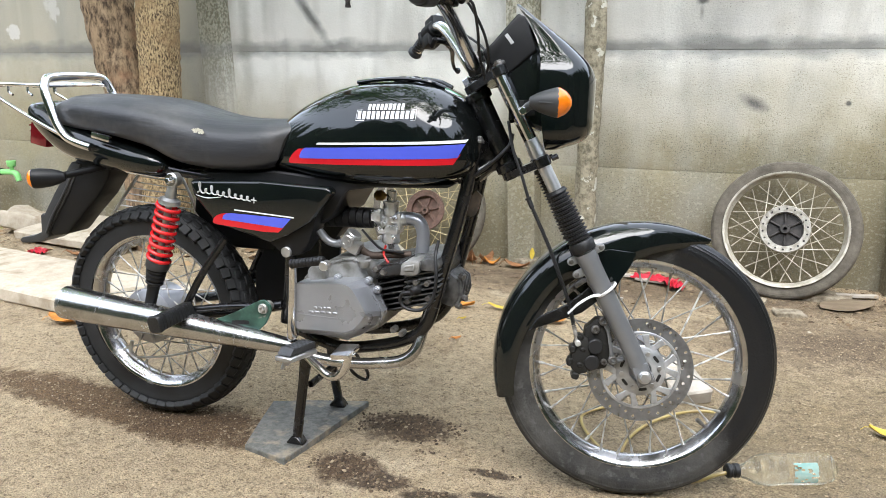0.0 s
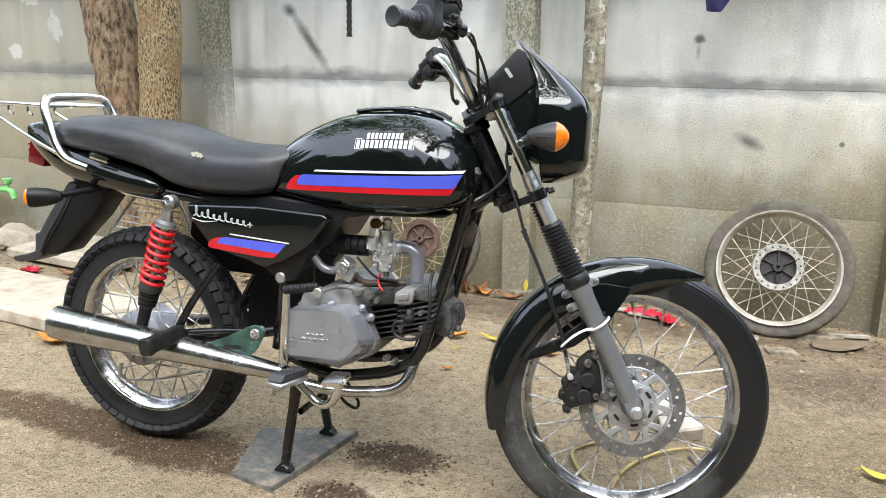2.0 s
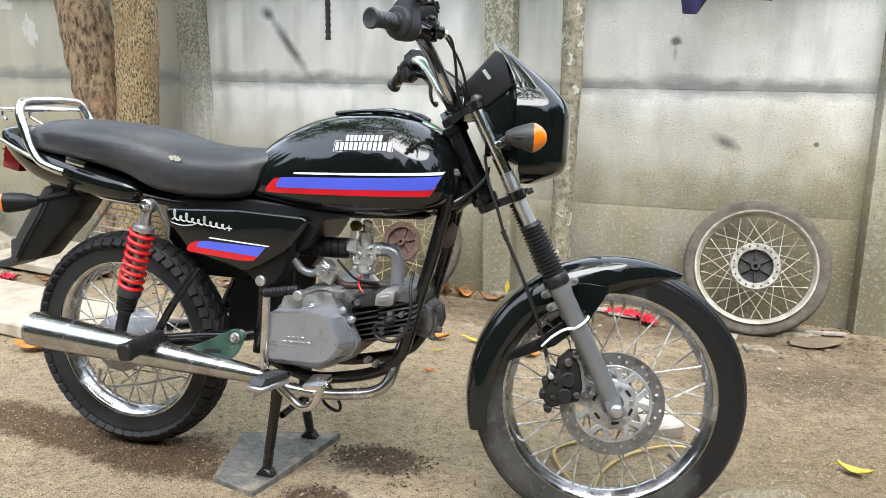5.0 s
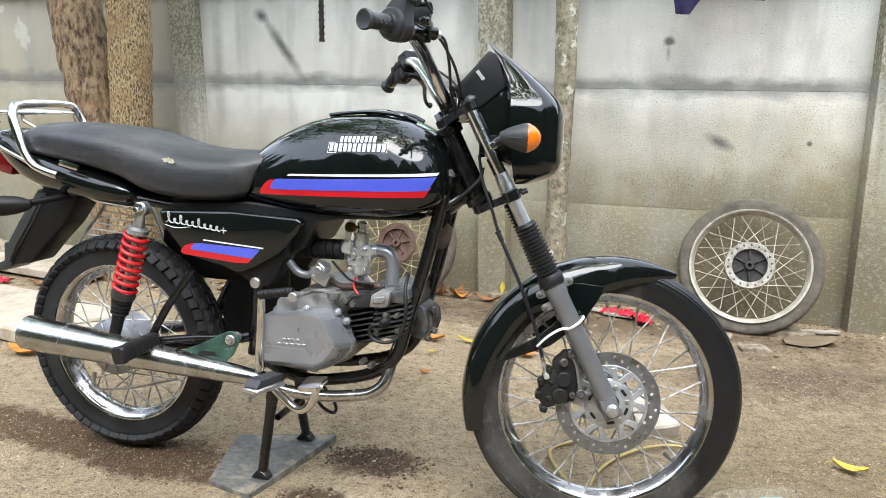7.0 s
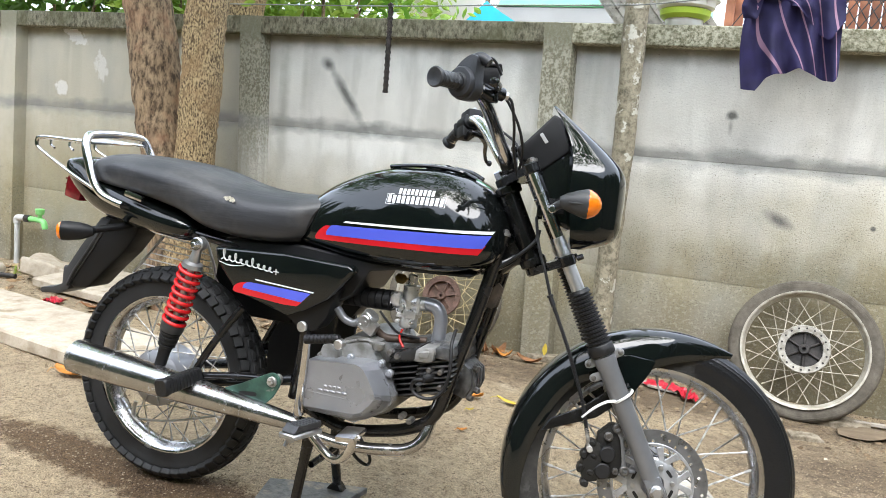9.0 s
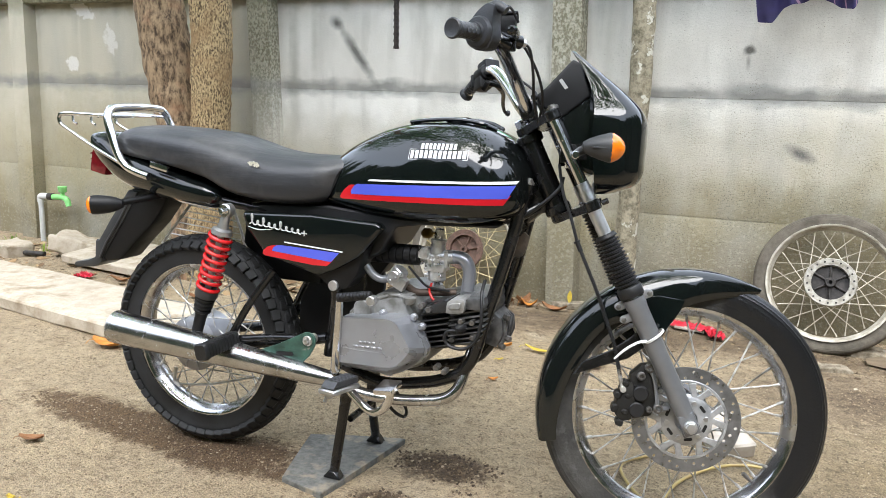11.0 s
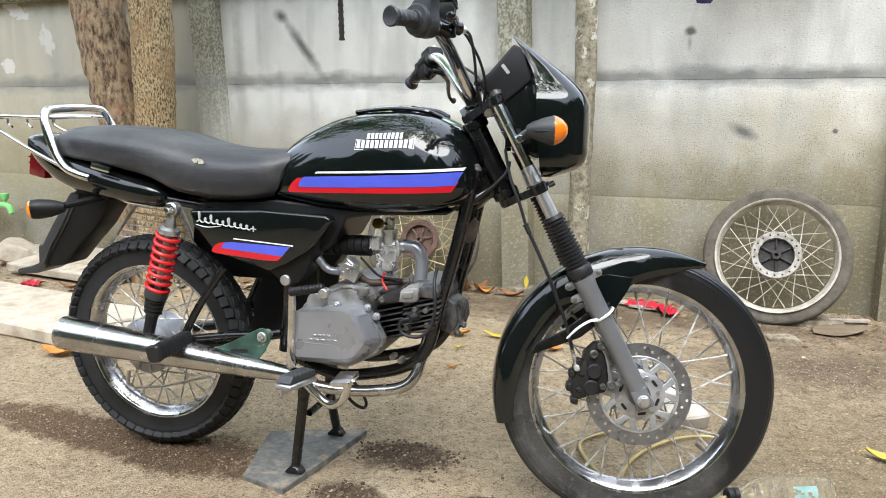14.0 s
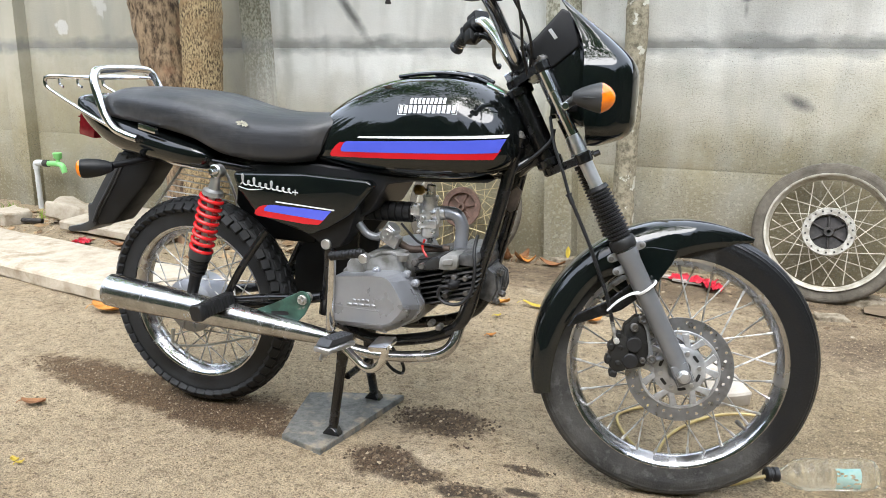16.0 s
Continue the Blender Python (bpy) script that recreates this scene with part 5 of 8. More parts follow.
# brake pedal
bm = tube(B(), [(0.505, -0.15, 0.292), (0.530, -0.170, 0.284), (0.570, -0.188, 0.266), (0.597, -0.196, 0.257), (0.622, -0.199, 0.266), (0.638, -0.200, 0.288), (0.645, -0.201, 0.316)], 0.0098, 12, 8)
pedal = part("brake_pedal", bm, M_CHROME, bike, "chrome rear brake pedal")
mm = Matrix.Translation((0.640, -0.206, 0.325)) @ Matrix.Rotation(radians(-6), 4, 'Y') @ Matrix.Rotation(radians(6), 4, 'X')
part("pedal_pad", box(B(), (0.046, 0.060, 0.013), mm, 0.004, 2), M_CHROME, pedal)
# green bracket over the muffler
ear = [(0.404 + 0.021 * math.cos(a), 0.383 + 0.021 * math.sin(a)) for a in (-0.5, 0.0, 0.5, 1.0, 1.5, 2.0)]
bm = slab(B(), [(0.262, 0.338), (0.318, 0.362), (0.368, 0.388)] + ear[::-1] + [(0.408, 0.346), (0.388, 0.326), (0.378, 0.322), (0.30, 0.330)], -0.150, -0.145, 0.001, 1)
slab(bm, [(0.262, 0.338), (0.378, 0.322), (0.376, 0.312), (0.264, 0.328)], -0.172, -0.1445, 0.001, 1)
brk = part("muffler_bracket", bm, M_GREEN, bike, "worn green painted bracket")
bm = slab(B(), round_outline([(0.315, 0.345), (0.362, 0.350), (0.366, 0.340), (0.318, 0.336)], 4), -0.1512, -0.1502)
part("slot", bm, M_RUBBER, brk)

# centre stand
bm = B()
rod(bm, (0.475, -0.12, 0.268), (0.475, 0.12, 0.268), 0.013, 14)
tube(bm, [(0.466, -0.05, 0.16), (0.466, 0.07, 0.16)], 0.009, 8, 1)
stand = part("centre_stand", bm, M_FRAME, bike, "black centre stand")
for ft in ((0.440, -0.082), (0.444, 0.150)):
    s = -1 if ft[1] < 0 else 1
    bm = tube(B(), [(0.475, s * 0.075, 0.268), (0.462, s * 0.078, 0.18), (ft[0], ft[1], 0.024)], [0.018, 0.0125, 0.0125], 12, 4)
    leg = part("stand_leg", bm, M_FRAME, stand)
    bm = slab(B(), [(ft[0] - 0.026, 0.0115), (ft[0] + 0.024, 0.0115), (ft[0] + 0.020, 0.018), (ft[0] + 0.008, 0.034), (ft[0] - 0.008, 0.034), (ft[0] - 0.022, 0.018)], ft[1] - 0.014, ft[1] + 0.014, 0.003, 1)
    part("stand_foot", bm, M_FRAME, leg)
bm = tube(B(), [(0.49, 0.10, 0.20), (0.495, 0.13, 0.13), (0.53, 0.14, 0.105), (0.545, 0.12, 0.14), (0.51, 0.10, 0.21)], 0.0045, 8, 5)
part("stand_lever", bm, M_FRAME, stand)

# swing arm, rear brake plate, axle
bm = B()
for y in (-0.095, 0.095):
    tube(bm, [(0.42, y * 0.9, 0.375), (0.30, y, 0.352), (0.0, y * 1.1, 0.293), (-0.035, y * 1.1, 0.288)], 0.0135, 12, 4)
part("swing_arm", bm, M_FRAME, bike)
bm = B()
rod(bm, (0, -0.125, 0.293), (0, 0.125, 0.293), 0.009, 12)
tube(bm, [(-0.028, -0.10, 0.235), (-0.03, -0.105, 0.20), (-0.01, -0.105, 0.185)], 0.005, 8, 3)
tube(bm, [(-0.01, -0.105, 0.192), (0.10, -0.12, 0.215), (0.24, -0.13, 0.26)], 0.003, 8, 4)
part("rear_axle", bm, M_STEEL, bike)
bm = B()
for k in range(10):
    a = 2 * math.pi * k / 10
    box(bm, (0.036, 0.004, 0.004), REAR @ Matrix.Rotation(a, 4, 'Y') @ Matrix.Translation((0.05, -0.0735, 0)), 0.001, 1)
lathe(bm, [(0.012, -0.078), (0.02, -0.078), (0.022, -0.072)], REAR, 20)
part("brake_plate", bm, M_ALU, rear_wheel)

# chain case, drawn larger so that its dark sheet hides the far footrest
bm = slab(B(), [(0.24, 0.31), (0.25, 0.42), (0.33, 0.56), (0.48, 0.56), (0.50, 0.50), (0.47, 0.30)], 0.070, 0.084, 0.004, 2)
part("chain_case", bm, M_RUBBER, bike, "black chain case")

# carburettor and intake
bm = B()
rod(bm, (0.678, -0.025, 0.535), (0.678, -0.025, 0.565), 0.021, 20)
rod(bm, (0.678, -0.025, 0.57), (0.680, -0.025, 0.632), 0.017, 20)
rod(bm, (0.640, -0.025, 0.590), (0.722, -0.025, 0.596), 0.0165, 18)
box(bm, (0.05, 0.045, 0.02), Matrix.Translation((0.678, -0.025, 0.570)), 0.004, 2)
box(bm, (0.024, 0.03, 0.026), Matrix.Translation((0.652, -0.04, 0.603)), 0.004, 2)
rod(bm, (0.668, -0.05, 0.583), (0.668, -0.038, 0.583), 0.006, 10)
rod(bm, (0.680, -0.025, 0.632), (0.682, -0.025, 0.66), 0.011, 16)
lathe(bm, [(0.020, 0), (0.0235, 0.0), (0.0235, 0.005), (0.020, 0.005)], along((0.678, -0.025, 0.562), (0.678, -0.025, 1)), 20)
lathe(bm, [(0.010, 0), (0.019, 0.0), (0.019, 0.006), (0.010, 0.006)], along((0.680, -0.025, 0.628), (0.680, -0.025, 1)), 20)
rod(bm, (0.678, -0.025, 0.522), (0.678, -0.025, 0.536), 0.008, 6)
for x, y, z in ((0.660, -0.043, 0.552), (0.696, -0.043, 0.552), (0.690, -0.045, 0.598), (0.662, -0.046, 0.616)):
    rod(bm, (x, y - 0.012, z), (x, y, z), 0.0045, 8)
box(bm, (0.010, 0.012, 0.040), Matrix.Translation((0.704, -0.036, 0.590)), 0.002, 1)
box(bm, (0.008, 0.018, 0.036), Matrix.Translation((0.640, -0.030, 0.592)), 0.002, 1)
carb = part("carburettor", bm, M_CARB, engine, "cast carburettor")
for z, r in ((0.541, 0.0218), (0.557, 0.0218), (0.600, 0.0178), (0.618, 0.0178)):
    part("carb_rib", lathe(B(), [(0.012, 0), (r, 0.0), (r, 0.003), (0.012, 0.003)], along((0.678, -0.025, z), (0.678, -0.025, 1)), 18), M_CARB, carb)
bm = lathe(B(), [(0, 0), (0.006, 0.002), (0.0125, 0.008), (0.0130, 0.022), (0.007, 0.030), (0, 0.032)], along((0.604, 0.05, 0.632), (0.64, 0.05, 0.634)), 16)
part("fuel_filter", bm, M_OCHRE, engine, "ochre fuel filter")
bm = tube(B(), [(0.634, 0.05, 0.634), (0.655, 0.045, 0.637), (0.668, 0.03, 0.628)], 0.003, 8, 5)
part("fuel_hose", bm, M_OCHRE, engine)
bm = tube(B(), [(0.716, -0.025, 0.597), (0.745, -0.025, 0.592), (0.758, -0.025, 0.565), (0.755, -0.025, 0.52), (0.752, -0.02, 0.50)], 0.0155, 14, 6)
part("intake_pipe", bm, M_ALU, engine)
prof = [(0.0, 0.0)]
for i in range(7):
    prof += [(0.0245, i * 0.018), (0.0245, i * 0.018 + 0.013), (0.0215, i * 0.018 + 0.0145), (0.0215, i * 0.018 + 0.0165)]
prof += [(0.022, 0.128), (0.0, 0.128)]
part("intake_hose", lathe(B(), prof, along((0.512, -0.025, 0.588), (0.642, -0.025, 0.592)), 20), M_RUBBER, engine, "ribbed black rubber intake hose")
bm = tube(B(), [(0.525, -0.09, 0.568), (0.545, -0.088, 0.545), (0.568, -0.085, 0.538), (0.585, -0.082, 0.545)], 0.0095, 10, 5)
part("breather_hose", bm, M_FORK, engine, "grey breather hose")
bm = B()
rod(bm, (0.588, -0.08, 0.532), (0.612, -0.08, 0.566), 0.019, 16)
rod(bm, (0.600, -0.102, 0.549), (0.600, -0.06, 0.549), 0.015, 12)
box(bm, (0.03, 0.025, 0.03), Matrix.Translation((0.612, -0.085, 0.535)) @ Matrix.Rotation(0.5, 4, 'Y'), 0.004, 2)
for a in range(3):
    rod(bm, (0.592 + 0.012 * a, -0.104, 0.54 + 0.008 * a), (0.592 + 0.012 * a, -0.098, 0.54 + 0.008 * a), 0.004, 8)
part("air_valve", bm, M_STEEL, engine)
bm = tube(B(), [(0.612, -0.06, 0.525), (0.64, -0.05, 0.508), (0.69, -0.04, 0.512), (0.73, -0.03, 0.512)], 0.009, 10, 5)
part("air_pipe", bm, mat("rusty pipe", (0.10, 0.07, 0.05), 0.6, 0.4, (0.05, 0.035, 0.03), 60), engine)
bm = tube(B(), [(0.676, -0.052, 0.535), (0.672, -0.056, 0.515), (0.685, -0.062, 0.498), (0.700, -0.07, 0.490)], 0.0028, 8, 5)
part("wire", bm, M_REDWIRE, engine, "red wire")
bm = tube(B(), [(0.62, -0.06, 0.57), (0.645, -0.06, 0.545), (0.67, -0.055, 0.525), (0.72, -0.05, 0.52)], 0.003, 8, 5)
part("cable", bm, M_RUBBER, engine)
# engine details
for x, z in ((0.735, 0.345), (0.692, 0.486), (0.674, 0.492), (0.715, 0.352)):
    bm = B()
    rod(bm, (x, -0.09, z), (x, -0.113, z), 0.0075, 6)
    part("engine_bolt", bm, M_BOLTDARK, engine)
bm = tube(B(), [(0.812, -0.075, 0.560), (0.815, -0.105, 0.532), (0.821, -0.118, 0.488), (0.814, -0.122, 0.440), (0.789, -0.125, 0.413), (0.755, -0.127, 0.413), (0.740, -0.127, 0.428), (0.746, -0.130, 0.447), (0.766, -0.130, 0.452)], 0.0040, 8, 6)
part("spark_lead", bm, M_RUBBER, engine)
bm = lathe(B(), [(0, 0), (0.024, 0), (0.024, 0.016), (0.021, 0.020), (0, 0.021)], along((0.530, -0.100, 0.468), (0.530, -0.16, 0.468)), 24)
part("case_boss", bm, M_ALUDIRTY, engine)
bm = lathe(B(), [(0, 0), (0.013, 0), (0.0145, 0.004), (0.0145, 0.014), (0, 0.014)], along((0.648, -0.115, 0.496), (0.648, -0.115, 0.53)), 16)
part("filler_plug", bm, M_ALUDIRTY, engine)
for x, z, ln, turn in ((0.572, 0.499, 0.040, -22), (0.606, 0.5085, 0.030, -6), (0.628, 0.506, 0.022, 12)):
    bm = box(B(), (ln, 0.07, 0.006), Matrix.Translation((x, -0.072, z)) @ Matrix.Rotation(radians(turn), 4, 'Y'), 0.0025, 2)
    part("case_rib", bm, M_ALUDIRTY, engine)
bm = B()
for z, x0, n, wd in ((0.410, 0.556, 4, 0.009), (0.399, 0.545, 5, 0.0125)):
    for i in range(n):
        box(bm, (wd, 0.003, 0.0055), Matrix.Translation((x0 + i * (wd + 0.0022), -0.1790, z + i * 0.0006)), 0.0012, 1)
for x0, x1, z in ((0.512, 0.540, 0.391), (0.540, 0.618, 0.3905)):
    box(bm, (x1 - x0, 0.002, 0.0013), Matrix.Translation(((x0 + x1) / 2, -0.1790, z)))
part("cast_emblem", bm, M_ALU, engine, "raised cast emblem of plain bars")
bm = slab(B(), [(0.800, 0.400), (0.798, 0.485), (0.820, 0.480), (0.842, 0.462), (0.848, 0.425), (0.832, 0.392)], -0.030, 0.055, 0.008, 2)
head_cover = part("head_cover", bm, M_HEAD, engine, "grey finned head cover")
for i in range(7):
    bm = slab(B(), [(0.838 - 0.001 * i, 0.402 + 0.004 * i), (0.848, 0.428), (0.845, 0.456), (0.836, 0.468), (0.851, 0.458), (0.855, 0.426), (0.846, 0.402)], -0.026 + i * 0.012, -0.022 + i * 0.012, 0.0008, 1)
    part("fin", bm, M_HEAD, head_cover)
for x, z in ((0.838, 0.398), (0.852, 0.418), (0.846, 0.468)):
    bm = B()
    rod(bm, (x, -0.02, z), (x + 0.012, -0.026, z - 0.001), 0.0075, 6)
    part("cover_nut", bm, M_BOLTDARK, head_cover)

# rear mudguard flap
bm = slab(B(), [(-0.185, 0.70), (-0.075, 0.69), (-0.088, 0.655), (-0.128, 0.605), (-0.185, 0.552), (-0.228, 0.508), (-0.240, 0.498), (-0.285, 0.490), (-0.300, 0.502), (-0.306, 0.530), (-0.255, 0.612)], -0.066, 0.016, 0.010, 3)
flap = part("rear_mudguard", bm, M_PLASTIC, bike, "matt black rear mudguard")
bm = slab(B(), [(-0.195, 0.695), (-0.165, 0.690), (-0.215, 0.612), (-0.262, 0.548), (-0.288, 0.512), (-0.300, 0.486), (-0.330, 0.470), (-0.392, 0.464), (-0.402, 0.470), (-0.395, 0.479), (-0.350, 0.488), (-0.322, 0.500), (-0.318, 0.548), (-0.306, 0.548), (-0.262, 0.610)], -0.070, 0.020, 0.005, 2)
part("mud_flap", bm, M_GREYPLASTIC, flap)
bm = tube(B(), [(-0.195, -0.070, 0.662), (-0.235, -0.072, 0.600), (-0.275, -0.073, 0.545), (-0.300, -0.073, 0.500)], 0.004, 8, 4)
part("flap_rib", bm, M_GREYPLASTIC, flap)
bm = box(B(), (0.026, 0.086, 0.052), Matrix.Translation((-0.307, -0.025, 0.523)) @ Matrix.Rotation(radians(8), 4, 'Y'), 0.004, 2)
part("flap_block", bm, M_GREYPLASTIC, flap)
# tail lamp
bm = box(B(), (0.055, 0.13, 0.062), Matrix.Translation((-0.299, 0, 0.762)) @ Matrix.Rotation(radians(12), 4, 'Y'), 0.008, 2)
for k in range(4):
    box(bm, (0.003, 0.131, 0.004), Matrix.Translation((-0.3255, 0, 0.740 + k * 0.015)) @ Matrix.Rotation(radians(12), 4, 'Y'), 0.0015, 1)
part("tail_lamp", bm, M_TAIL, bike, "red ribbed tail lamp")


def indicator(tip, way, root, prof, lens):
    """Turn signal: a tapering dark body with an amber lens at its end."""
    tip, way, root = Vector(tip), Vector(way).normalized(), Vector(root)
    mm = along(tip - way * 0.075, tip) @ Matrix.Diagonal((0.85, 1, 1.0, 1))
    bm = lathe(B(), prof, mm, 14)
    box(bm, (0.006, 0.034, 0.004), mm @ Matrix.Translation((0.0225, 0.030, 0.0)) @ Matrix.Rotation(radians(-9), 4, 'Z'), 0.001, 1)
    tube(bm, [root, (root + tip - way * 0.07) / 2, tip - way * 0.060], 0.009, 10, 3)
    body = part("indicator", bm, M_PLASTIC if prof is REAR_BODY else M_GREYPLASTIC, bike, "black turn indicator with amber lens")
    part("lens", lathe(B(), lens, mm, 20), M_ORANGE, body, "amber lens")


FRONT_BODY = [(0, -0.004), (0.009, -0.004), (0.0125, 0.001), (0.0180, 0.012), (0.0240, 0.028), (0.0285, 0.044), (0.0292, 0.047), (0.0292, 0.050), (0, 0.050)]
FRONT_LENS = [(0, 0.049), (0.0288, 0.049), (0.0282, 0.053), (0.0225, 0.064), (0.0150, 0.0715), (0.007, 0.0755), (0, 0.076)]
REAR_BODY = [(0, -0.014), (0.010, -0.013), (0.0165, 0.000), (0.0215, 0.018), (0.0245, 0.045), (0.0242, 0.058), (0.0235, 0.061), (0, 0.061)]
REAR_LENS = [(0, 0.059), (0.0226, 0.059), (0.0215, 0.065), (0.0165, 0.070), (0.008, 0.073), (0, 0.0735)]
for sgn in (-1, 1):
    tip = FRONT @ Vector((-0.182, sgn * 0.195, 0.549))
    indicator(tip, FRONT.to_3x3() @ Vector((1, 0, 0)), FRONT @ Vector((-0.268, sgn * 0.10, 0.54)), FRONT_BODY, FRONT_LENS)
    bm = B()
    rod(bm, FRONT @ Vector((-0.272, sgn * 0.135, 0.534)), FRONT @ Vector((-0.272, sgn * 0.165, 0.534)), 0.0075, 14)
    part("lamp_bolt", bm, M_CHROME, bike)
    indicator((-0.194, sgn * 0.215, 0.668), (-0.86, sgn * 0.5, -0.05), (-0.085, sgn * 0.07, 0.688), REAR_BODY, REAR_LENS)

# rear rail and carrier
near = [(-0.070, -0.129, 0.741), (-0.108, -0.128, 0.750), (-0.145, -0.126, 0.764), (-0.172, -0.122, 0.790), (-0.190, -0.119, 0.825), (-0.210, -0.114, 0.872), (-0.217, -0.103, 0.897), (-0.221, -0.080, 0.908)]
bm = tube(B(), near + [(-0.223, 0, 0.911)] + [(x, -y, z) for x, y, z in near[::-1]], 0.0108, 14, 6)
rail = part("grab_rail", bm, M_CHROME, bike, "chrome grab rail")
bm = B()
for y in (-0.10, 0.10):
    tube(bm, [(-0.13, y * 1.28, 0.757), (-0.26, y * 1.10, 0.803), (-0.372, y, 0.853), (-0.391, y, 0.868), (-0.380, y, 0.888), (-0.30, y, 0.889), (-0.215, y, 0.886)], 0.005, 10, 5)
for x, z in ((-0.392, 0.886), (-0.33, 0.888), (-0.26, 0.886)):
    tube(bm, [(x, -0.10, z), (x, 0.10, z)], 0.0045, 8, 1)
for x in (-0.385, -0.32, -0.26):
    tube(bm, [(x, -0.06, 0.886), (x, -0.06, 0.868), (x + 0.012, -0.06, 0.862)], 0.0035, 8, 3)
part("carrier", bm, M_CHROME, rail, "thin chrome luggage carrier")
bm = box(B(), (0.055, 0.012, 0.016), Matrix.Translation((-0.035, -0.130, 0.768)) @ Matrix.Rotation(radians(12), 4, 'Y'), 0.004, 2)
part("rail_clip", bm, M_CHROME, rail)
# wire guard on the far side of the rear wheel
bm = B()
tube(bm, [(-0.280, 0.15, 0.510), (-0.225, 0.15, 0.574), (-0.165, 0.145, 0.640), (-0.12, 0.13, 0.690)], 0.0042, 8, 4)
tube(bm, [(0.024, 0.15, 0.490), (0.004, 0.15, 0.570), (-0.024, 0.14, 0.650)], 0.0042, 8, 4)
tube(bm, [(-0.280, 0.15, 0.510), (-0.12, 0.15, 0.498), (0.024, 0.15, 0.490)], 0.0042, 8, 4)
guard = part("wire_guard", bm, M_STEEL, bike, "steel wire side guard")
for k in range(7):
    t = k / 6
    part("guard_wire", tube(B(), [(-0.268 + 0.098 * t, 0.15, 0.524 + 0.108 * t), (0.012 - 0.03 * t, 0.15, 0.508 + 0.108 * t)], 0.0022, 6, 1), M_STEEL, guard)

# controls
mm = FRONT @ along((-0.452, -0.258, 0.741), (-0.478, -0.300, 0.737))
bm = lathe(B(), [(0.012, 0.004), (0.026, 0.004), (0.0295, 0.008), (0.0295, 0.030), (0.0265, 0.035), (0.018, 0.036), (0.016, 0.040), (0.012, 0.040)], mm, 28)
slab(bm, round_outline([(0.029, -0.004), (0.024, 0.020), (0.004, 0.040), (-0.016, 0.051), (-0.033, 0.047), (-0.030, 0.018), (-0.031, -0.014), (-0.018, -0.032), (0.012, -0.031)], 4), 0.000, 0.026, 0.005, 2, mm)
sw = part("throttle_housing", bm, M_GRIP, handlebar, "dark plastic throttle housing")
bm = tube(B(), [mm @ Vector(q) for q in ((-0.012, 0.012, 0.044), (-0.030, 0.010, 0.046), (-0.046, 0.006, 0.036))], [0.009, 0.0105, 0.0085], 12, 5)
part("cable_boot", bm, M_GRIP, sw)
bm = B()
slab(bm, [(-0.442, 0.760), (-0.440, 0.788), (-0.402, 0.790), (-0.404, 0.756), (-0.415, 0.748)], -0.215, -0.172, 0.004, 2, FRONT)
slab(bm, [(-0.443, 0.787), (-0.441, 0.793), (-0.400, 0.795), (-0.400, 0.789)], -0.219, -0.168, 0.002, 1, FRONT)
res = part("brake_reservoir", bm, M_PLASTIC, handlebar, "black brake fluid reservoir")
bm = B()
rod(bm, FRONT @ Vector((-0.452, -0.225, 0.748)), FRONT @ Vector((-0.392, -0.185, 0.742)), 0.013, 16)
rod(bm, FRONT @ Vector((-0.440, -0.232, 0.738)), FRONT @ Vector((-0.420, -0.205, 0.732)), 0.017, 16)
box(bm, (0.022, 0.03, 0.022), FRONT @ Matrix.Translation((-0.446, -0.222, 0.762)), 0.004, 2)
rod(bm, FRONT @ Vector((-0.408, -0.205, 0.722)), FRONT @ Vector((-0.408, -0.205, 0.742)), 0.008, 10)
part("lever_perch", bm, M_FRAME, handlebar)
bm = tube(B(), [FRONT @ Vector(q) for q in ((-0.408, -0.205, 0.744), (-0.398, -0.26, 0.741), (-0.396, -0.32, 0.734), (-0.400, -0.352, 0.729))], [0.006, 0.0065, 0.005, 0.005], 10, 5)
rod(bm, FRONT @ Vector((-0.399, -0.345, 0.730)), FRONT @ Vector((-0.402, -0.362, 0.728)), 0.0085, 14, ch=0.004)
part("brake_lever", bm, M_FRAME, handlebar)
bm = B()
rod(bm, FRONT @ Vector((-0.396, -0.187, 0.742)), FRONT @ Vector((-0.384, -0.180, 0.741)), 0.0085, 6)
part("hose_banjo", bm, M_STEEL, handlebar)
# left switch cluster and clutch lever
a, c = Vector((-0.488, 0.228, 0.752)), Vector((-0.514, 0.268, 0.739))
mm = FRONT @ along(a, c)
bm = lathe(B(), [(0.012, 0.0), (0.019, 0.0), (0.021, 0.004), (0.021, 0.040), (0.019, 0.044), (0.012, 0.044)], mm, 18)
box(bm, (0.042, 0.046, 0.050), mm @ Matrix.Translation((0.014, 0.020, 0.010)), 0.006, 2)
box(bm, (0.012, 0.014, 0.018), mm @ Matrix.Translation((0.026, 0.012, 0.020)), 0.003, 1)
box(bm, (0.016, 0.010, 0.012), mm @ Matrix.Translation((0.010, 0.028, 0.034)), 0.002, 1)
box(bm, (0.034, 0.036, 0.030), mm @ Matrix.Translation((-0.004, 0.024, -0.024)), 0.004, 2)
box(bm, (0.020, 0.018, 0.012), mm @ Matrix.Translation((0.018, 0.030, 0.038)), 0.003, 1)
box(bm, (0.010, 0.030, 0.016), mm @ Matrix.Translation((0.036, 0.022, 0.002)), 0.002, 1)
box(bm, (0.024, 0.010, 0.034), mm @ Matrix.Translation((-0.012, 0.046, -0.010)), 0.003, 1)
rod(bm, mm @ Vector((-0.006, -0.008, -0.030)), mm @ Vector((-0.006, 0.018, -0.040)), 0.007, 10)
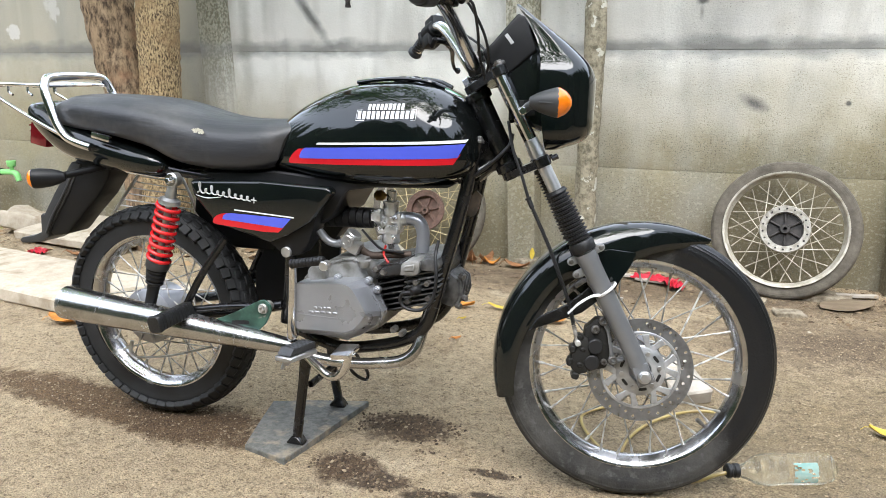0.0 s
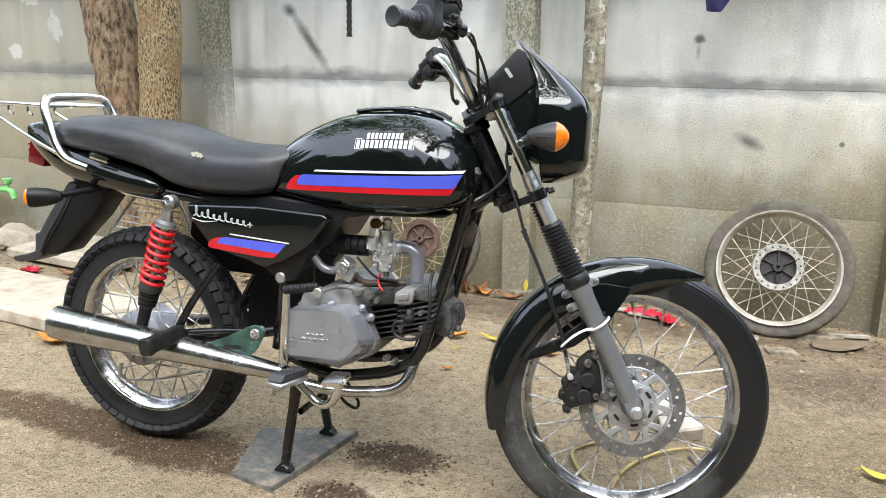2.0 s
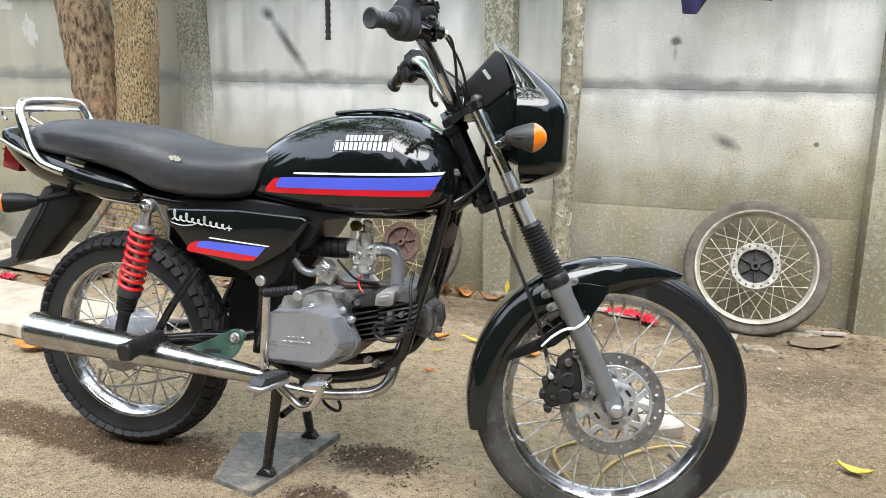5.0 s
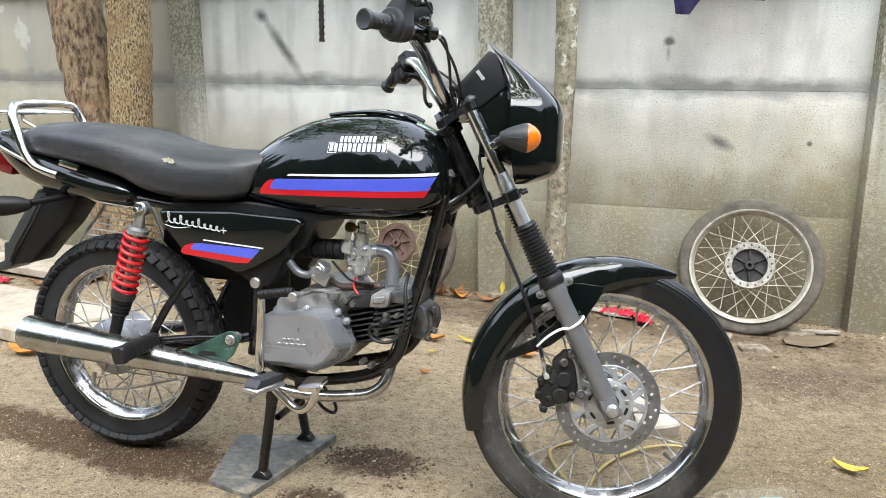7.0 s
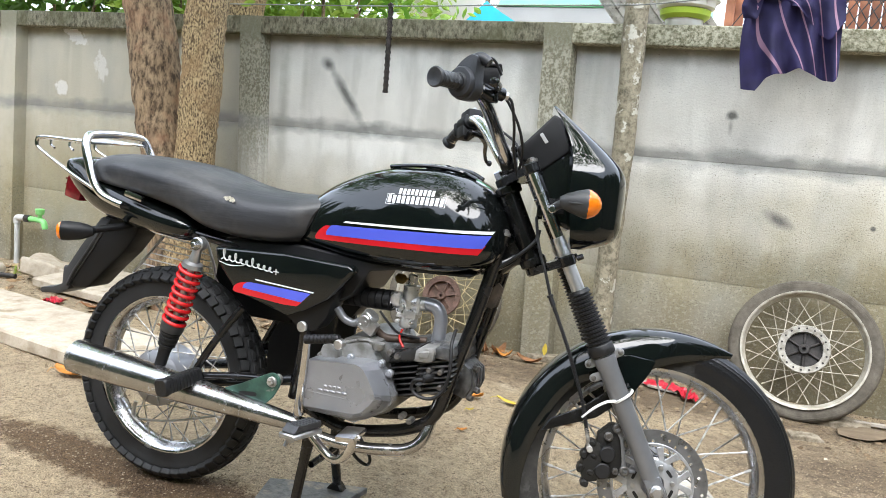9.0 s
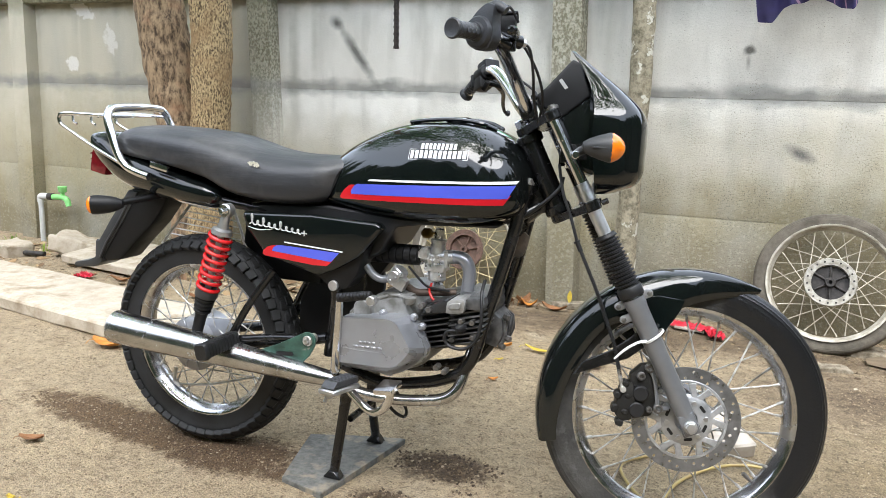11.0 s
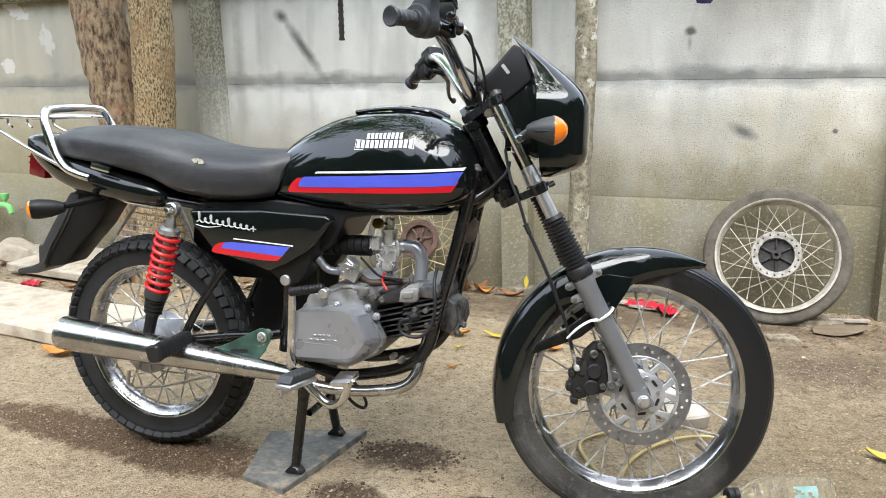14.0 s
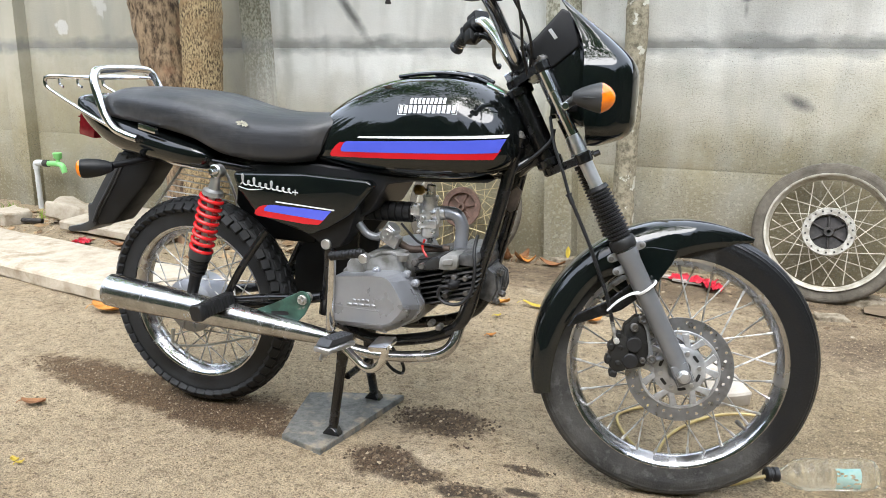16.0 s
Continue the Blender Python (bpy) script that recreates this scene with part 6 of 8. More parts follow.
rod(bm, mm @ Vector((0.020, -0.012, -0.010)), mm @ Vector((0.020, 0.010, -0.012)), 0.008, 10)
sw = part("switch_housing", bm, M_PLASTIC, handlebar, "black switch cluster")
bm = B()
rod(bm, mm @ Vector((0.012, 0.0, 0.034)), mm @ Vector((0.012, 0.010, 0.034)), 0.006, 12)
rod(bm, mm @ Vector((0.028, 0.006, 0.008)), mm @ Vector((0.034, 0.006, 0.008)), 0.006, 12)
part("switch_button", bm, M_STEEL, sw)
bm = tube(B(), [FRONT @ Vector(q) for q in ((-0.492, 0.225, 0.722), (-0.470, 0.22, 0.722), (-0.438, 0.21, 0.708), (-0.418, 0.19, 0.700))], [0.010, 0.009, 0.007, 0.006], 10, 5)
part("lever_perch", bm, M_FRAME, handlebar)
bm = tube(B(), [FRONT @ Vector(q) for q in ((-0.462, 0.235, 0.718), (-0.450, 0.28, 0.706), (-0.452, 0.33, 0.688), (-0.449, 0.355, 0.672), (-0.441, 0.36, 0.665))], [0.006, 0.006, 0.005, 0.0045, 0.0045], 10, 6)
rod(bm, FRONT @ Vector((-0.445, 0.358, 0.667)), FRONT @ Vector((-0.434, 0.362, 0.664)), 0.0078, 14, ch=0.003)
part("clutch_lever", bm, M_FRAME, handlebar)
bm = tube(B(), [FRONT @ Vector(q) for q in ((-0.436, -0.245, 0.782), (-0.424, -0.24, 0.797), (-0.412, -0.235, 0.794), (-0.398, -0.222, 0.772))], 0.0026, 8, 5)
part("throttle_cable", bm, M_RUBBER, handlebar)
for y, x0, x1, o in ((-0.18, -0.386, -0.362, 0.0), (-0.17, -0.392, -0.352, 0.008), (0.15, -0.43, -0.36, 0.0)):
    bm = tube(B(), [FRONT @ Vector(q) for q in ((x0, y, 0.742), (x0 + 0.012, y * 0.95, 0.730), (x1 - 0.004, y * 0.8, 0.690), (x1 + o, y * 0.6, 0.645), (-0.35, y * 0.4, 0.60))], 0.0030, 8, 6)
    part("control_cable", bm, M_RUBBER, handlebar)
for y in (-0.045, 0.045):
    bm = box(B(), (0.036, 0.026, 0.036), FRONT @ Matrix.Translation((-0.375, y, 0.630)) @ Matrix.Rotation(RAKE, 4, 'Y').inverted(), 0.006, 2)
    rod(bm, FRONT @ Vector((-0.362, y - 0.006, 0.65)), FRONT @ Vector((-0.365, y - 0.006, 0.662)), 0.006, 6)
    part("bar_clamp", bm, M_FRAME, handlebar)
bm = slab(B(), [(-0.314, 0.690), (-0.308, 0.694), (-0.294, 0.676), (-0.300, 0.672)], -0.0792, -0.0782, 0, 1, FRONT)
part("sticker", bm, M_SILVERDECAL, bike, "small grey sticker")
for y in (-0.095, 0.095):
    bm = B()
    rod(bm, FRONT @ leg_at(0.704, y, -0.018), FRONT @ leg_at(0.712, y, -0.018), 0.0130, 20)
    rod(bm, FRONT @ leg_at(0.711, y, -0.018), FRONT @ leg_at(0.716, y, -0.018), 0.008, 6)
    part("fork_cap", bm, M_BOLTDARK, bike)
    bm = B()
    rod(bm, FRONT @ leg_at(0.49, y * 0.98, 0.004), FRONT @ leg_at(0.49, y * 0.98, 0.018), 0.006, 8)
    part("clamp_bolt", bm, M_FRAME, bike)
    # lamp bracket on the fork
    bm = slab(B(), [(-0.30, 0.52), (-0.245, 0.53), (-0.25, 0.56), (-0.30, 0.56)], y * 0.9, y * 0.9 + 0.004, 0.001, 1, FRONT)
    part("lamp_bracket", bm, M_FRAME, bike)

# brake hose, caliper, cable tie, mudguard lugs
hose_pts = [(-0.30, -0.03, 0.52), (-0.288, -0.05, 0.46), (-0.269, -0.065, 0.41), (-0.251, -0.07, 0.356), (-0.241, -0.072, 0.335), (-0.205, -0.08, 0.259), (-0.182, -0.082, 0.203), (-0.162, -0.085, 0.152), (-0.143, -0.085, 0.082)]
bm = tube(B(), [FRONT @ Vector(q) for q in hose_pts], 0.0034, 8, 6)
path = smooth_path([FRONT @ Vector(q) for q in hose_pts[4:]], 40)
for i in range(0, len(path) - 1, 2):
    rod(bm, path[i], path[min(i + 1, len(path) - 1)], 0.0047, 8)
rod(bm, FRONT @ Vector((-0.253, -0.070, 0.360)), FRONT @ Vector((-0.243, -0.072, 0.339)), 0.0052, 10)
rod(bm, FRONT @ Vector((-0.2535, -0.070, 0.361)), FRONT @ Vector((-0.2515, -0.070, 0.357)), 0.0072, 10)
hose = part("brake_hose", bm, M_RUBBER, bike, "black brake hose in a coil sleeve")
bm = B()
rod(bm, FRONT @ Vector((-0.148, -0.085, 0.10)), FRONT @ Vector((-0.136, -0.088, 0.055)), 0.0042, 10)
rod(bm, FRONT @ Vector((-0.137, -0.098, 0.06)), FRONT @ Vector((-0.137, -0.078, 0.06)), 0.0065, 8)
part("hose_end", bm, M_SPOKE, hose)
bm = B()
slab(bm, [(-0.122, 0.090), (-0.100, 0.112), (-0.082, 0.114), (-0.064, 0.040), (-0.074, 0.006), (-0.112, -0.004), (-0.128, 0.02), (-0.124, 0.06)], -0.080, -0.050, 0.004, 2, FRONT)
slab(bm, [(-0.150, 0.026), (-0.140, 0.066), (-0.118, 0.076), (-0.108, 0.050), (-0.114, -0.004), (-0.136, -0.010), (-0.150, 0.006)], -0.090, -0.045, 0.005, 2, FRONT)
for x, z, w, h in ((-0.146, 0.046, 0.014, 0.016), (-0.151, 0.018, 0.012, 0.018), (-0.139, -0.012, 0.016, 0.014), (-0.132, 0.072, 0.014, 0.012), (-0.126, 0.046, 0.012, 0.010), (-0.130, 0.012, 0.014, 0.012)):
    box(bm, (w, 0.030, h), FRONT @ Matrix.Translation((x, -0.078, z)) @ Matrix.Rotation(0.3, 4, 'Y'), 0.003, 1)
caliper = part("brake_caliper", bm, M_CALIPER, bike, "grimy black brake caliper")
for x, z in ((-0.100, 0.053), (-0.106, 0.018)):
    bm = B()
    rod(bm, FRONT @ Vector((x, -0.075, z)), FRONT @ Vector((x, -0.092, z)), 0.0165, 22)
    part("piston_cap", bm, M_RUBBER, caliper)
bm = tube(B(), [FRONT @ Vector(q) for q in ((-0.085, -0.084, 0.108), (-0.074, -0.084, 0.085), (-0.066, -0.084, 0.045), (-0.062, -0.084, 0.026), (-0.040, -0.080, 0.026))], [0.006, 0.0042, 0.0042, 0.006, 0.005], 8, 5, 0.7)
part("caliper_bracket", bm, M_FORK, caliper)
for x, z, r in ((-0.085, 0.108, 0.010), (-0.062, 0.024, 0.010), (-0.101, 0.089, 0.009), (-0.080, 0.020, 0.0065)):
    bm = lathe(B(), [(0, 0.0), (r, 0.0), (r, 0.010), (r * 0.8, 0.012), (r * 0.55, 0.012), (r * 0.5, 0.008), (0, 0.008)], FRONT @ along((x, -0.078, z), (x, -0.1, z)), 16)
    part("caliper_bolt", bm, M_BOLTDARK, caliper)
bm = lathe(B(), [(0.0235, -0.003), (0.0255, -0.002), (0.0255, 0.002), (0.0235, 0.003)], FRONT @ along(leg_at(0.196, -0.095), leg_at(1, -0.095)) @ Matrix.Rotation(radians(-14), 4, 'X'), 28)
tube(bm, [FRONT @ Vector(q) for q in ((-0.100, -0.112, 0.168), (-0.118, -0.118, 0.165), (-0.142, -0.122, 0.150), (-0.163, -0.12, 0.128))], [0.004, 0.003, 0.003, 0.0022], 8, 5, 0.6)
part("cable_tie", bm, M_ZIPTIE, bike, "white nylon cable tie round the fork leg")
for y in (-0.09, 0.09):
    for s, o, ln in ((0.278, -0.0430, 0.030), (0.2485, -0.0430, 0.030), (0.2815, 0.0250, 0.022)):
        way = math.copysign(1, o)
        ring = [(o - way * ln, -0.0085), (o, -0.0085), (o + way * 0.0060, -0.006), (o + way * 0.0085, 0.0), (o + way * 0.0060, 0.006), (o, 0.0085), (o - way * ln, 0.0085)]
        outline = [(V * p + U * (s + q)).xz for p, q in (ring if way > 0 else ring[::-1])]
        bm = slab(B(), outline, y - 0.004, y + 0.004, 0.0012, 1, FRONT)
        lug = part("mudguard_lug", bm, M_LUG, bike, "light grey flat lug")
        c = leg_at(s, y, o)
        bm = lathe(B(), [(0, 0.0), (0.0052, 0.0), (0.0052, 0.003), (0.0040, 0.0036), (0, 0.0030)], FRONT @ along(c + Vector((0, math.copysign(0.003, y), 0)), c + Vector((0, math.copysign(0.1, y), 0))), 12)
        part("lug_bolt", bm, M_BOLTDARK, lug)
# steering head gussets and lamp wiring
bm = slab(B(), [(0.80, 0.71), (0.80, 0.80), (0.868, 0.862), (0.885, 0.852), (0.950, 0.725), (0.941, 0.717), (0.918, 0.713), (0.905, 0.703), (0.891, 0.688), (0.868, 0.691)], -0.022, 0.022, 0.006, 2)
part("head_gusset", bm, M_FRAME, bike)
bm = slab(B(), [(0.856, 0.640), (0.880, 0.668), (0.893, 0.656), (0.884, 0.625), (0.878, 0.612), (0.868, 0.606), (0.860, 0.610), (0.852, 0.597)], -0.012, -0.006, 0.001, 1)
part("mount_plate", bm, mat("dusty brown plate", (0.11, 0.085, 0.065), 0.6, 0.2, (0.05, 0.04, 0.033), 60, bump=0.2), bike, "dusty engine mounting plate")
bm = B()
rod(bm, (0.8935, -0.0525, 0.776), (0.8965, -0.0523, 0.788), 0.0120, 16, ch=0.004)
rod(bm, (0.898, -0.050, 0.787), (0.897, -0.062, 0.788), 0.0055, 8)
part("frame_bolt", bm, M_STEEL, bike)
bm = tube(B(), [(0.968, -0.05, 0.80), (0.964, -0.052, 0.778), (0.95, -0.055, 0.76), (0.92, -0.058, 0.732), (0.881, -0.056, 0.703), (0.85, -0.05, 0.69)], 0.0042, 8, 6)
part("wiring_loom", bm, M_RUBBER, bike)
bm = tube(B(), [(0.885, -0.05, 0.79), (0.872, -0.06, 0.75), (0.855, -0.062, 0.70)], 0.004, 8, 4)
part("choke_cable", bm, M_STEEL, bike)

# dark block added to close the gap between tank, seat and side covers
bm = slab(B(), [(0.18, 0.655), (0.20, 0.69), (0.42, 0.70), (0.62, 0.685), (0.84, 0.69), (0.84, 0.682), (0.66, 0.674), (0.60, 0.664), (0.56, 0.60), (0.44, 0.53), (0.30, 0.57)], -0.092, 0.092, 0.008, 1)
part("inner_fairing", bm, M_RUBBER, bike)

# black plate added to hide the far shock's spring from view
bm = slab(B(), [(0.08, 0.56), (0.13, 0.50), (0.20, 0.47), (0.32, 0.47), (0.32, 0.68), (0.10, 0.69)], 0.055, 0.063, 0.002, 1)
part("inner_mudguard", bm, M_PLASTIC, bike)
# collar and gaiter of the shock absorbers
for sh in [c for c in bike.children if c.name.startswith("shock_absorber")]:
    y = -0.15 if sh.name == "shock_absorber" else 0.15
    mm = along((0.181, y, 0.677), (0.078, y, 0.345))
    part("spring_collar", lathe(B(), [(0.012, 0.206), (0.0272, 0.207), (0.0285, 0.212), (0.0285, 0.226), (0.027, 0.230), (0.012, 0.231)], mm, 24), M_GREYPLASTIC, sh)
    prof = [(0.012, 0.231)]
    for k in range(4):
        prof += [(0.0250 - 0.0012 * k, 0.234 + 0.011 * k), (0.0250 - 0.0012 * k, 0.238 + 0.011 * k), (0.0185 - 0.0008 * k, 0.241 + 0.011 * k), (0.0185 - 0.0008 * k, 0.243 + 0.011 * k)]
    part("gaiter", lathe(B(), prof + [(0.012, 0.279)], mm, 24), M_RUBBER, sh)
    bm = B()
    rod(bm, (0.181, y * 1.07, 0.677), (0.181, y * 1.17, 0.677), 0.0075, 6)
    rod(bm, (0.181, y * 1.09, 0.677), (0.181, y * 1.10, 0.677), 0.0145, 16)
    part("shock_bolt", bm, M_CHROME, sh)

# ---- things in the yard ----
def wm(u, off, z=0.0):
    """Pose on the wall's axes: u along it, off in front of it."""
    return WALL @ Matrix.Translation((u, -off, z))


# slate under the stand
M_SLATE = mat("wet dark slate", (0.165, 0.165, 0.152), 0.5, 0, (0.075, 0.076, 0.071), 42, 15, bump=1.0, bscale=60, spread=(0.40, 0.60), spots=(0.30, 0.25, 0.18), spot_scale=18, spot_at=(0.52, 0.68), rough2=0.8)
bm = B()
ol = [(0.318, -0.130), (0.292, -0.03), (0.252, 0.118), (0.36, 0.158), (0.510, 0.205), (0.488, 0.06), (0.476, -0.02), (0.449, -0.166), (0.40, -0.155)]
bot = [bm.verts.new((x, y, -0.006)) for x, y in ol]
top = [bm.verts.new((x, y, 0.011)) for x, y in ol]
bm.faces.new(top)
bm.faces.new(bot[::-1])
for i in range(len(ol)):
    j = (i + 1) % len(ol)
    bm.faces.new((bot[i], bot[j], top[j], top[i]))
bmesh.ops.bevel(bm, geom=[e for e in bm.edges if all(v.co.z > 0 for v in e.verts)], offset=0.003, segments=1, affect='EDGES')
solid("stone_slab", bm, M_SLATE, "flat dark grey slate slab under the motorcycle stand", "stone slab", angle=25)


def rough_slab(name, size, m, material, label, cat, seed=0, amp=0.006, cuts=10):
    """A cast plank with chipped edges and uneven faces."""
    bm = box(B(), size, I4, min(size) * 0.12, 1)
    bmesh.ops.subdivide_edges(bm, edges=bm.edges[:], cuts=cuts // 3, use_grid_fill=True)
    bmesh.ops.triangulate(bm, faces=bm.faces[:])
    for v in bm.verts:
        n = noise.noise_vector(v.co * 9 + Vector((seed, 0, 0)))
        v.co += n * amp
    return solid(name, bm, material, label, cat, m=m, angle=30)


M_PALE = mat("pale worn concrete", (0.52, 0.46, 0.37), 0.85, 0, (0.36, 0.30, 0.225), 12, 12, bump=0.7, bscale=70, spots=(0.27, 0.21, 0.135), spot_scale=8, spot_at=(0.54, 0.68))
rough_slab("concrete_plank", (2.6, 0.43, 0.062), Matrix.Translation((-1.85, 0.955, 0.027)) @ Matrix.Rotation(radians(-10.5), 4, 'Z'), M_PALE, "pale worn concrete plank lying on the earth", "concrete plank", 1, 0.012, 30)
rough_slab("broken_slab", (0.80, 0.42, 0.045), Matrix.Translation((-1.78, 1.66, 0.055)) @ Matrix.Rotation(radians(-9), 4, 'Z') @ Matrix.Rotation(radians(5), 4, 'X'), M_PALE, "pale broken concrete slab at the wall's foot", "concrete slab", 4)
rough_slab("rubble_block", (0.30, 0.26, 0.10), Matrix.Translation((-2.36, 1.80, 0.05)) @ Matrix.Rotation(radians(28), 4, 'Z') @ Matrix.Rotation(radians(14), 4, 'Y'), M_PALE, "pale lump of broken concrete rubble", "rubble", 7, 0.03)
rough_slab("rubble_block", (0.26, 0.16, 0.07), Matrix.Translation((-2.72, 1.62, 0.03)) @ Matrix.Rotation(radians(-20), 4, 'Z'), M_PALE, "low lump of broken concrete rubble", "rubble", 9, 0.03)
M_FOAMWHITE = mat("white foam board", (0.45, 0.41, 0.36), 0.8, 0, (0.31, 0.27, 0.22), 14, bump=0.3, bscale=120, spots=(0.4, 0.3, 0.2), spot_scale=20, spot_at=(0.62, 0.7))
rough_slab("foam_block", (0.115, 0.20, 0.05), Matrix.Translation((1.352, 0.60, 0.028)) @ Matrix.Rotation(radians(24), 4, 'Z') @ Matrix.Rotation(radians(9), 4, 'X'), M_FOAMWHITE, "dirty white foam block on the earth", "foam block", 3, 0.012)
M_GREYSTONE = mat("grey brown stone", (0.30, 0.255, 0.19), 0.95, 0, (0.13, 0.105, 0.07), 30, 10, bump=0.9, bscale=70, spread=(0.40, 0.60))
for (x, y, s, rz, lab) in ((1.93, 1.80, (0.20, 0.12, 0.035), -8, "flat weathered stone by the wall"), (1.75, 1.50, (0.12, 0.06, 0.028), 12, "small flat grey brown stone"), (1.63, 1.66, (0.10, 0.05, 0.02), -20, "small flat grey stone chip")):
    rough_slab("flat_stone", s, Matrix.Translation((x, y, 0.002)) @ Matrix.Rotation(radians(rz), 4, 'Z'), M_GREYSTONE, lab, "stone", x, 0.018, 9)
for (x, y, s, rz) in ((2.05, 1.84, (0.17, 0.022, 0.014), 14), (1.10, 1.86, (0.20, 0.03, 0.012), -4), (1.20, 1.80, (0.13, 0.03, 0.01), -12), (1.05, 1.48, (0.12, 0.012, 0.008), -10)):
    rough_slab("white_stick", s, Matrix.Translation((x, y, 0.010)) @ Matrix.Rotation(radians(rz), 4, 'Z'), M_FOAMWHITE, "pale splinter of wood on the earth", "stick", x, 0.003, 6)
rough_slab("root", (0.55, 0.05, 0.04), WALL @ Matrix.Translation((0.45, -0.07, 0.012)) @ Matrix.Rotation(radians(4), 4, 'Z'), M_GREYSTONE, "old root along the wall's foot", "root", 5, 0.02)

# spare wheels leaning on the wall
M_OLDRIM = mat("dull white rim", (0.50, 0.47, 0.40), 0.5, 0.1, (0.30, 0.27, 0.21), 26, bump=0.2, bscale=120, spots=(0.16, 0.12, 0.08), spot_scale=22, spot_at=(0.60, 0.70))
M_OLDSPOKE = mat("dull old spokes", (0.56, 0.52, 0.43), 0.55, 0.3, (0.40, 0.36, 0.28), 9, spread=(0.42, 0.58))
M_BRASS = mat("yellowed spokes", (0.62, 0.52, 0.30), 0.45, 0.4, (0.48, 0.38, 0.2), 30)
M_RUST = mat("rusty drum", (0.17, 0.10, 0.075), 0.75, 0.2, (0.09, 0.055, 0.04), 30, bump=0.4, bscale=100)
M_OLDHUB = mat("dull hub casting", (0.44, 0.42, 0.37), 0.5, 0.3, (0.24, 0.22, 0.18), 45, bump=0.3, bscale=150, spots=(0.10, 0.08, 0.06), spot_scale=60, spot_at=(0.62, 0.70))
M_DARKHUB = mat("dirty drum face", (0.05, 0.043, 0.04), 0.6, 0.2, (0.022, 0.02, 0.018), 40, bump=0.3, bscale=150)


def spare(m, hub_mat, face_mat, spoke_mat, rim_mat, tyre_mat, label):
    root = wheel(None, "spare_wheel", m, 0.300, 0.242, 0.075, 0.044, tyre_mat, rim_mat, spoke_mat,
                 [(0.073, -0.045), (0.099, -0.047), (0.102, -0.042), (0.100, -0.034), (0.060, -0.02), (0.05, 0.03), (0.06, 0.04), (0, 0.042)], hub_mat, 0.094, 0.036, rim_deep=0.6, lacing=43)
    tagged(root, label, "wheel", "spare wheels at the wall")
    bm = lathe(B(), [(0, -0.024), (0.02, -0.026), (0.073, -0.024), (0.073, -0.046)], m, 40)
    part("hub_face", bm, face_mat, root)
    for sgn in (-1, 1):
        bm = lathe(B(), [(0.238, sgn * 0.020), (0.2395, sgn * 0.034), (0.243, sgn * 0.0375), (0.2495, sgn * 0.0385), (0.2505, sgn * 0.0345), (0.245, sgn * 0.026), (0.238, sgn * 0.020)], m, 64)
        part("rim_lip", bm, rim_mat, root)
    vane = finish(box(B(), (0.052, 0.012, 0.008), I4, 0.002, 1), "vane", face_mat)
    for k in range(6):
        part("vane", vane, None, root, "", m @ Matrix.Rotation(k * math.pi / 3 + 0.3, 4, 'Y') @ Matrix.Translation((0.045, -0.030, 0)))
    for k in range(18):
        a = 2 * math.pi * k / 18
        bm = B()
        rod(bm, m @ Vector((0.088 * math.cos(a), -0.044, 0.088 * math.sin(a))), m @ Vector((0.088 * math.cos(a), -0.0495, 0.088 * math.sin(a))), 0.0042, 8)
        part("rivet", bm, face_mat, root)
    bm = lathe(B(), [(0.008, -0.034), (0.008, -0.052), (0.019, -0.052), (0.021, -0.04), (0.021, -0.024)], m, 20)
    part("hub_bearing", bm, face_mat, root)
    return root


spare(WALL @ Matrix.Translation((1.378, -0.165, 0.272)) @ Matrix.Rotation(radians(-18), 4, 'X') @ Matrix.Rotation(radians(-3), 4, 'Z') @ Matrix.Rotation(0.2, 4, 'Y'), M_OLDHUB, M_DARKHUB, M_OLDSPOKE, M_OLDRIM, M_TYREOLD, "old spoked wheel with dusty grey tyre leaning on the wall")
spare(WALL @ Matrix.Translation((-0.268, -0.155, 0.245)) @ Matrix.Rotation(radians(-15), 4, 'X') @ Matrix.Rotation(0.5, 4, 'Y'), M_RUST, M_RUST, M_BRASS, M_OLDRIM, M_TYREOLD, "old spoked wheel with a rusty hub leaning on the wall")

# tap on a pipe
M_PVC = mat("grey white pipe", (0.62, 0.63, 0.62), 0.4, 0, (0.5, 0.5, 0.49), 15)
M_TAPGREEN = mat("pale green plastic", (0.28, 0.72, 0.25), 0.35, 0, (0.24, 0.64, 0.21), 20)
tap = thing("water_tap", "pale green plastic tap on a grey standpipe", "tap", wm(-3.30, 0.12))
part("standpipe", tube(B(), [wm(-3.295, 0.12, -0.15) @ Vector((0, 0, 0)), wm(-3.30, 0.12, 0.28) @ Vector((0, 0, 0))], 0.0165, 14, 1), M_PVC, tap)
part("elbow", tube(B(), [wm(-3.30, 0.12, 0.255).translation, wm(-3.30, 0.12, 0.29).translation, wm(-3.265, 0.12, 0.297).translation, wm(-3.20, 0.12, 0.297).translation], 0.021, 14, 5), M_PVC, tap)
part("nipple", tube(B(), [wm(-3.225, 0.12, 0.297).translation, wm(-3.185, 0.12, 0.297).translation], 0.0235, 14, 1), M_DARKHUB, tap)
part("tap_body", tube(B(), [wm(-3.19, 0.12, 0.297).translation, wm(-3.10, 0.12, 0.297).translation, wm(-3.065, 0.12, 0.285).translation, wm(-3.05, 0.12, 0.245).translation], [0.019, 0.017, 0.02, 0.017], 14, 6), M_TAPGREEN, tap)
bm = B()
rod(bm, wm(-3.10, 0.12, 0.30).translation, wm(-3.10, 0.12, 0.335).translation, 0.013, 14)
rod(bm, wm(-3.10, 0.12, 0.333).translation, wm(-3.10, 0.12, 0.372).translation, 0.026, 10, 0.03)
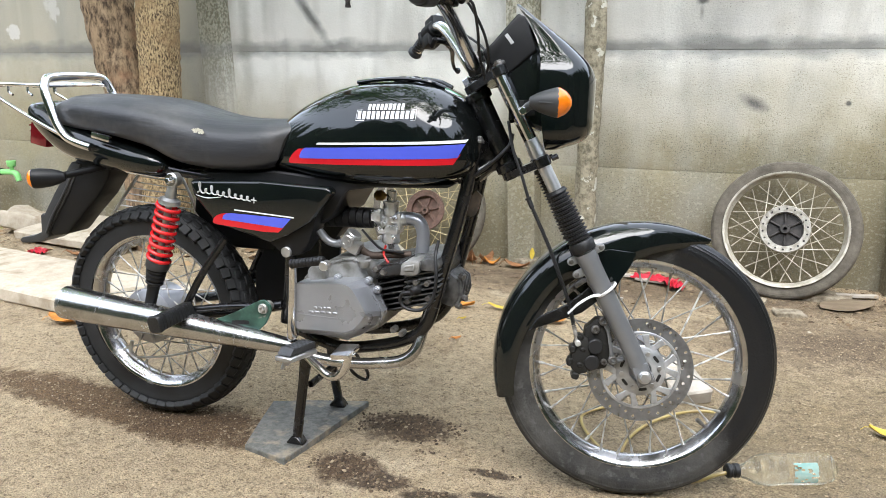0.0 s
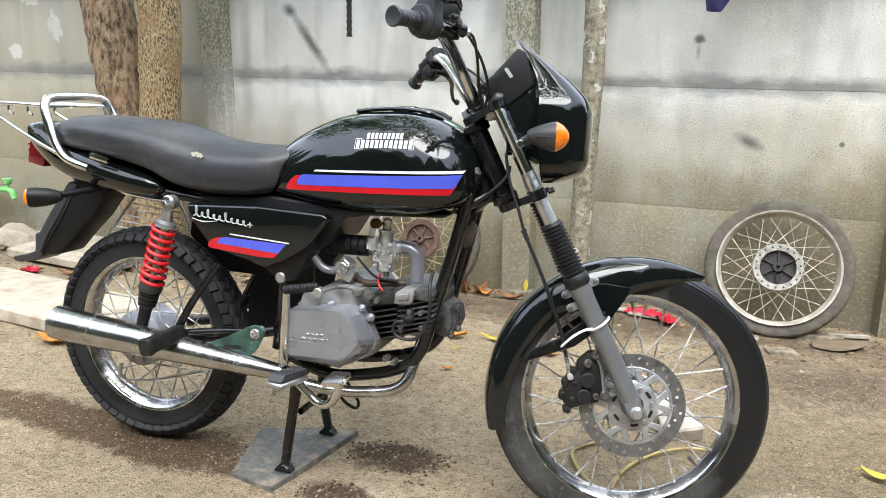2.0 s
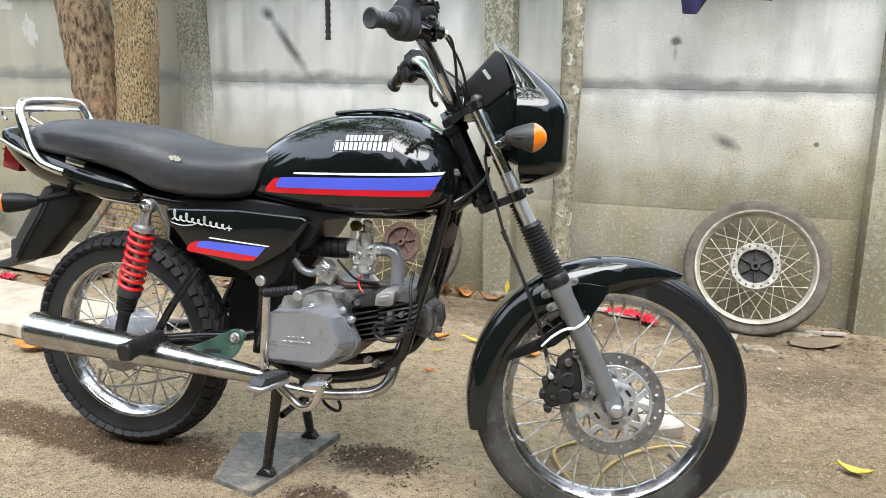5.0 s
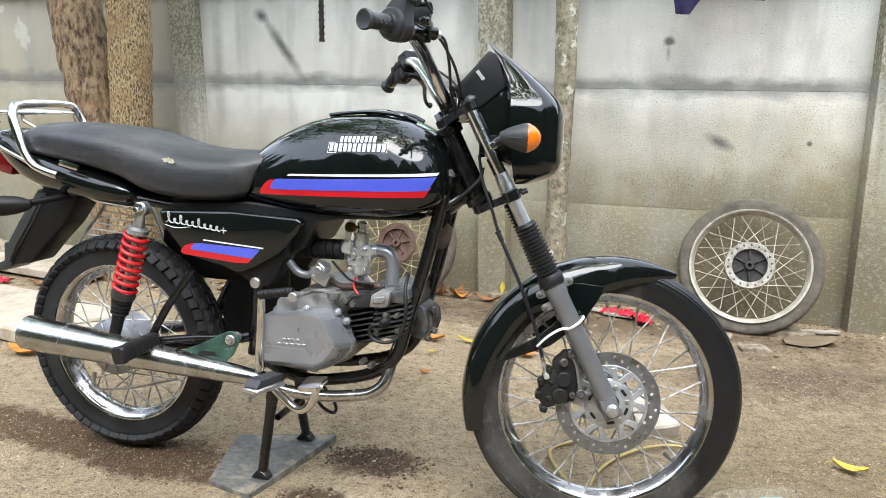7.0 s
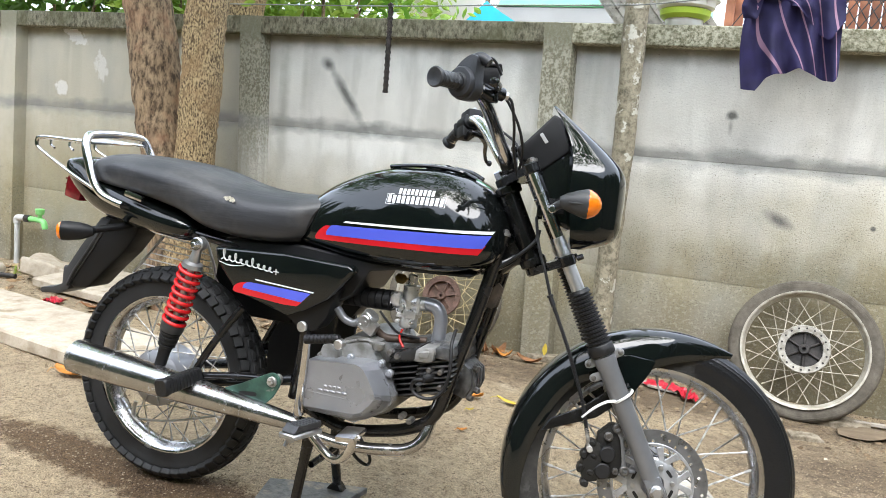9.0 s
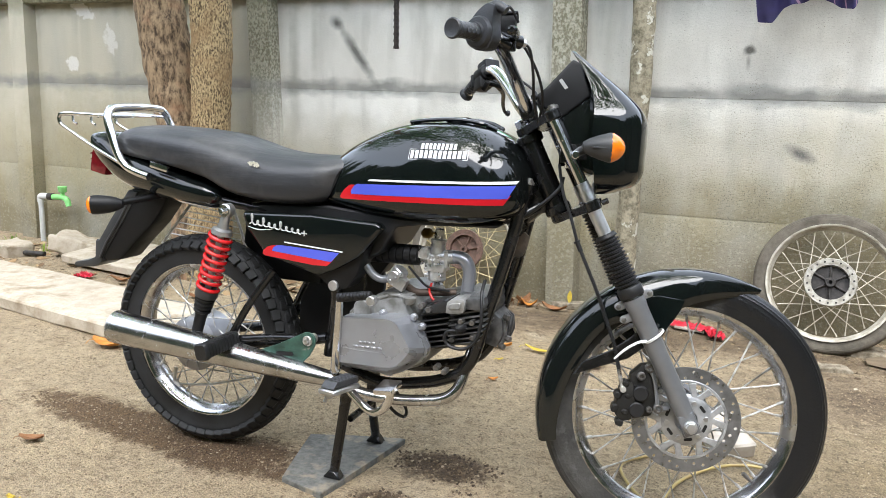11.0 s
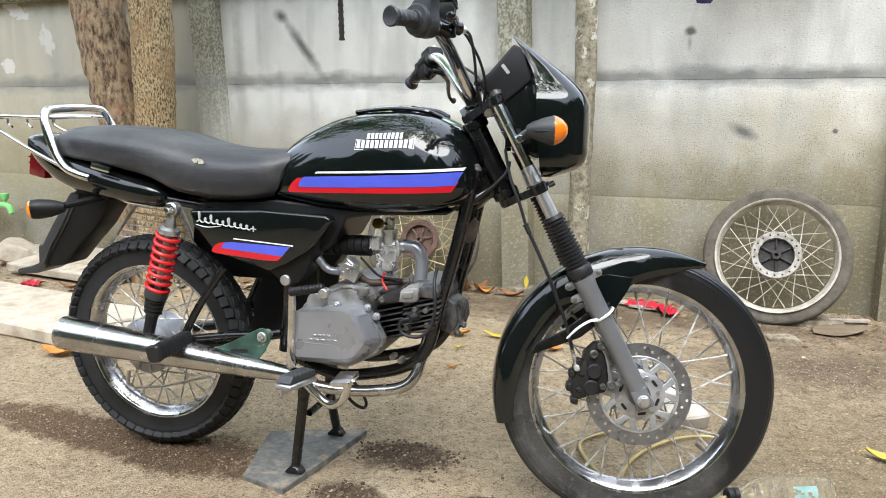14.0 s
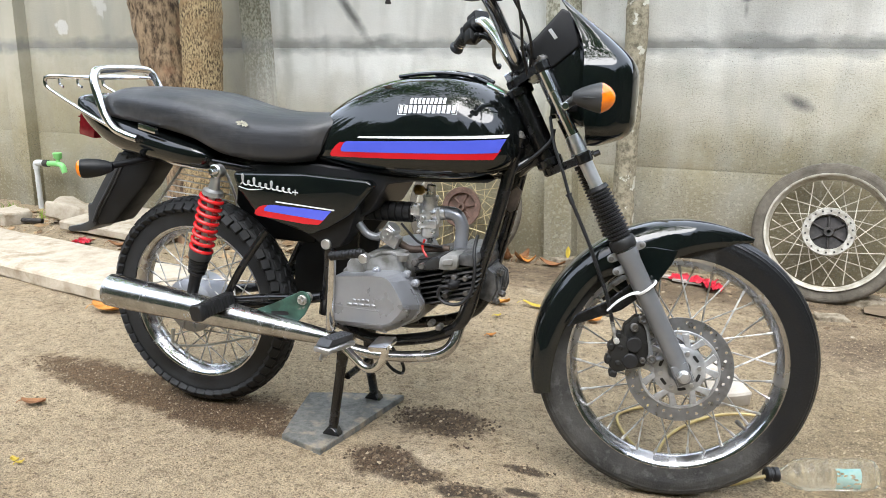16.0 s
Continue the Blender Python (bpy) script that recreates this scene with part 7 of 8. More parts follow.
part("tap_handle", bm, M_TAPGREEN, tap)
part("ground_pipe", tube(B(), [(-2.9, 1.55, 0.02), (-2.55, 1.60, 0.02), (-2.45, 1.62, 0.02)], 0.014, 10, 3), M_DARKHUB, tap)

# weathered round pole in front of the wall
M_POLE = mat("peeling weathered pole", (0.34, 0.30, 0.215), 0.9, 0, (0.12, 0.105, 0.07), 38, 12, bump=0.8, bscale=70, spread=(0.36, 0.58), spots=(0.55, 0.53, 0.45), spot_scale=13, spot_at=(0.585, 0.61))


def trunk(bm, pts, radii, sides=18, amp=0.012, freq=9.0, steps=14, seed=0.0):
    path = smooth_path(pts, steps)
    n = len(path)
    rings = []
    for i, q in enumerate(path):
        r = float(np.interp(i / (n - 1), np.linspace(0, 1, len(radii)), radii))
        d = (path[min(i + 1, n - 1)] - path[max(i - 1, 0)]).normalized()
        sx = d.cross(Vector((0, 1, 0))).normalized()
        sy = d.cross(sx)
        ring = []
        for k in range(sides):
            a = 2 * math.pi * k / sides
            w = q + (sx * math.cos(a) + sy * math.sin(a)) * r
            w += (w - q).normalized() * amp * (noise.fractal(w * freq + Vector((seed, 0, 0)), 1.0, 2.0, 3) + 0.6 * noise.noise(Vector((math.cos(a) * 2.5, math.sin(a) * 2.5, w.z * 1.3 + seed))))
            ring.append(w)
        rings.append(ring)
    bridge(bm, rings)
    return bm


bm = trunk(B(), [wm(0.515, 0.13, -0.1).translation, wm(0.515, 0.13, 0.6).translation, wm(0.524, 0.13, 1.1).translation, wm(0.510, 0.13, 1.7).translation, wm(0.50, 0.13, 2.6).translation], [0.052, 0.048, 0.047, 0.052, 0.05], 18, 0.006, 10, 12, 4.0)
solid("pole", bm, M_POLE, "weathered round pole with peeling pale patches by the wall", "pole", angle=60)

# the yard tree
M_BARK1 = mat("dark scaly bark", (0.32, 0.225, 0.135), 0.95, 0, (0.052, 0.033, 0.019), 42, 15, bump=1.0, bscale=60, spread=(0.40, 0.58), spots=(0.36, 0.20, 0.115), spot_scale=4, spot_at=(0.52, 0.72), stretch=(1, 1, 0.38))
M_BARK2 = mat("tan rough bark", (0.44, 0.325, 0.175), 0.95, 0, (0.052, 0.032, 0.016), 135, 15, bump=1.0, bscale=90, spread=(0.43, 0.55), spots=(0.26, 0.165, 0.08), spot_scale=8, spot_at=(0.50, 0.70), stretch=(1, 1, 0.42))
M_LEAF = mat("green leaves", (0.15, 0.28, 0.045), 0.45, 0, (0.06, 0.13, 0.02), 2.5, 3)
M_LEAFLIGHT = mat("light green leaves", (0.30, 0.42, 0.06), 0.45, 0, (0.12, 0.25, 0.03), 2.5, 3)
for m_ in (M_LEAF, M_LEAFLIGHT):
    # daylight shows through the blades
    N_, L_ = m_.node_tree.nodes, m_.node_tree.links
    tr = N_.new("ShaderNodeBsdfTranslucent")
    L_.new(N_["Principled BSDF"].inputs["Base Color"].links[0].from_socket, tr.inputs["Color"])
    ms = N_.new("ShaderNodeMixShader")
    ms.inputs[0].default_value = 0.5
    L_.new(N_["Principled BSDF"].outputs[0], ms.inputs[1])
    L_.new(tr.outputs[0], ms.inputs[2])
    L_.new(ms.outputs[0], N_["Material Output"].inputs["Surface"])
tree = thing("tree", "two-stemmed tree with scaly brown bark in front of the wall", "tree", wm(-1.72, 0.42))
T_ = lambda u, off, z: wm(u, off, z).translation
bm = trunk(B(), [T_(-1.72, 0.40, -0.1), T_(-1.76, 0.40, 0.35), T_(-1.868, 0.40, 0.82), T_(-1.945, 0.40, 1.22), T_(-2.025, 0.40, 1.58), T_(-2.15, 0.45, 2.1), T_(-2.35, 0.5, 2.8), T_(-2.6, 0.4, 3.6)], [0.17, 0.14, 0.122, 0.128, 0.124, 0.12, 0.11, 0.08], 60, 0.011, 13, 18, 1.0)
stem = part("stem", bm, M_BARK1, tree, "dark scaly stem", angle=70)
bm = trunk(B(), [T_(-1.66, 0.44, -0.1), T_(-1.645, 0.44, 0.35), T_(-1.625, 0.44, 0.83), T_(-1.61, 0.44, 1.22), T_(-1.60, 0.44, 1.58), T_(-1.50, 0.40, 2.1), T_(-1.3, 0.3, 2.9), T_(-1.0, 0.2, 3.8)], [0.14, 0.115, 0.099, 0.102, 0.102, 0.10, 0.09, 0.05], 60, 0.009, 30, 20, 6.0)
part("stem", bm, M_BARK2, tree, "tan rough stem", angle=70)
bm = trunk(B(), [T_(-1.93, -0.35, -0.1), T_(-1.94, -0.35, 1.0), T_(-1.95, -0.35, 1.8), T_(-1.8, -0.6, 2.9)], [0.13, 0.12, 0.105, 0.06], 18, 0.012, 10, 8, 8.0)
solid("tree_stem_behind", bm, M_BARK2, "tan tree stem behind the wall", "tree", angle=70)
rng = random.Random(11)
for a, c in (((-2.35, 0.5, 2.8), (-3.2, 1.2, 3.9)), ((-1.3, 0.3, 2.9), (-0.5, 0.9, 3.9)), ((-2.2, 0.45, 2.3), (-2.4, -0.5, 3.5)), ((-1.4, 0.35, 2.5), (-1.7, 1.5, 3.7)), ((-2.6, 0.4, 3.5), (-2.0, 1.8, 4.6))):
    mid = Vector(a).lerp(Vector(c), 0.5) + Vector((0, 0, -0.12))
    bm = trunk(B(), [T_(*a), T_(*mid), T_(*c)], [0.07, 0.05, 0.025], 10, 0.008, 8, 6, a[0])
    part("limb", bm, M_BARK1, tree, angle=70)


def leaf_cloud(count, centres, spread, size, rng, droop=0.5):
    """Many single folded leaves in clumps."""
    verts, faces = [], []
    for _ in range(count):
        c = Vector(rng.choice(centres))
        d = Vector((rng.gauss(0, 1), rng.gauss(0, 1), rng.gauss(0, 0.7)))
        q = c + d * spread
        s = size * rng.uniform(0.6, 1.35)
        m = Matrix.Translation(q) @ Euler((rng.uniform(-0.9, 0.9), rng.uniform(-0.3, droop + 0.5), rng.uniform(0, 6.3))).to_matrix().to_4x4()
        k = len(verts)
        for x, y, z in ((0, 0, 0), (0.35, 0.22, -0.05), (0.7, 0.2, -0.10), (1, 0, -0.2), (0.7, -0.2, -0.10), (0.35, -0.22, -0.05), (0.5, 0, 0.02)):
            verts.append(m @ Vector((x * s, y * s, z * s)))
        faces += [(k, k + 6, k + 1), (k + 1, k + 6, k + 2), (k + 2, k + 6, k + 3), (k + 3, k + 6, k + 4), (k + 4, k + 6, k + 5), (k + 5, k + 6, k)]
    me = bpy.data.meshes.new("leaves")
    me.from_pydata(verts, [], faces)
    return me


centres = [T_(u, o, z) for u, o, z in ((-3.2, 1.2, 3.9), (-0.5, 0.9, 3.9), (-2.4, -0.5, 3.6), (-1.7, 1.5, 3.8), (-2.0, 1.8, 4.6), (-2.6, 0.4, 3.8), (-1.0, 0.2, 4.0), (-3.0, 2.2, 4.2), (-1.2, 2.4, 4.3), (-2.2, 0.9, 4.6), (0.0, 1.8, 4.4), (-3.9, 0.6, 4.2))]
# unseen boughs added over the yard to break up the sun's reflections
for a, c in (((-1.0, 0.2, 3.8), (0.9, 2.6, 5.4)), ((-2.0, 1.8, 4.6), (-0.9, 4.6, 5.9)), ((0.9, 2.6, 5.4), (2.3, 3.9, 6.2)), ((0.9, 2.6, 5.4), (0.7, 4.6, 6.4))):
    mid = Vector(a).lerp(Vector(c), 0.5) + Vector((0, 0, 0.2))
    bm = trunk(B(), [T_(*a), T_(*mid), T_(*c)], [0.05, 0.04, 0.02], 9, 0.006, 8, 6, c[0])
    part("limb", bm, M_BARK1, tree, angle=70)
centres += [T_(u, o, z) for u, o, z in ((0.9, 2.6, 5.4), (1.6, 3.1, 5.8), (2.3, 3.9, 6.2), (0.8, 3.8, 6.0), (0.7, 4.6, 6.4), (-0.2, 3.4, 5.6), (-0.9, 4.6, 5.9), (3.1, 3.2, 6.0), (2.0, 5.0, 6.6))]
me = leaf_cloud(7000, centres, 0.42, 0.16, rng)
me.materials.append(M_LEAF)
tagged(part("crown", me, None, tree, "open green crown with added unseen boughs"), kind="stuff")

# shrubs beyond the wall
rng = random.Random(5)
for u0, u1, lab in ((-5.0, -3.6, "broad-leaved green shrub behind the wall"), (-3.5, -2.4, "bright green shrub behind the wall"), (-2.3, -1.25, "bright green shrub behind the wall")):
    shrub = thing("shrub", lab, "shrub", wm((u0 + u1) / 2, -0.8), "shrubs behind the wall")
    bm = B()
    cs = []
    for k in range(7):
        u = rng.uniform(u0, u1)
        top = T_(u, -rng.uniform(0.5, 1.2), rng.uniform(1.75, 2.5))
        tube(bm, [T_((u0 + u1) / 2, -0.9, -0.1), T_((u + (u0 + u1) / 2) / 2, -0.85, 1.0), top], [0.03, 0.02, 0.006], 7, 5)
        cs += [top, top + Vector((rng.uniform(-0.2, 0.2), 0, -0.25))]
    part("branches", bm, M_BARK1, shrub)
    # a far, looser screen of leaves fills the gaps
    cs += [T_(rng.uniform(u0 - 0.3, u1 + 0.2), -rng.uniform(1.3, 2.2), rng.uniform(1.6, 2.9)) for _ in range(16)]
    me = leaf_cloud(2600, cs, 0.20, 0.14 if u0 < -3.6 else 0.11, rng)
    me.materials.append(M_LEAFLIGHT if u0 > -3.6 else M_LEAF)
    tagged(part("leaves", me, None, shrub), kind="stuff")

# clothes line with hanging things
M_WIRE = mat("grey wire", (0.30, 0.31, 0.30), 0.5, 0.5)
bm = tube(B(), [T_(-1.55, 0.36, 1.62), T_(-0.63, 0.29, 1.636), T_(0.07, 0.26, 1.657), T_(0.50, 0.20, 1.675), T_(0.97, 0.29, 1.700), T_(1.6, 0.33, 1.74), T_(3.4, 0.4, 1.84)], 0.0028, 6, 6)
for k in range(60):
    s = k / 60
    q = T_(-0.2 + 0.75 * s, 0.265 - 0.06 * s, 1.649 + 0.027 * s)
    rod(bm, q, q + Vector((0.006, 0.003, 0.005)), 0.0036, 5)
solid("clothes_line", bm, M_WIRE, "twisted grey wire clothes line", "clothes line")
bm = B()
for k in range(27):
    z = 1.640 - 0.0158 * k
    m = wm(-0.632 + 0.0003 * k, 0.29, z)
    if k % 2:
        for y in (-0.0055, 0.0055):
            box(bm, (0.020, 0.002, 0.0235), m @ Matrix.Translation((0, y, 0)), 0.0009, 1)
    else:
        for y in (-0.0085, 0.0085):
            box(bm, (0.024, 0.002, 0.0120), m @ Matrix.Translation((0, y, 0)), 0.0009, 1)
    rod(bm, m @ Vector((0, -0.0105, 0.008)), m @ Vector((0, 0.0105, 0.008)), 0.005, 8)
solid("drive_chain", bm, mat("rusty oiled chain", (0.075, 0.06, 0.05), 0.55, 0.6, (0.03, 0.026, 0.024), 60), "old dark drive chain hanging from the line", "chain")


def cloth_material():
    m = mat("navy striped cloth", (0.022, 0.016, 0.080), 0.8, 0, (0.013, 0.010, 0.050), 14, bump=0.3, bscale=500)
    N, L = m.node_tree.nodes, m.node_tree.links
    b = N["Principled BSDF"]
    old = b.inputs["Base Color"].links[0].from_socket
    tc = N.new("ShaderNodeTexCoord")
    wv = N.new("ShaderNodeTexWave")
    wv.bands_direction = 'X'
    wv.inputs["Scale"].default_value, wv.inputs["Distortion"].default_value, wv.inputs["Detail"].default_value = 1.0, 0.0, 0.0
    mp = N.new("ShaderNodeMapping")
    mp.inputs["Scale"].default_value = (1.0, 1, 1)
    L.new(tc.outputs["UV"], mp.inputs[0])
    L.new(mp.outputs[0], wv.inputs["Vector"])
    mr = N.new("ShaderNodeMapRange")
    mr.inputs["From Min"].default_value, mr.inputs["From Max"].default_value = 0.968, 0.982
    L.new(wv.outputs["Fac"], mr.inputs["Value"])
    mx = N.new("ShaderNodeMix")
    mx.data_type = 'RGBA'
    L.new(mr.outputs[0], mx.inputs["Factor"])
    L.new(old, mx.inputs["A"])
    mx.inputs["B"].default_value = (0.30, 0.17, 0.24, 1)
    L.new(mx.outputs["Result"], b.inputs["Base Color"])
    return m


M_CLOTH = cloth_material()
shorts = thing("hanging_shorts", "navy checked shorts with pink stripes hanging on the line", "shorts", wm(1.15, 0.29, 1.7))
HEM_S = (0, 0.14, 0.22, 0.55, 0.92, 1)
for nm, side, ub, zb in (("front_cloth", 0.022, (0.990, 1.045, 1.078, 1.194, 1.323, 1.337), (1.325, 1.322, 1.374, 1.415, 1.362, 1.39)),
                         ("back_cloth", -0.02, (1.0, 1.05, 1.09, 1.20, 1.31, 1.33), (1.36, 1.36, 1.40, 1.45, 1.42, 1.44)),
                         ("waist_fold", 0.045, (0.966, 1.018, 1.035, 1.16, 1.285, 1.334), (1.60, 1.60, 1.69, 1.645, 1.515, 1.60))):
    bm = B()
    uvl = bm.loops.layers.uv.new("uv")
    g = []
    nu, nz = 44, 26
    for j in range(nz + 1):
        t = j / nz
        row = []
        for i in range(nu + 1):
            s = i / nu
            u = float(np.interp(s, HEM_S, ub)) * t + (0.982 + 0.335 * s) * (1 - t) - 0.02 * math.sin(math.pi * t) * (1 - s)
            z = 1.706 + 0.03 * s - (1.706 + 0.03 * s - float(np.interp(s, HEM_S, zb))) * t
            fold = (0.022 * math.sin(s * 19 + 2.6 * t) + 0.013 * math.sin(s * 31 + 1.0 - 3 * t) + 0.01 * noise.noise(Vector((s * 5, t * 4, side * 90)))) * (0.25 + 0.9 * t)
            row.append((bm.verts.new(wm(u, 0.29 + side * min(1, t * 5 + 0.15) + fold, z).translation), s, t))
        g.append(row)
    for r0, r1 in zip(g, g[1:]):
        for i in range(nu):
            q = (r0[i], r0[i + 1], r1[i + 1], r1[i])
            fa = bm.faces.new([x[0] for x in q])
            for lp, x in zip(fa.loops, q):
                lp[uvl].uv = (x[1] * 1.6 - x[2] * 0.5 * math.sin(3 * x[1]), x[2])
    part(nm, bm, M_CLOTH, shorts, angle=180)

# planter on the wall
M_PLANT = mat("white glazed pot", (0.75, 0.74, 0.70), 0.4, 0, (0.62, 0.6, 0.55), 14)
M_LIME = mat("lime plastic", (0.42, 0.58, 0.05), 0.4, 0, (0.36, 0.5, 0.04), 14)
pot = thing("planter", "white planter on a lime green saucer on the wall", "planter", wm(0.705, -0.01, 1.62))
mz = wm(0.705, -0.01, 1.62) @ Matrix.Rotation(radians(90), 4, 'X')
part("foot", lathe(B(), [(0, 0), (0.075, 0), (0.082, 0.01), (0.085, 0.035), (0, 0.035)], mz, 28), M_PLANT, pot)
part("saucer", lathe(B(), [(0, 0.034), (0.092, 0.034), (0.110, 0.05), (0.113, 0.075), (0.10, 0.08), (0, 0.08)], mz, 28), M_LIME, pot, "lime green saucer")
bm = lathe(B(), [(0, 0.078), (0.112, 0.078), (0.128, 0.086), (0.134, 0.118), (0.138, 0.130), (0.130, 0.132), (0.120, 0.1), (0, 0.1)], mz, 64)
for k in range(24):
    a = 2 * math.pi * k / 24
    rod(bm, mz @ Vector((0.134 * math.cos(a), 0.118, 0.134 * math.sin(a))), mz @ Vector((0.137 * math.cos(a), 0.139, 0.137 * math.sin(a))), 0.0165, 8)
part("bowl", bm, M_PLANT, pot, "white bowl with a scalloped rim")
part("inner_pot", lathe(B(), [(0, 0.1), (0.075, 0.1), (0.10, 0.26), (0.108, 0.262), (0.108, 0.29), (0.095, 0.29), (0.09, 0.27), (0, 0.27)], mz, 32), mat("pale terracotta", (0.42, 0.25, 0.18), 0.8, 0, (0.30, 0.17, 0.12), 14, bump=0.3, bscale=80), pot, "pale terracotta pot")

# ---- beyond the wall ----
M_GREENWALL = mat("mint green wall paint", (0.20, 0.62, 0.36), 0.7, 0, (0.18, 0.55, 0.32), 3)
M_WHITEWALL = mat("grey render", (0.27, 0.275, 0.275), 0.85, 0, (0.23, 0.235, 0.235), 2, bump=0.3, bscale=60)
house = thing("house", "grey rendered house with a mint green upper wall", "house", wm(-1.0, -5.5))
part("wall", box(B(), (2.8, 1.5, 2.88), wm(-1.0, -5.8, 1.34), 0.01, 1), M_WHITEWALL, house)
part("green_band", box(B(), (2.84, 1.54, 1.4), wm(-1.0, -5.8, 3.484), 0.01, 1), M_GREENWALL, house, "mint green upper wall")
M_CORR = mat("weathered corrugated sheet", (0.33, 0.32, 0.29), 0.7, 0.1, (0.20, 0.195, 0.175), 14, bump=0.3, spots=(0.06, 0.055, 0.05), spot_scale=30, spot_at=(0.60, 0.66))
bm = B()
rings = []
for i in range(60):
    u = i * 0.012
    dz = 0.012 * math.sin(i * 1.2)
    rings.append([wm(-0.16 + u + 0.75 * v, -2.0 - 0.3 * v, 2.25 - 0.9 * v + dz).translation for v in (0, 0.4, 0.4, 0)])
    rings[-1] = [rings[-1][0], rings[-1][1], rings[-1][1] + Vector((0, 0, 0.003)), rings[-1][0] + Vector((0, 0, 0.003))]
bridge(bm, rings)
roof = thing("lean_to_roof", "weathered grey corrugated lean-to roof behind the wall", "roof", wm(0.3, -2.0))
part("sheet", bm, M_CORR, roof)
part("prop", tube(B(), [wm(0.3, -2.1, -0.1).translation, wm(0.3, -2.1, 2.0).translation], 0.03, 8, 1), M_BARK1, roof)
bm = lathe(B(), [(0, 0), (0.16, 0), (0.14, 2.0)] + [(0.64 * math.sin(a), 2.76 - 0.64 * math.cos(a)) for a in (0.25, 0.5, 0.75, 1.0, 1.25, 1.5, 1.75, 2.0, 2.3, 2.6, 2.9)] + [(0, 3.4)], wm(-1.87, -3.2, 0) @ Matrix.Rotation(radians(90), 4, 'X'), 40)
solid("water_tank", bm, mat("white tank", (0.85, 0.86, 0.86), 0.5, 0, (0.8, 0.81, 0.81), 4), "large white rounded water tank behind the wall", "water tank")
bm = B()
g = []
for j in range(9):
    t = j / 8
    g.append([bm.verts.new(wm(-1.145 + (i / 10 - 0.5) * 1.64 * t + 0.19 * t, -2.5 + 0.05 * t, 2.275 - 0.62 * t + 0.006 * math.sin(i * 1.7 + j)).translation) for i in range(11)])
for r0, r1 in zip(g, g[1:]):
    for i in range(10):
        bm.faces.new((r0[i], r0[i + 1], r1[i + 1], r1[i]))
bmesh.ops.remove_doubles(bm, verts=bm.verts, dist=1e-4)
bmesh.ops.solidify(bm, geom=bm.faces[:], thickness=0.004)
tarp = thing("tarpaulin", "sky blue tarpaulin hung on a pole behind the wall", "tarpaulin", wm(-1.145, -2.5))
part("pole", tube(B(), [wm(-1.145, -2.515, -0.1).translation, wm(-1.145, -2.515, 2.30).translation], 0.02, 8, 1), M_BARK1, tarp)
part("sheet", bm, mat("sky blue tarpaulin", (0.02, 0.42, 0.72), 0.45, 0, (0.018, 0.36, 0.62), 6), tarp)
M_SLAT = mat("red brown boards", (0.36, 0.145, 0.075), 0.7, 0, (0.20, 0.08, 0.045), 12, rand=0.25)
rack = thing("wire_fence", "dark chain-link fence before red-brown boards behind the wall", "fence", wm(2.0, -1.0))
M_MESH = mat("dark fence wire", (0.05, 0.05, 0.05), 0.5, 0.4)
bm = B()
rod(bm, (0, 0, -0.42), (0, 0, 0.42), 0.0030, 6)
me1 = finish(bm, "wire", M_MESH)
for i in range(58):
    for ang, dy in ((33, 0), (-33, 0.006)):
        part("wire", me1, None, rack, "", wm(1.05 + i * 0.058, -1.0 - dy, 2.10) @ Matrix.Rotation(radians(ang), 4, 'Y'))
for z in (2.03, 2.44):
    part("rail", box(B(), (3.7, 0.03, 0.030), wm(2.6, -1.03, z), 0.004, 1), M_MESH, rack)
for u in (0.85, 2.6, 4.4):
    part("post", box(B(), (0.05, 0.05, 2.6), wm(u, -1.07, 1.20), 0.004, 1), M_SLAT, rack)
board = finish(box(B(), (0.052, 0.02, 0.60), I4, 0.006, 2), "board", M_SLAT)
for i in range(62):
    part("board", board, None, rack, "", wm(0.90 + i * 0.058, -1.115 - 0.006 * (i % 2), 1.70))
# dark sheet standing in for the shaded void above the boards
part("backing", box(B(), (3.6, 0.02, 0.62), wm(2.7, -1.30, 2.34), 0.002, 1), mat("dark void sheet", (0.03, 0.028, 0.026), 0.8, 0, (0.015, 0.014, 0.013), 8), rack)

# ---- small things on the ground ----
# bottle with a tube
def bottle_material():
    m = bpy.data.materials.new("clear plastic")
    m.use_nodes = True
    b = m.node_tree.nodes["Principled BSDF"]
    b.inputs["Base Color"].default_value = (0.80, 0.78, 0.68, 1)
    b.inputs["Roughness"].default_value, b.inputs["Transmission Weight"].default_value, b.inputs["IOR"].default_value = 0.12, 0.95, 1.22
    return m


bottle = thing("plastic_bottle", "crumpled clear plastic bottle lying on the earth", "bottle", Matrix.Translation((1.58, 0.11, 0)))
mb = along((1.492, 0.082, 0.037), (1.70, 0.165, 0.036))
bm = lathe(B(), [(0.013, -0.012), (0.014, 0.0), (0.018, 0.012), (0.033, 0.038), (0.0365, 0.06), (0.036, 0.085), (0.034, 0.105), (0.036, 0.125), (0.036, 0.19), (0.033, 0.212), (0.02, 0.222), (0.0, 0.216)], mb, 28)
for v in bm.verts:
    v.co += noise.noise_vector(v.co * 32) * 0.0026 + noise.noise_vector(v.co * 85) * 0.0014
bt = part("shell", bm, bottle_material(), bottle, "crumpled clear plastic shell", angle=25)
bt.visible_shadow = False
part("cap", lathe(B(), [(0, -0.034), (0.012, -0.034), (0.0165, -0.03), (0.0165, -0.022), (0.0145, -0.02), (0.0145, -0.016), (0.0165, -0.014), (0.0165, -0.004), (0, -0.004)], mb, 20), M_RUBBER, bottle, "black ribbed cap")
bm = B()
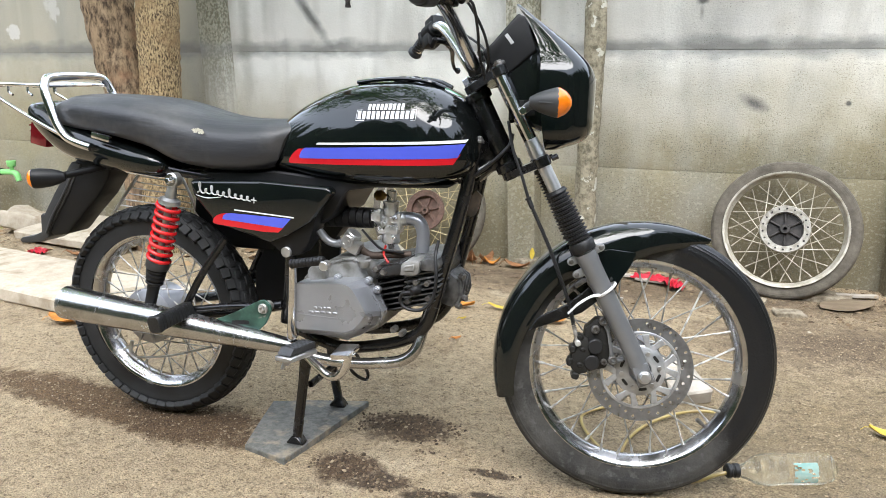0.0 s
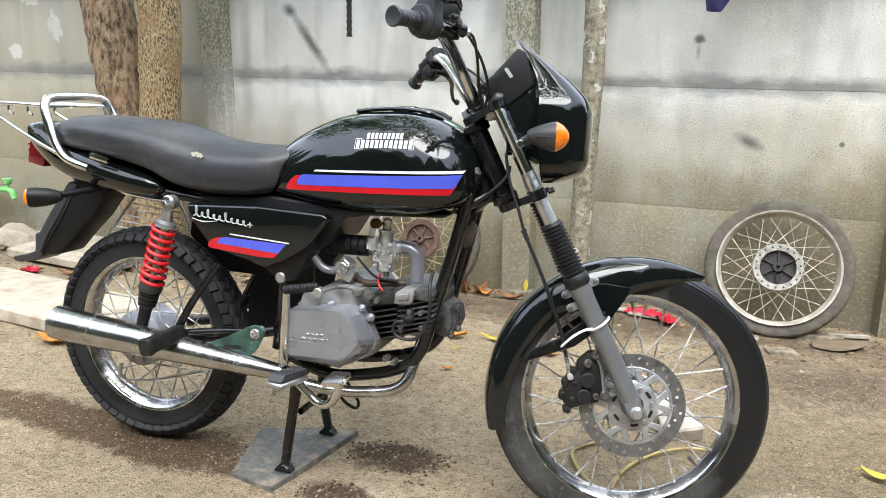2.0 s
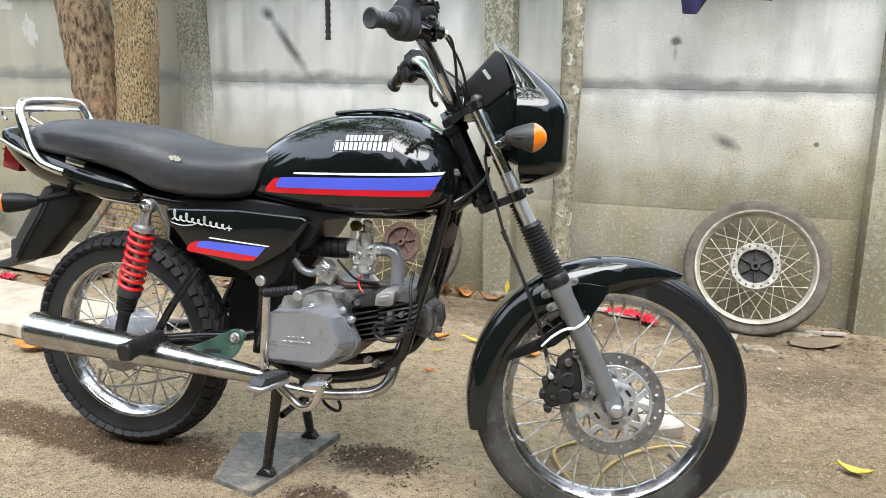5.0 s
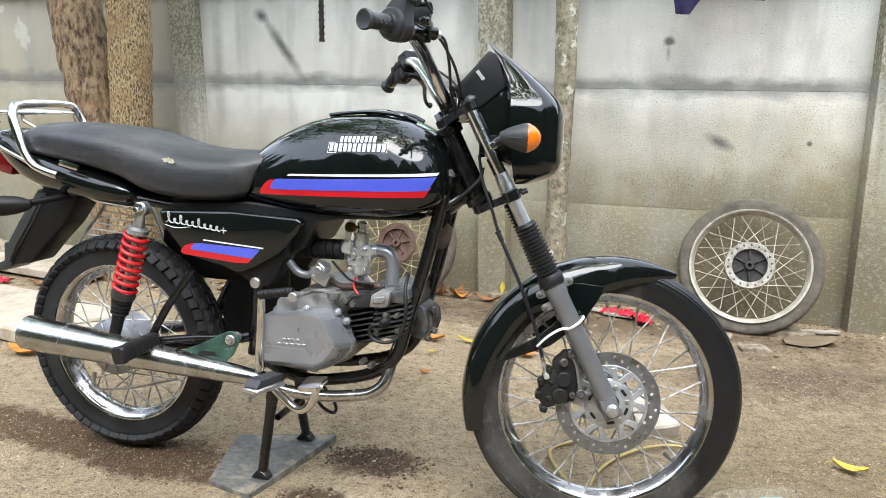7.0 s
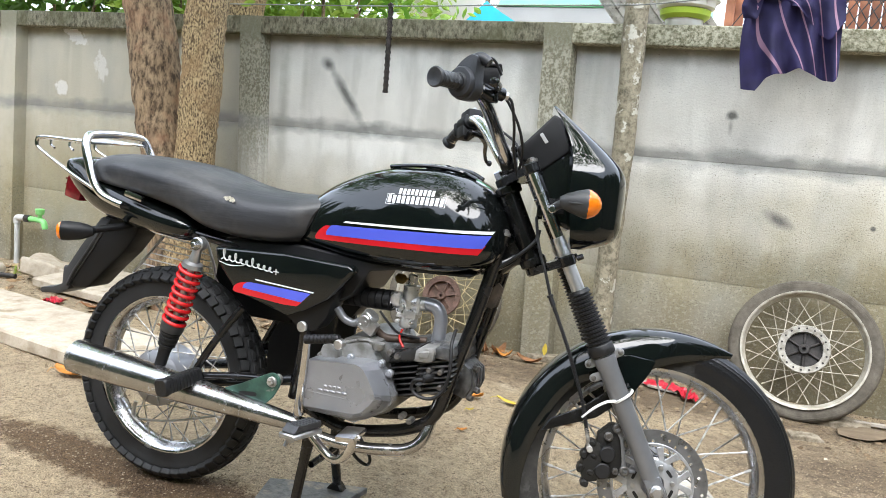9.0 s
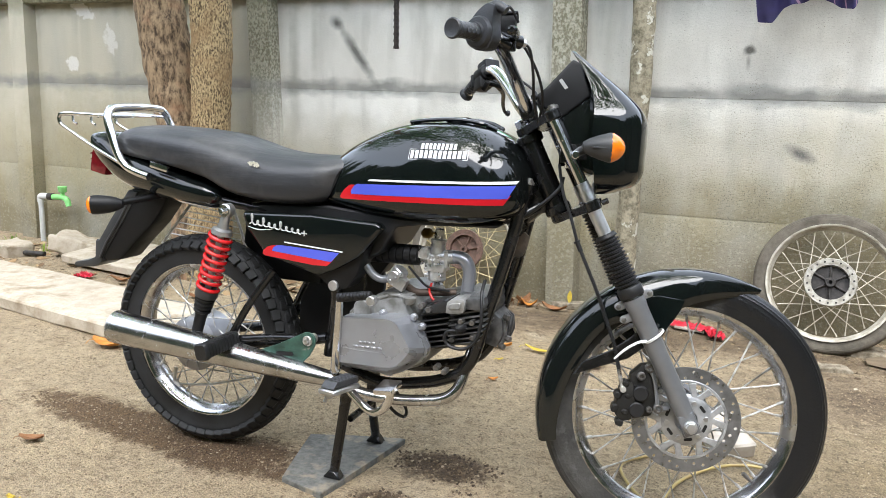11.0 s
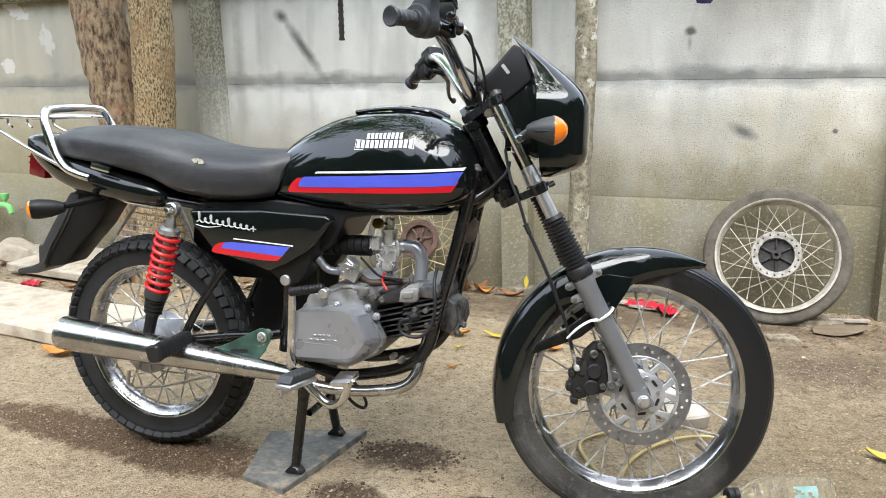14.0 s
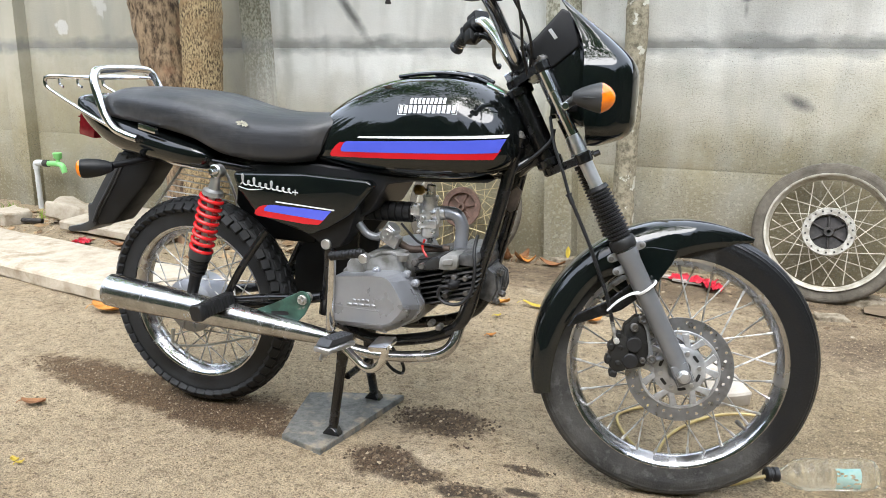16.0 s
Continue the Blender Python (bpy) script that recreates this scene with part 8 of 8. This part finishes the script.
g = [[bm.verts.new(mb @ Vector(((0.0374 + 0.0012 * noise.noise(Vector((i, j, 2)))) * math.sin(radians(40 + 7 * i)), 0.112 + 0.008 * j + 0.004 * noise.noise(Vector((i * 0.9, j, 7))), 0.0374 * math.cos(radians(40 + 7 * i))))) for i in range(12)] for j in range(8)]
for j in range(7):
    for i in range(11):
        if noise.noise(Vector((i * 0.8, j * 0.9, 4))) > -0.22:
            bm.faces.new((g[j][i], g[j][i + 1], g[j + 1][i + 1], g[j + 1][i]))
M_PRINT = mat("faded blue print", (0.16, 0.42, 0.42), 0.5, 0, (0.30, 0.50, 0.48), 60)
M_PRINT.node_tree.nodes["Principled BSDF"].inputs["Alpha"].default_value = 0.6
part("label", bm, M_PRINT, bottle, "faded blue-green print")
M_HOSE = mat("yellowed clear tube", (0.44, 0.34, 0.12), 0.3, 0, (0.34, 0.25, 0.10), 20, coat=0.4)
bm = tube(B(), [(1.30, -0.02, 0.006), (1.235, 0.05, 0.005), (1.225, 0.17, 0.006), (1.262, 0.295, 0.006), (1.345, 0.405, 0.008), (1.44, 0.447, 0.010), (1.52, 0.41, 0.007), (1.545, 0.36, 0.006)], 0.0044, 10, 7)
tube(bm, [(1.478, 0.074, 0.036), (1.44, 0.055, 0.03), (1.39, 0.04, 0.012), (1.30, 0.03, 0.006), (1.20, 0.10, 0.006), (1.10, 0.30, 0.006), (1.18, 0.42, 0.006)], 0.0045, 10, 7)
solid("plastic_tube", bm, M_HOSE, "yellowed clear plastic tube coiled on the earth", "tube")


def leaf_thing(x, y, length, width, turn, curl, material, label, z=0.0015, tilt=0.0):
    bm = B()
    g = []
    for i in range(9):
        t = i / 8
        w = width * math.sin(math.pi * min(1, t * 0.93 + 0.04)) ** 0.8
        g.append([bm.verts.new((length * (t - 0.5), w * k / 2, 0.006 + curl * (t - 0.5) ** 2 * length * 4 + abs(k) * width * 0.22 + 0.002 * noise.noise(Vector((t * 6, k * 3, x * 9))))) for k in (-1, -0.5, 0, 0.5, 1)])
    for r0, r1 in zip(g, g[1:]):
        for k in range(4):
            bm.faces.new((r0[k], r0[k + 1], r1[k + 1], r1[k]))
    tube(bm, [(-length * 0.72, 0, 0.006), (-length * 0.5, 0, 0.006 + curl * length), (length * 0.4, 0, 0.008 + curl * length * 0.5)], 0.0012, 5, 3)
    low = min(v.co.z for v in bm.verts)
    for v in bm.verts:
        v.co.z -= low
    return solid("fallen_leaf", bm, material, label, "leaf", group="fallen leaves", m=Matrix.Translation((x, y, z)) @ Matrix.Rotation(radians(turn), 4, 'Z') @ Matrix.Rotation(radians(tilt), 4, 'Y'), angle=180)


M_LEAFY = mat("yellow leaf", (0.62, 0.48, 0.06), 0.6, 0, (0.48, 0.34, 0.04), 30, bump=0.3, bscale=150)
M_LEAFO = mat("orange leaf", (0.62, 0.27, 0.04), 0.65, 0, (0.42, 0.16, 0.03), 30, bump=0.3, bscale=150)
M_LEAFB = mat("brown leaf", (0.32, 0.15, 0.06), 0.75, 0, (0.20, 0.09, 0.035), 30, bump=0.4, bscale=120)
for args in ((-0.425, -0.222, 0.07, 0.034, 20, 0.12, M_LEAFB, "small brown fallen leaf on the earth"), (-0.855, 0.495, 0.14, 0.075, 10, 0.15, M_LEAFO, "broad orange fallen leaf on the earth"), (0.495, 1.18, 0.11, 0.05, -5, 0.15, M_LEAFO, "orange fallen leaf on the earth"),
             (0.66, 1.19, 0.13, 0.03, -15, 0.1, M_LEAFY, "narrow yellow fallen leaf on the earth"), (0.90, 1.10, 0.07, 0.05, 40, 0.15, M_LEAFO, "small orange fallen leaf on the earth"), (1.875, 0.46, 0.085, 0.036, -20, 0.15, M_LEAFY, "yellow fallen leaf on the earth"),
             (0.40, 1.92, 0.10, 0.06, 60, 0.4, M_LEAFB, "curled brown fallen leaf on the earth"), (0.33, 1.90, 0.09, 0.05, 110, 0.5, M_LEAFB, "curled brown fallen leaf on the earth"),
             (0.57, 1.86, 0.13, 0.05, -10, 0.2, M_LEAFB, "brown fallen leaf by the wall"), (0.44, 1.88, 0.08, 0.045, 10, 0.4, M_LEAFO, "curled orange fallen leaf on the earth"), (-0.20, -0.47, 0.025, 0.016, 0, 0.3, M_LEAFY, "tiny yellow petal on the earth"),
             (-0.18, -0.475, 0.02, 0.014, 60, 0.3, M_LEAFY, "tiny yellow petal on the earth"), (0.588, 0.80, 0.035, 0.022, 30, 0.2, M_LEAFO, "tiny orange leaf on the earth"), (0.545, 1.02, 0.03, 0.02, 30, 0.2, M_LEAFY, "tiny yellow leaf on the earth"), (-1.62, 1.36, 0.12, 0.04, 20, 0.2, M_LEAFB, "brown leaf by the plank"),
             (-1.45, 1.30, 0.11, 0.04, -30, 0.2, M_LEAFO, "dry orange leaf by the plank"), (-1.05, 1.25, 0.10, 0.04, 15, 0.2, M_LEAFB, "dry brown leaf by the plank")):
    leaf_thing(*args)
leaf_thing(0.625, 1.955, 0.058, 0.024, 95, 0.05, M_LEAFY, "yellow leaf standing against the wall", 0.055, -80)
# red scraps
M_REDPL = mat("red plastic film", (0.60, 0.02, 0.045), 0.4, 0, (0.36, 0.012, 0.025), 40, spread=(0.42, 0.58))
for (x, y, lx, ly, rz, sd) in ((1.22, 1.83, 0.20, 0.10, -22, 1), (1.31, 1.75, 0.07, 0.11, 10, 5), (-1.84, 1.33, 0.09, 0.07, 0, 9)):
    bm = B()
    g = [[bm.verts.new((lx * (i / 12 - 0.5) * (1 + 0.2 * noise.noise(Vector((j, sd, 0)))), ly * (j / 8 - 0.5), 0.012 + 0.02 * noise.noise(Vector((i * 0.55, j * 0.55, sd))) + 0.012 * noise.noise(Vector((i * 1.6, j * 1.6, sd))))) for i in range(13)] for j in range(9)]
    for r0, r1 in zip(g, g[1:]):
        for i in range(12):
            bm.faces.new((r0[i], r0[i + 1], r1[i + 1], r1[i]))
    solid("plastic_scrap", bm, M_REDPL, "crumpled scrap of red plastic film", "scrap", m=Matrix.Translation((x, y, 0.004)) @ Matrix.Rotation(radians(rz), 4, 'Z'), angle=30)


def scatter(name, count, area, sizes, material, label, category, seed, keep=None, flat=0.6, sink=0.35):
    """Loose grains strewn over the ground, all in one mesh."""
    rng = random.Random(seed)
    base = [(1, 0, 0), (0.4, 0.85, 0.1), (-0.6, 0.75, 0), (-1, -0.1, 0.1), (-0.4, -0.9, 0), (0.6, -0.7, 0.1), (0.1, 0.05, 0.9), (0, 0, -0.8)]
    tri = [(i, (i + 1) % 6, 6) for i in range(6)] + [((i + 1) % 6, i, 7) for i in range(6)]
    verts, faces = [], []
    made = 0
    while made < count:
        x, y = rng.uniform(area[0], area[1]), rng.uniform(area[2], area[3])
        if keep and not keep(x, y, rng):
            continue
        made += 1
        s = sizes[0] + (sizes[1] - sizes[0]) * rng.random() ** 3
        m = Matrix.Translation((x, y, ground_height(x, y) + s * flat * (0.5 - sink))) @ Euler((rng.uniform(-0.4, 0.4), rng.uniform(-0.4, 0.4), rng.uniform(0, 6.3))).to_matrix().to_4x4() @ Matrix.Diagonal((s, s * rng.uniform(0.6, 1), s * flat, 1))
        k = len(verts)
        verts += [m @ Vector([c * rng.uniform(0.75, 1.25) for c in b]) for b in base]
        faces += [(a + k, b + k, c + k) for a, b, c in tri]
    me = bpy.data.meshes.new(name)
    me.from_pydata(verts, [], faces)
    me.materials.append(material)
    return tagged(place(new(name, me), None, I4), label, category, kind="stuff")


def island_mat(name, stops, rough=0.9):
    m = bpy.data.materials.new(name)
    m.use_nodes = True
    N, L = m.node_tree.nodes, m.node_tree.links
    ge = N.new("ShaderNodeNewGeometry")
    r = N.new("ShaderNodeValToRGB")
    while len(r.color_ramp.elements) < len(stops):
        r.color_ramp.elements.new(0.5)
    for e, (p, c) in zip(r.color_ramp.elements, stops):
        e.position, e.color = p, (*c, 1)
    L.new(ge.outputs["Random Per Island"], r.inputs[0])
    L.new(r.outputs[0], N["Principled BSDF"].inputs["Base Color"])
    N["Principled BSDF"].inputs["Roughness"].default_value = rough
    return m


M_GRIT = island_mat("mixed grit", [(0, (0.11, 0.078, 0.048)), (0.25, (0.25, 0.185, 0.113)), (0.6, (0.35, 0.272, 0.172)), (0.97, (0.385, 0.303, 0.196)), (1, (0.46, 0.385, 0.28))])
scatter("grit", 60000, (-1.4, 2.2, -0.8, 1.3), (0.0011, 0.0050), M_GRIT, "loose sandy grit over the yard", "grit", 2, lambda x, y, r: not in_stain(x, y) or r.random() < 0.04)
scatter("gravel", 1100, (-2.6, 2.6, -0.75, 2.0), (0.002, 0.0075), M_GRIT, "scattered small gravel", "gravel", 3, lambda x, y, r: not in_stain(x, y) or r.random() < 0.08)
M_CLOD = island_mat("oil-dark earth clods", [(0, (0.035, 0.023, 0.013)), (0.5, (0.085, 0.056, 0.032)), (0.85, (0.16, 0.115, 0.070)), (1, (0.34, 0.27, 0.18))], 0.9)
M_CRUMB = island_mat("damp earth crumbs", [(0, (0.06, 0.037, 0.019)), (0.6, (0.12, 0.078, 0.041)), (0.9, (0.19, 0.135, 0.08)), (1, (0.36, 0.30, 0.21))], 0.9)
damp = ((-0.50, 0.025, 0.22, 0.07), (-0.22, -0.02, 0.30, 0.085), (0.12, -0.05, 0.24, 0.115))
scatter("damp_crumbs", 8000, (-0.8, 0.42, -0.2, 0.14), (0.0011, 0.0044), M_CRUMB, "damp brown earth crumbs behind the rear tyre", "earth crumbs", 8, lambda x, y, r: any(((x - a) / c) ** 2 + ((y - b) / d) ** 2 < 0.3 + r.random() for a, b, c, d in damp), 0.7, 0.3)
blobs = ((0.665, 0.115, 0.155, 0.085), (0.59, -0.125, 0.09, 0.075), (0.70, -0.165, 0.09, 0.04), (0.945, -0.048, 0.065, 0.018), (0.84, -0.19, 0.08, 0.03), (0.77, 0.0, 0.045, 0.014))
scatter("earth_clods", 2000, (0.4, 1.05, -0.27, 0.24), (0.0011, 0.0068), M_CLOD, "clods of oil-dark earth", "earth clods", 4, lambda x, y, r: any(((x - a) / c) ** 2 + ((y - b) / d) ** 2 < r.random() * 1.25 for a, b, c, d in blobs), 0.8, 0.25)
M_LITTER = island_mat("dry litter", [(0, (0.07, 0.045, 0.024)), (0.5, (0.16, 0.108, 0.060)), (0.94, (0.27, 0.195, 0.115)), (1, (0.46, 0.40, 0.31))])
scatter("leaf_litter", 4200, (-2.9, 2.5, 1.2, 2.0), (0.0025, 0.014), M_LITTER, "dry leaf litter along the wall's foot", "leaf litter", 6, lambda x, y, r: r.random() < ((y - 1.1) / 0.9) ** 2 + (0.5 if x > 1.8 and y > 1.4 else 0), 0.25, 0.0)
scatter("dry_leaves", 420, (-2.9, -0.7, 1.22, 1.98), (0.012, 0.034), island_mat("dry curled leaves", [(0, (0.12, 0.07, 0.035)), (0.4, (0.27, 0.17, 0.085)), (0.8, (0.40, 0.27, 0.14)), (1, (0.50, 0.42, 0.30))]), "dry curled leaves strewn between plank and wall", "dry leaves", 12, lambda x, y, r: r.random() < ((y - 1.0) / 0.9) ** 2, 0.22, -0.2)


def weeds(count, area, seed):
    """Thin upright blades in loose tufts."""
    rng = random.Random(seed)
    verts, faces = [], []
    tufts = [(rng.uniform(area[0], area[1]), rng.uniform(area[2], area[3])) for _ in range(14)]
    for _ in range(count):
        cx, cy = rng.choice(tufts)
        x, y = cx + rng.gauss(0, 0.03), cy + rng.gauss(0, 0.02)
        h, a, w = rng.uniform(0.02, 0.075), rng.uniform(0, 6.3), rng.uniform(0.0015, 0.003)
        lean = rng.uniform(0.2, 0.9) * h
        side, out = Vector((-math.sin(a), math.cos(a), 0)) * w, Vector((math.cos(a), math.sin(a), 0)) * lean
        q = Vector((x, y, -0.003))
        k = len(verts)
        verts += [q - side, q + side, q + out * 0.35 + Vector((0, 0, h * 0.65)) + side * 0.8, q + out * 0.35 + Vector((0, 0, h * 0.65)) - side * 0.8, q + out + Vector((0, 0, h))]
        faces += [(k, k + 1, k + 2, k + 3), (k + 3, k + 2, k + 4)]
    me = bpy.data.meshes.new("weeds")
    me.from_pydata(verts, [], faces)
    me.materials.append(M_LEAFLIGHT)
    return tagged(place(new("weeds", me), None, I4), "thin green weeds along the wall's foot", "weeds", kind="stuff")


weeds(260, (-3.0, -1.3, 1.75, 2.02), 21)
bm = B()
rings = []
for i in range(13):
    t = i / 12
    wd = 0.075 * math.sin(math.pi * (0.10 + 0.85 * t)) + 0.012
    x, z = 1.88 + 0.21 * t, 0.006 + 0.012 * t * t
    rings.append([Vector((x, 1.655 + 0.06 * t - wd, z)), Vector((x, 1.655 + 0.06 * t, z + 0.010)), Vector((x, 1.655 + 0.06 * t + wd, z)), Vector((x, 1.655 + 0.06 * t, z + 0.005))])
bridge(bm, rings)
solid("palm_sheath", bm, mat("dried palm sheath", (0.20, 0.152, 0.098), 0.9, 0, (0.11, 0.08, 0.05), 40, 10, bump=0.5, bscale=90, stretch=(0.2, 1, 1)), "dry brown palm sheath on the earth by the wall", "palm sheath", angle=50)
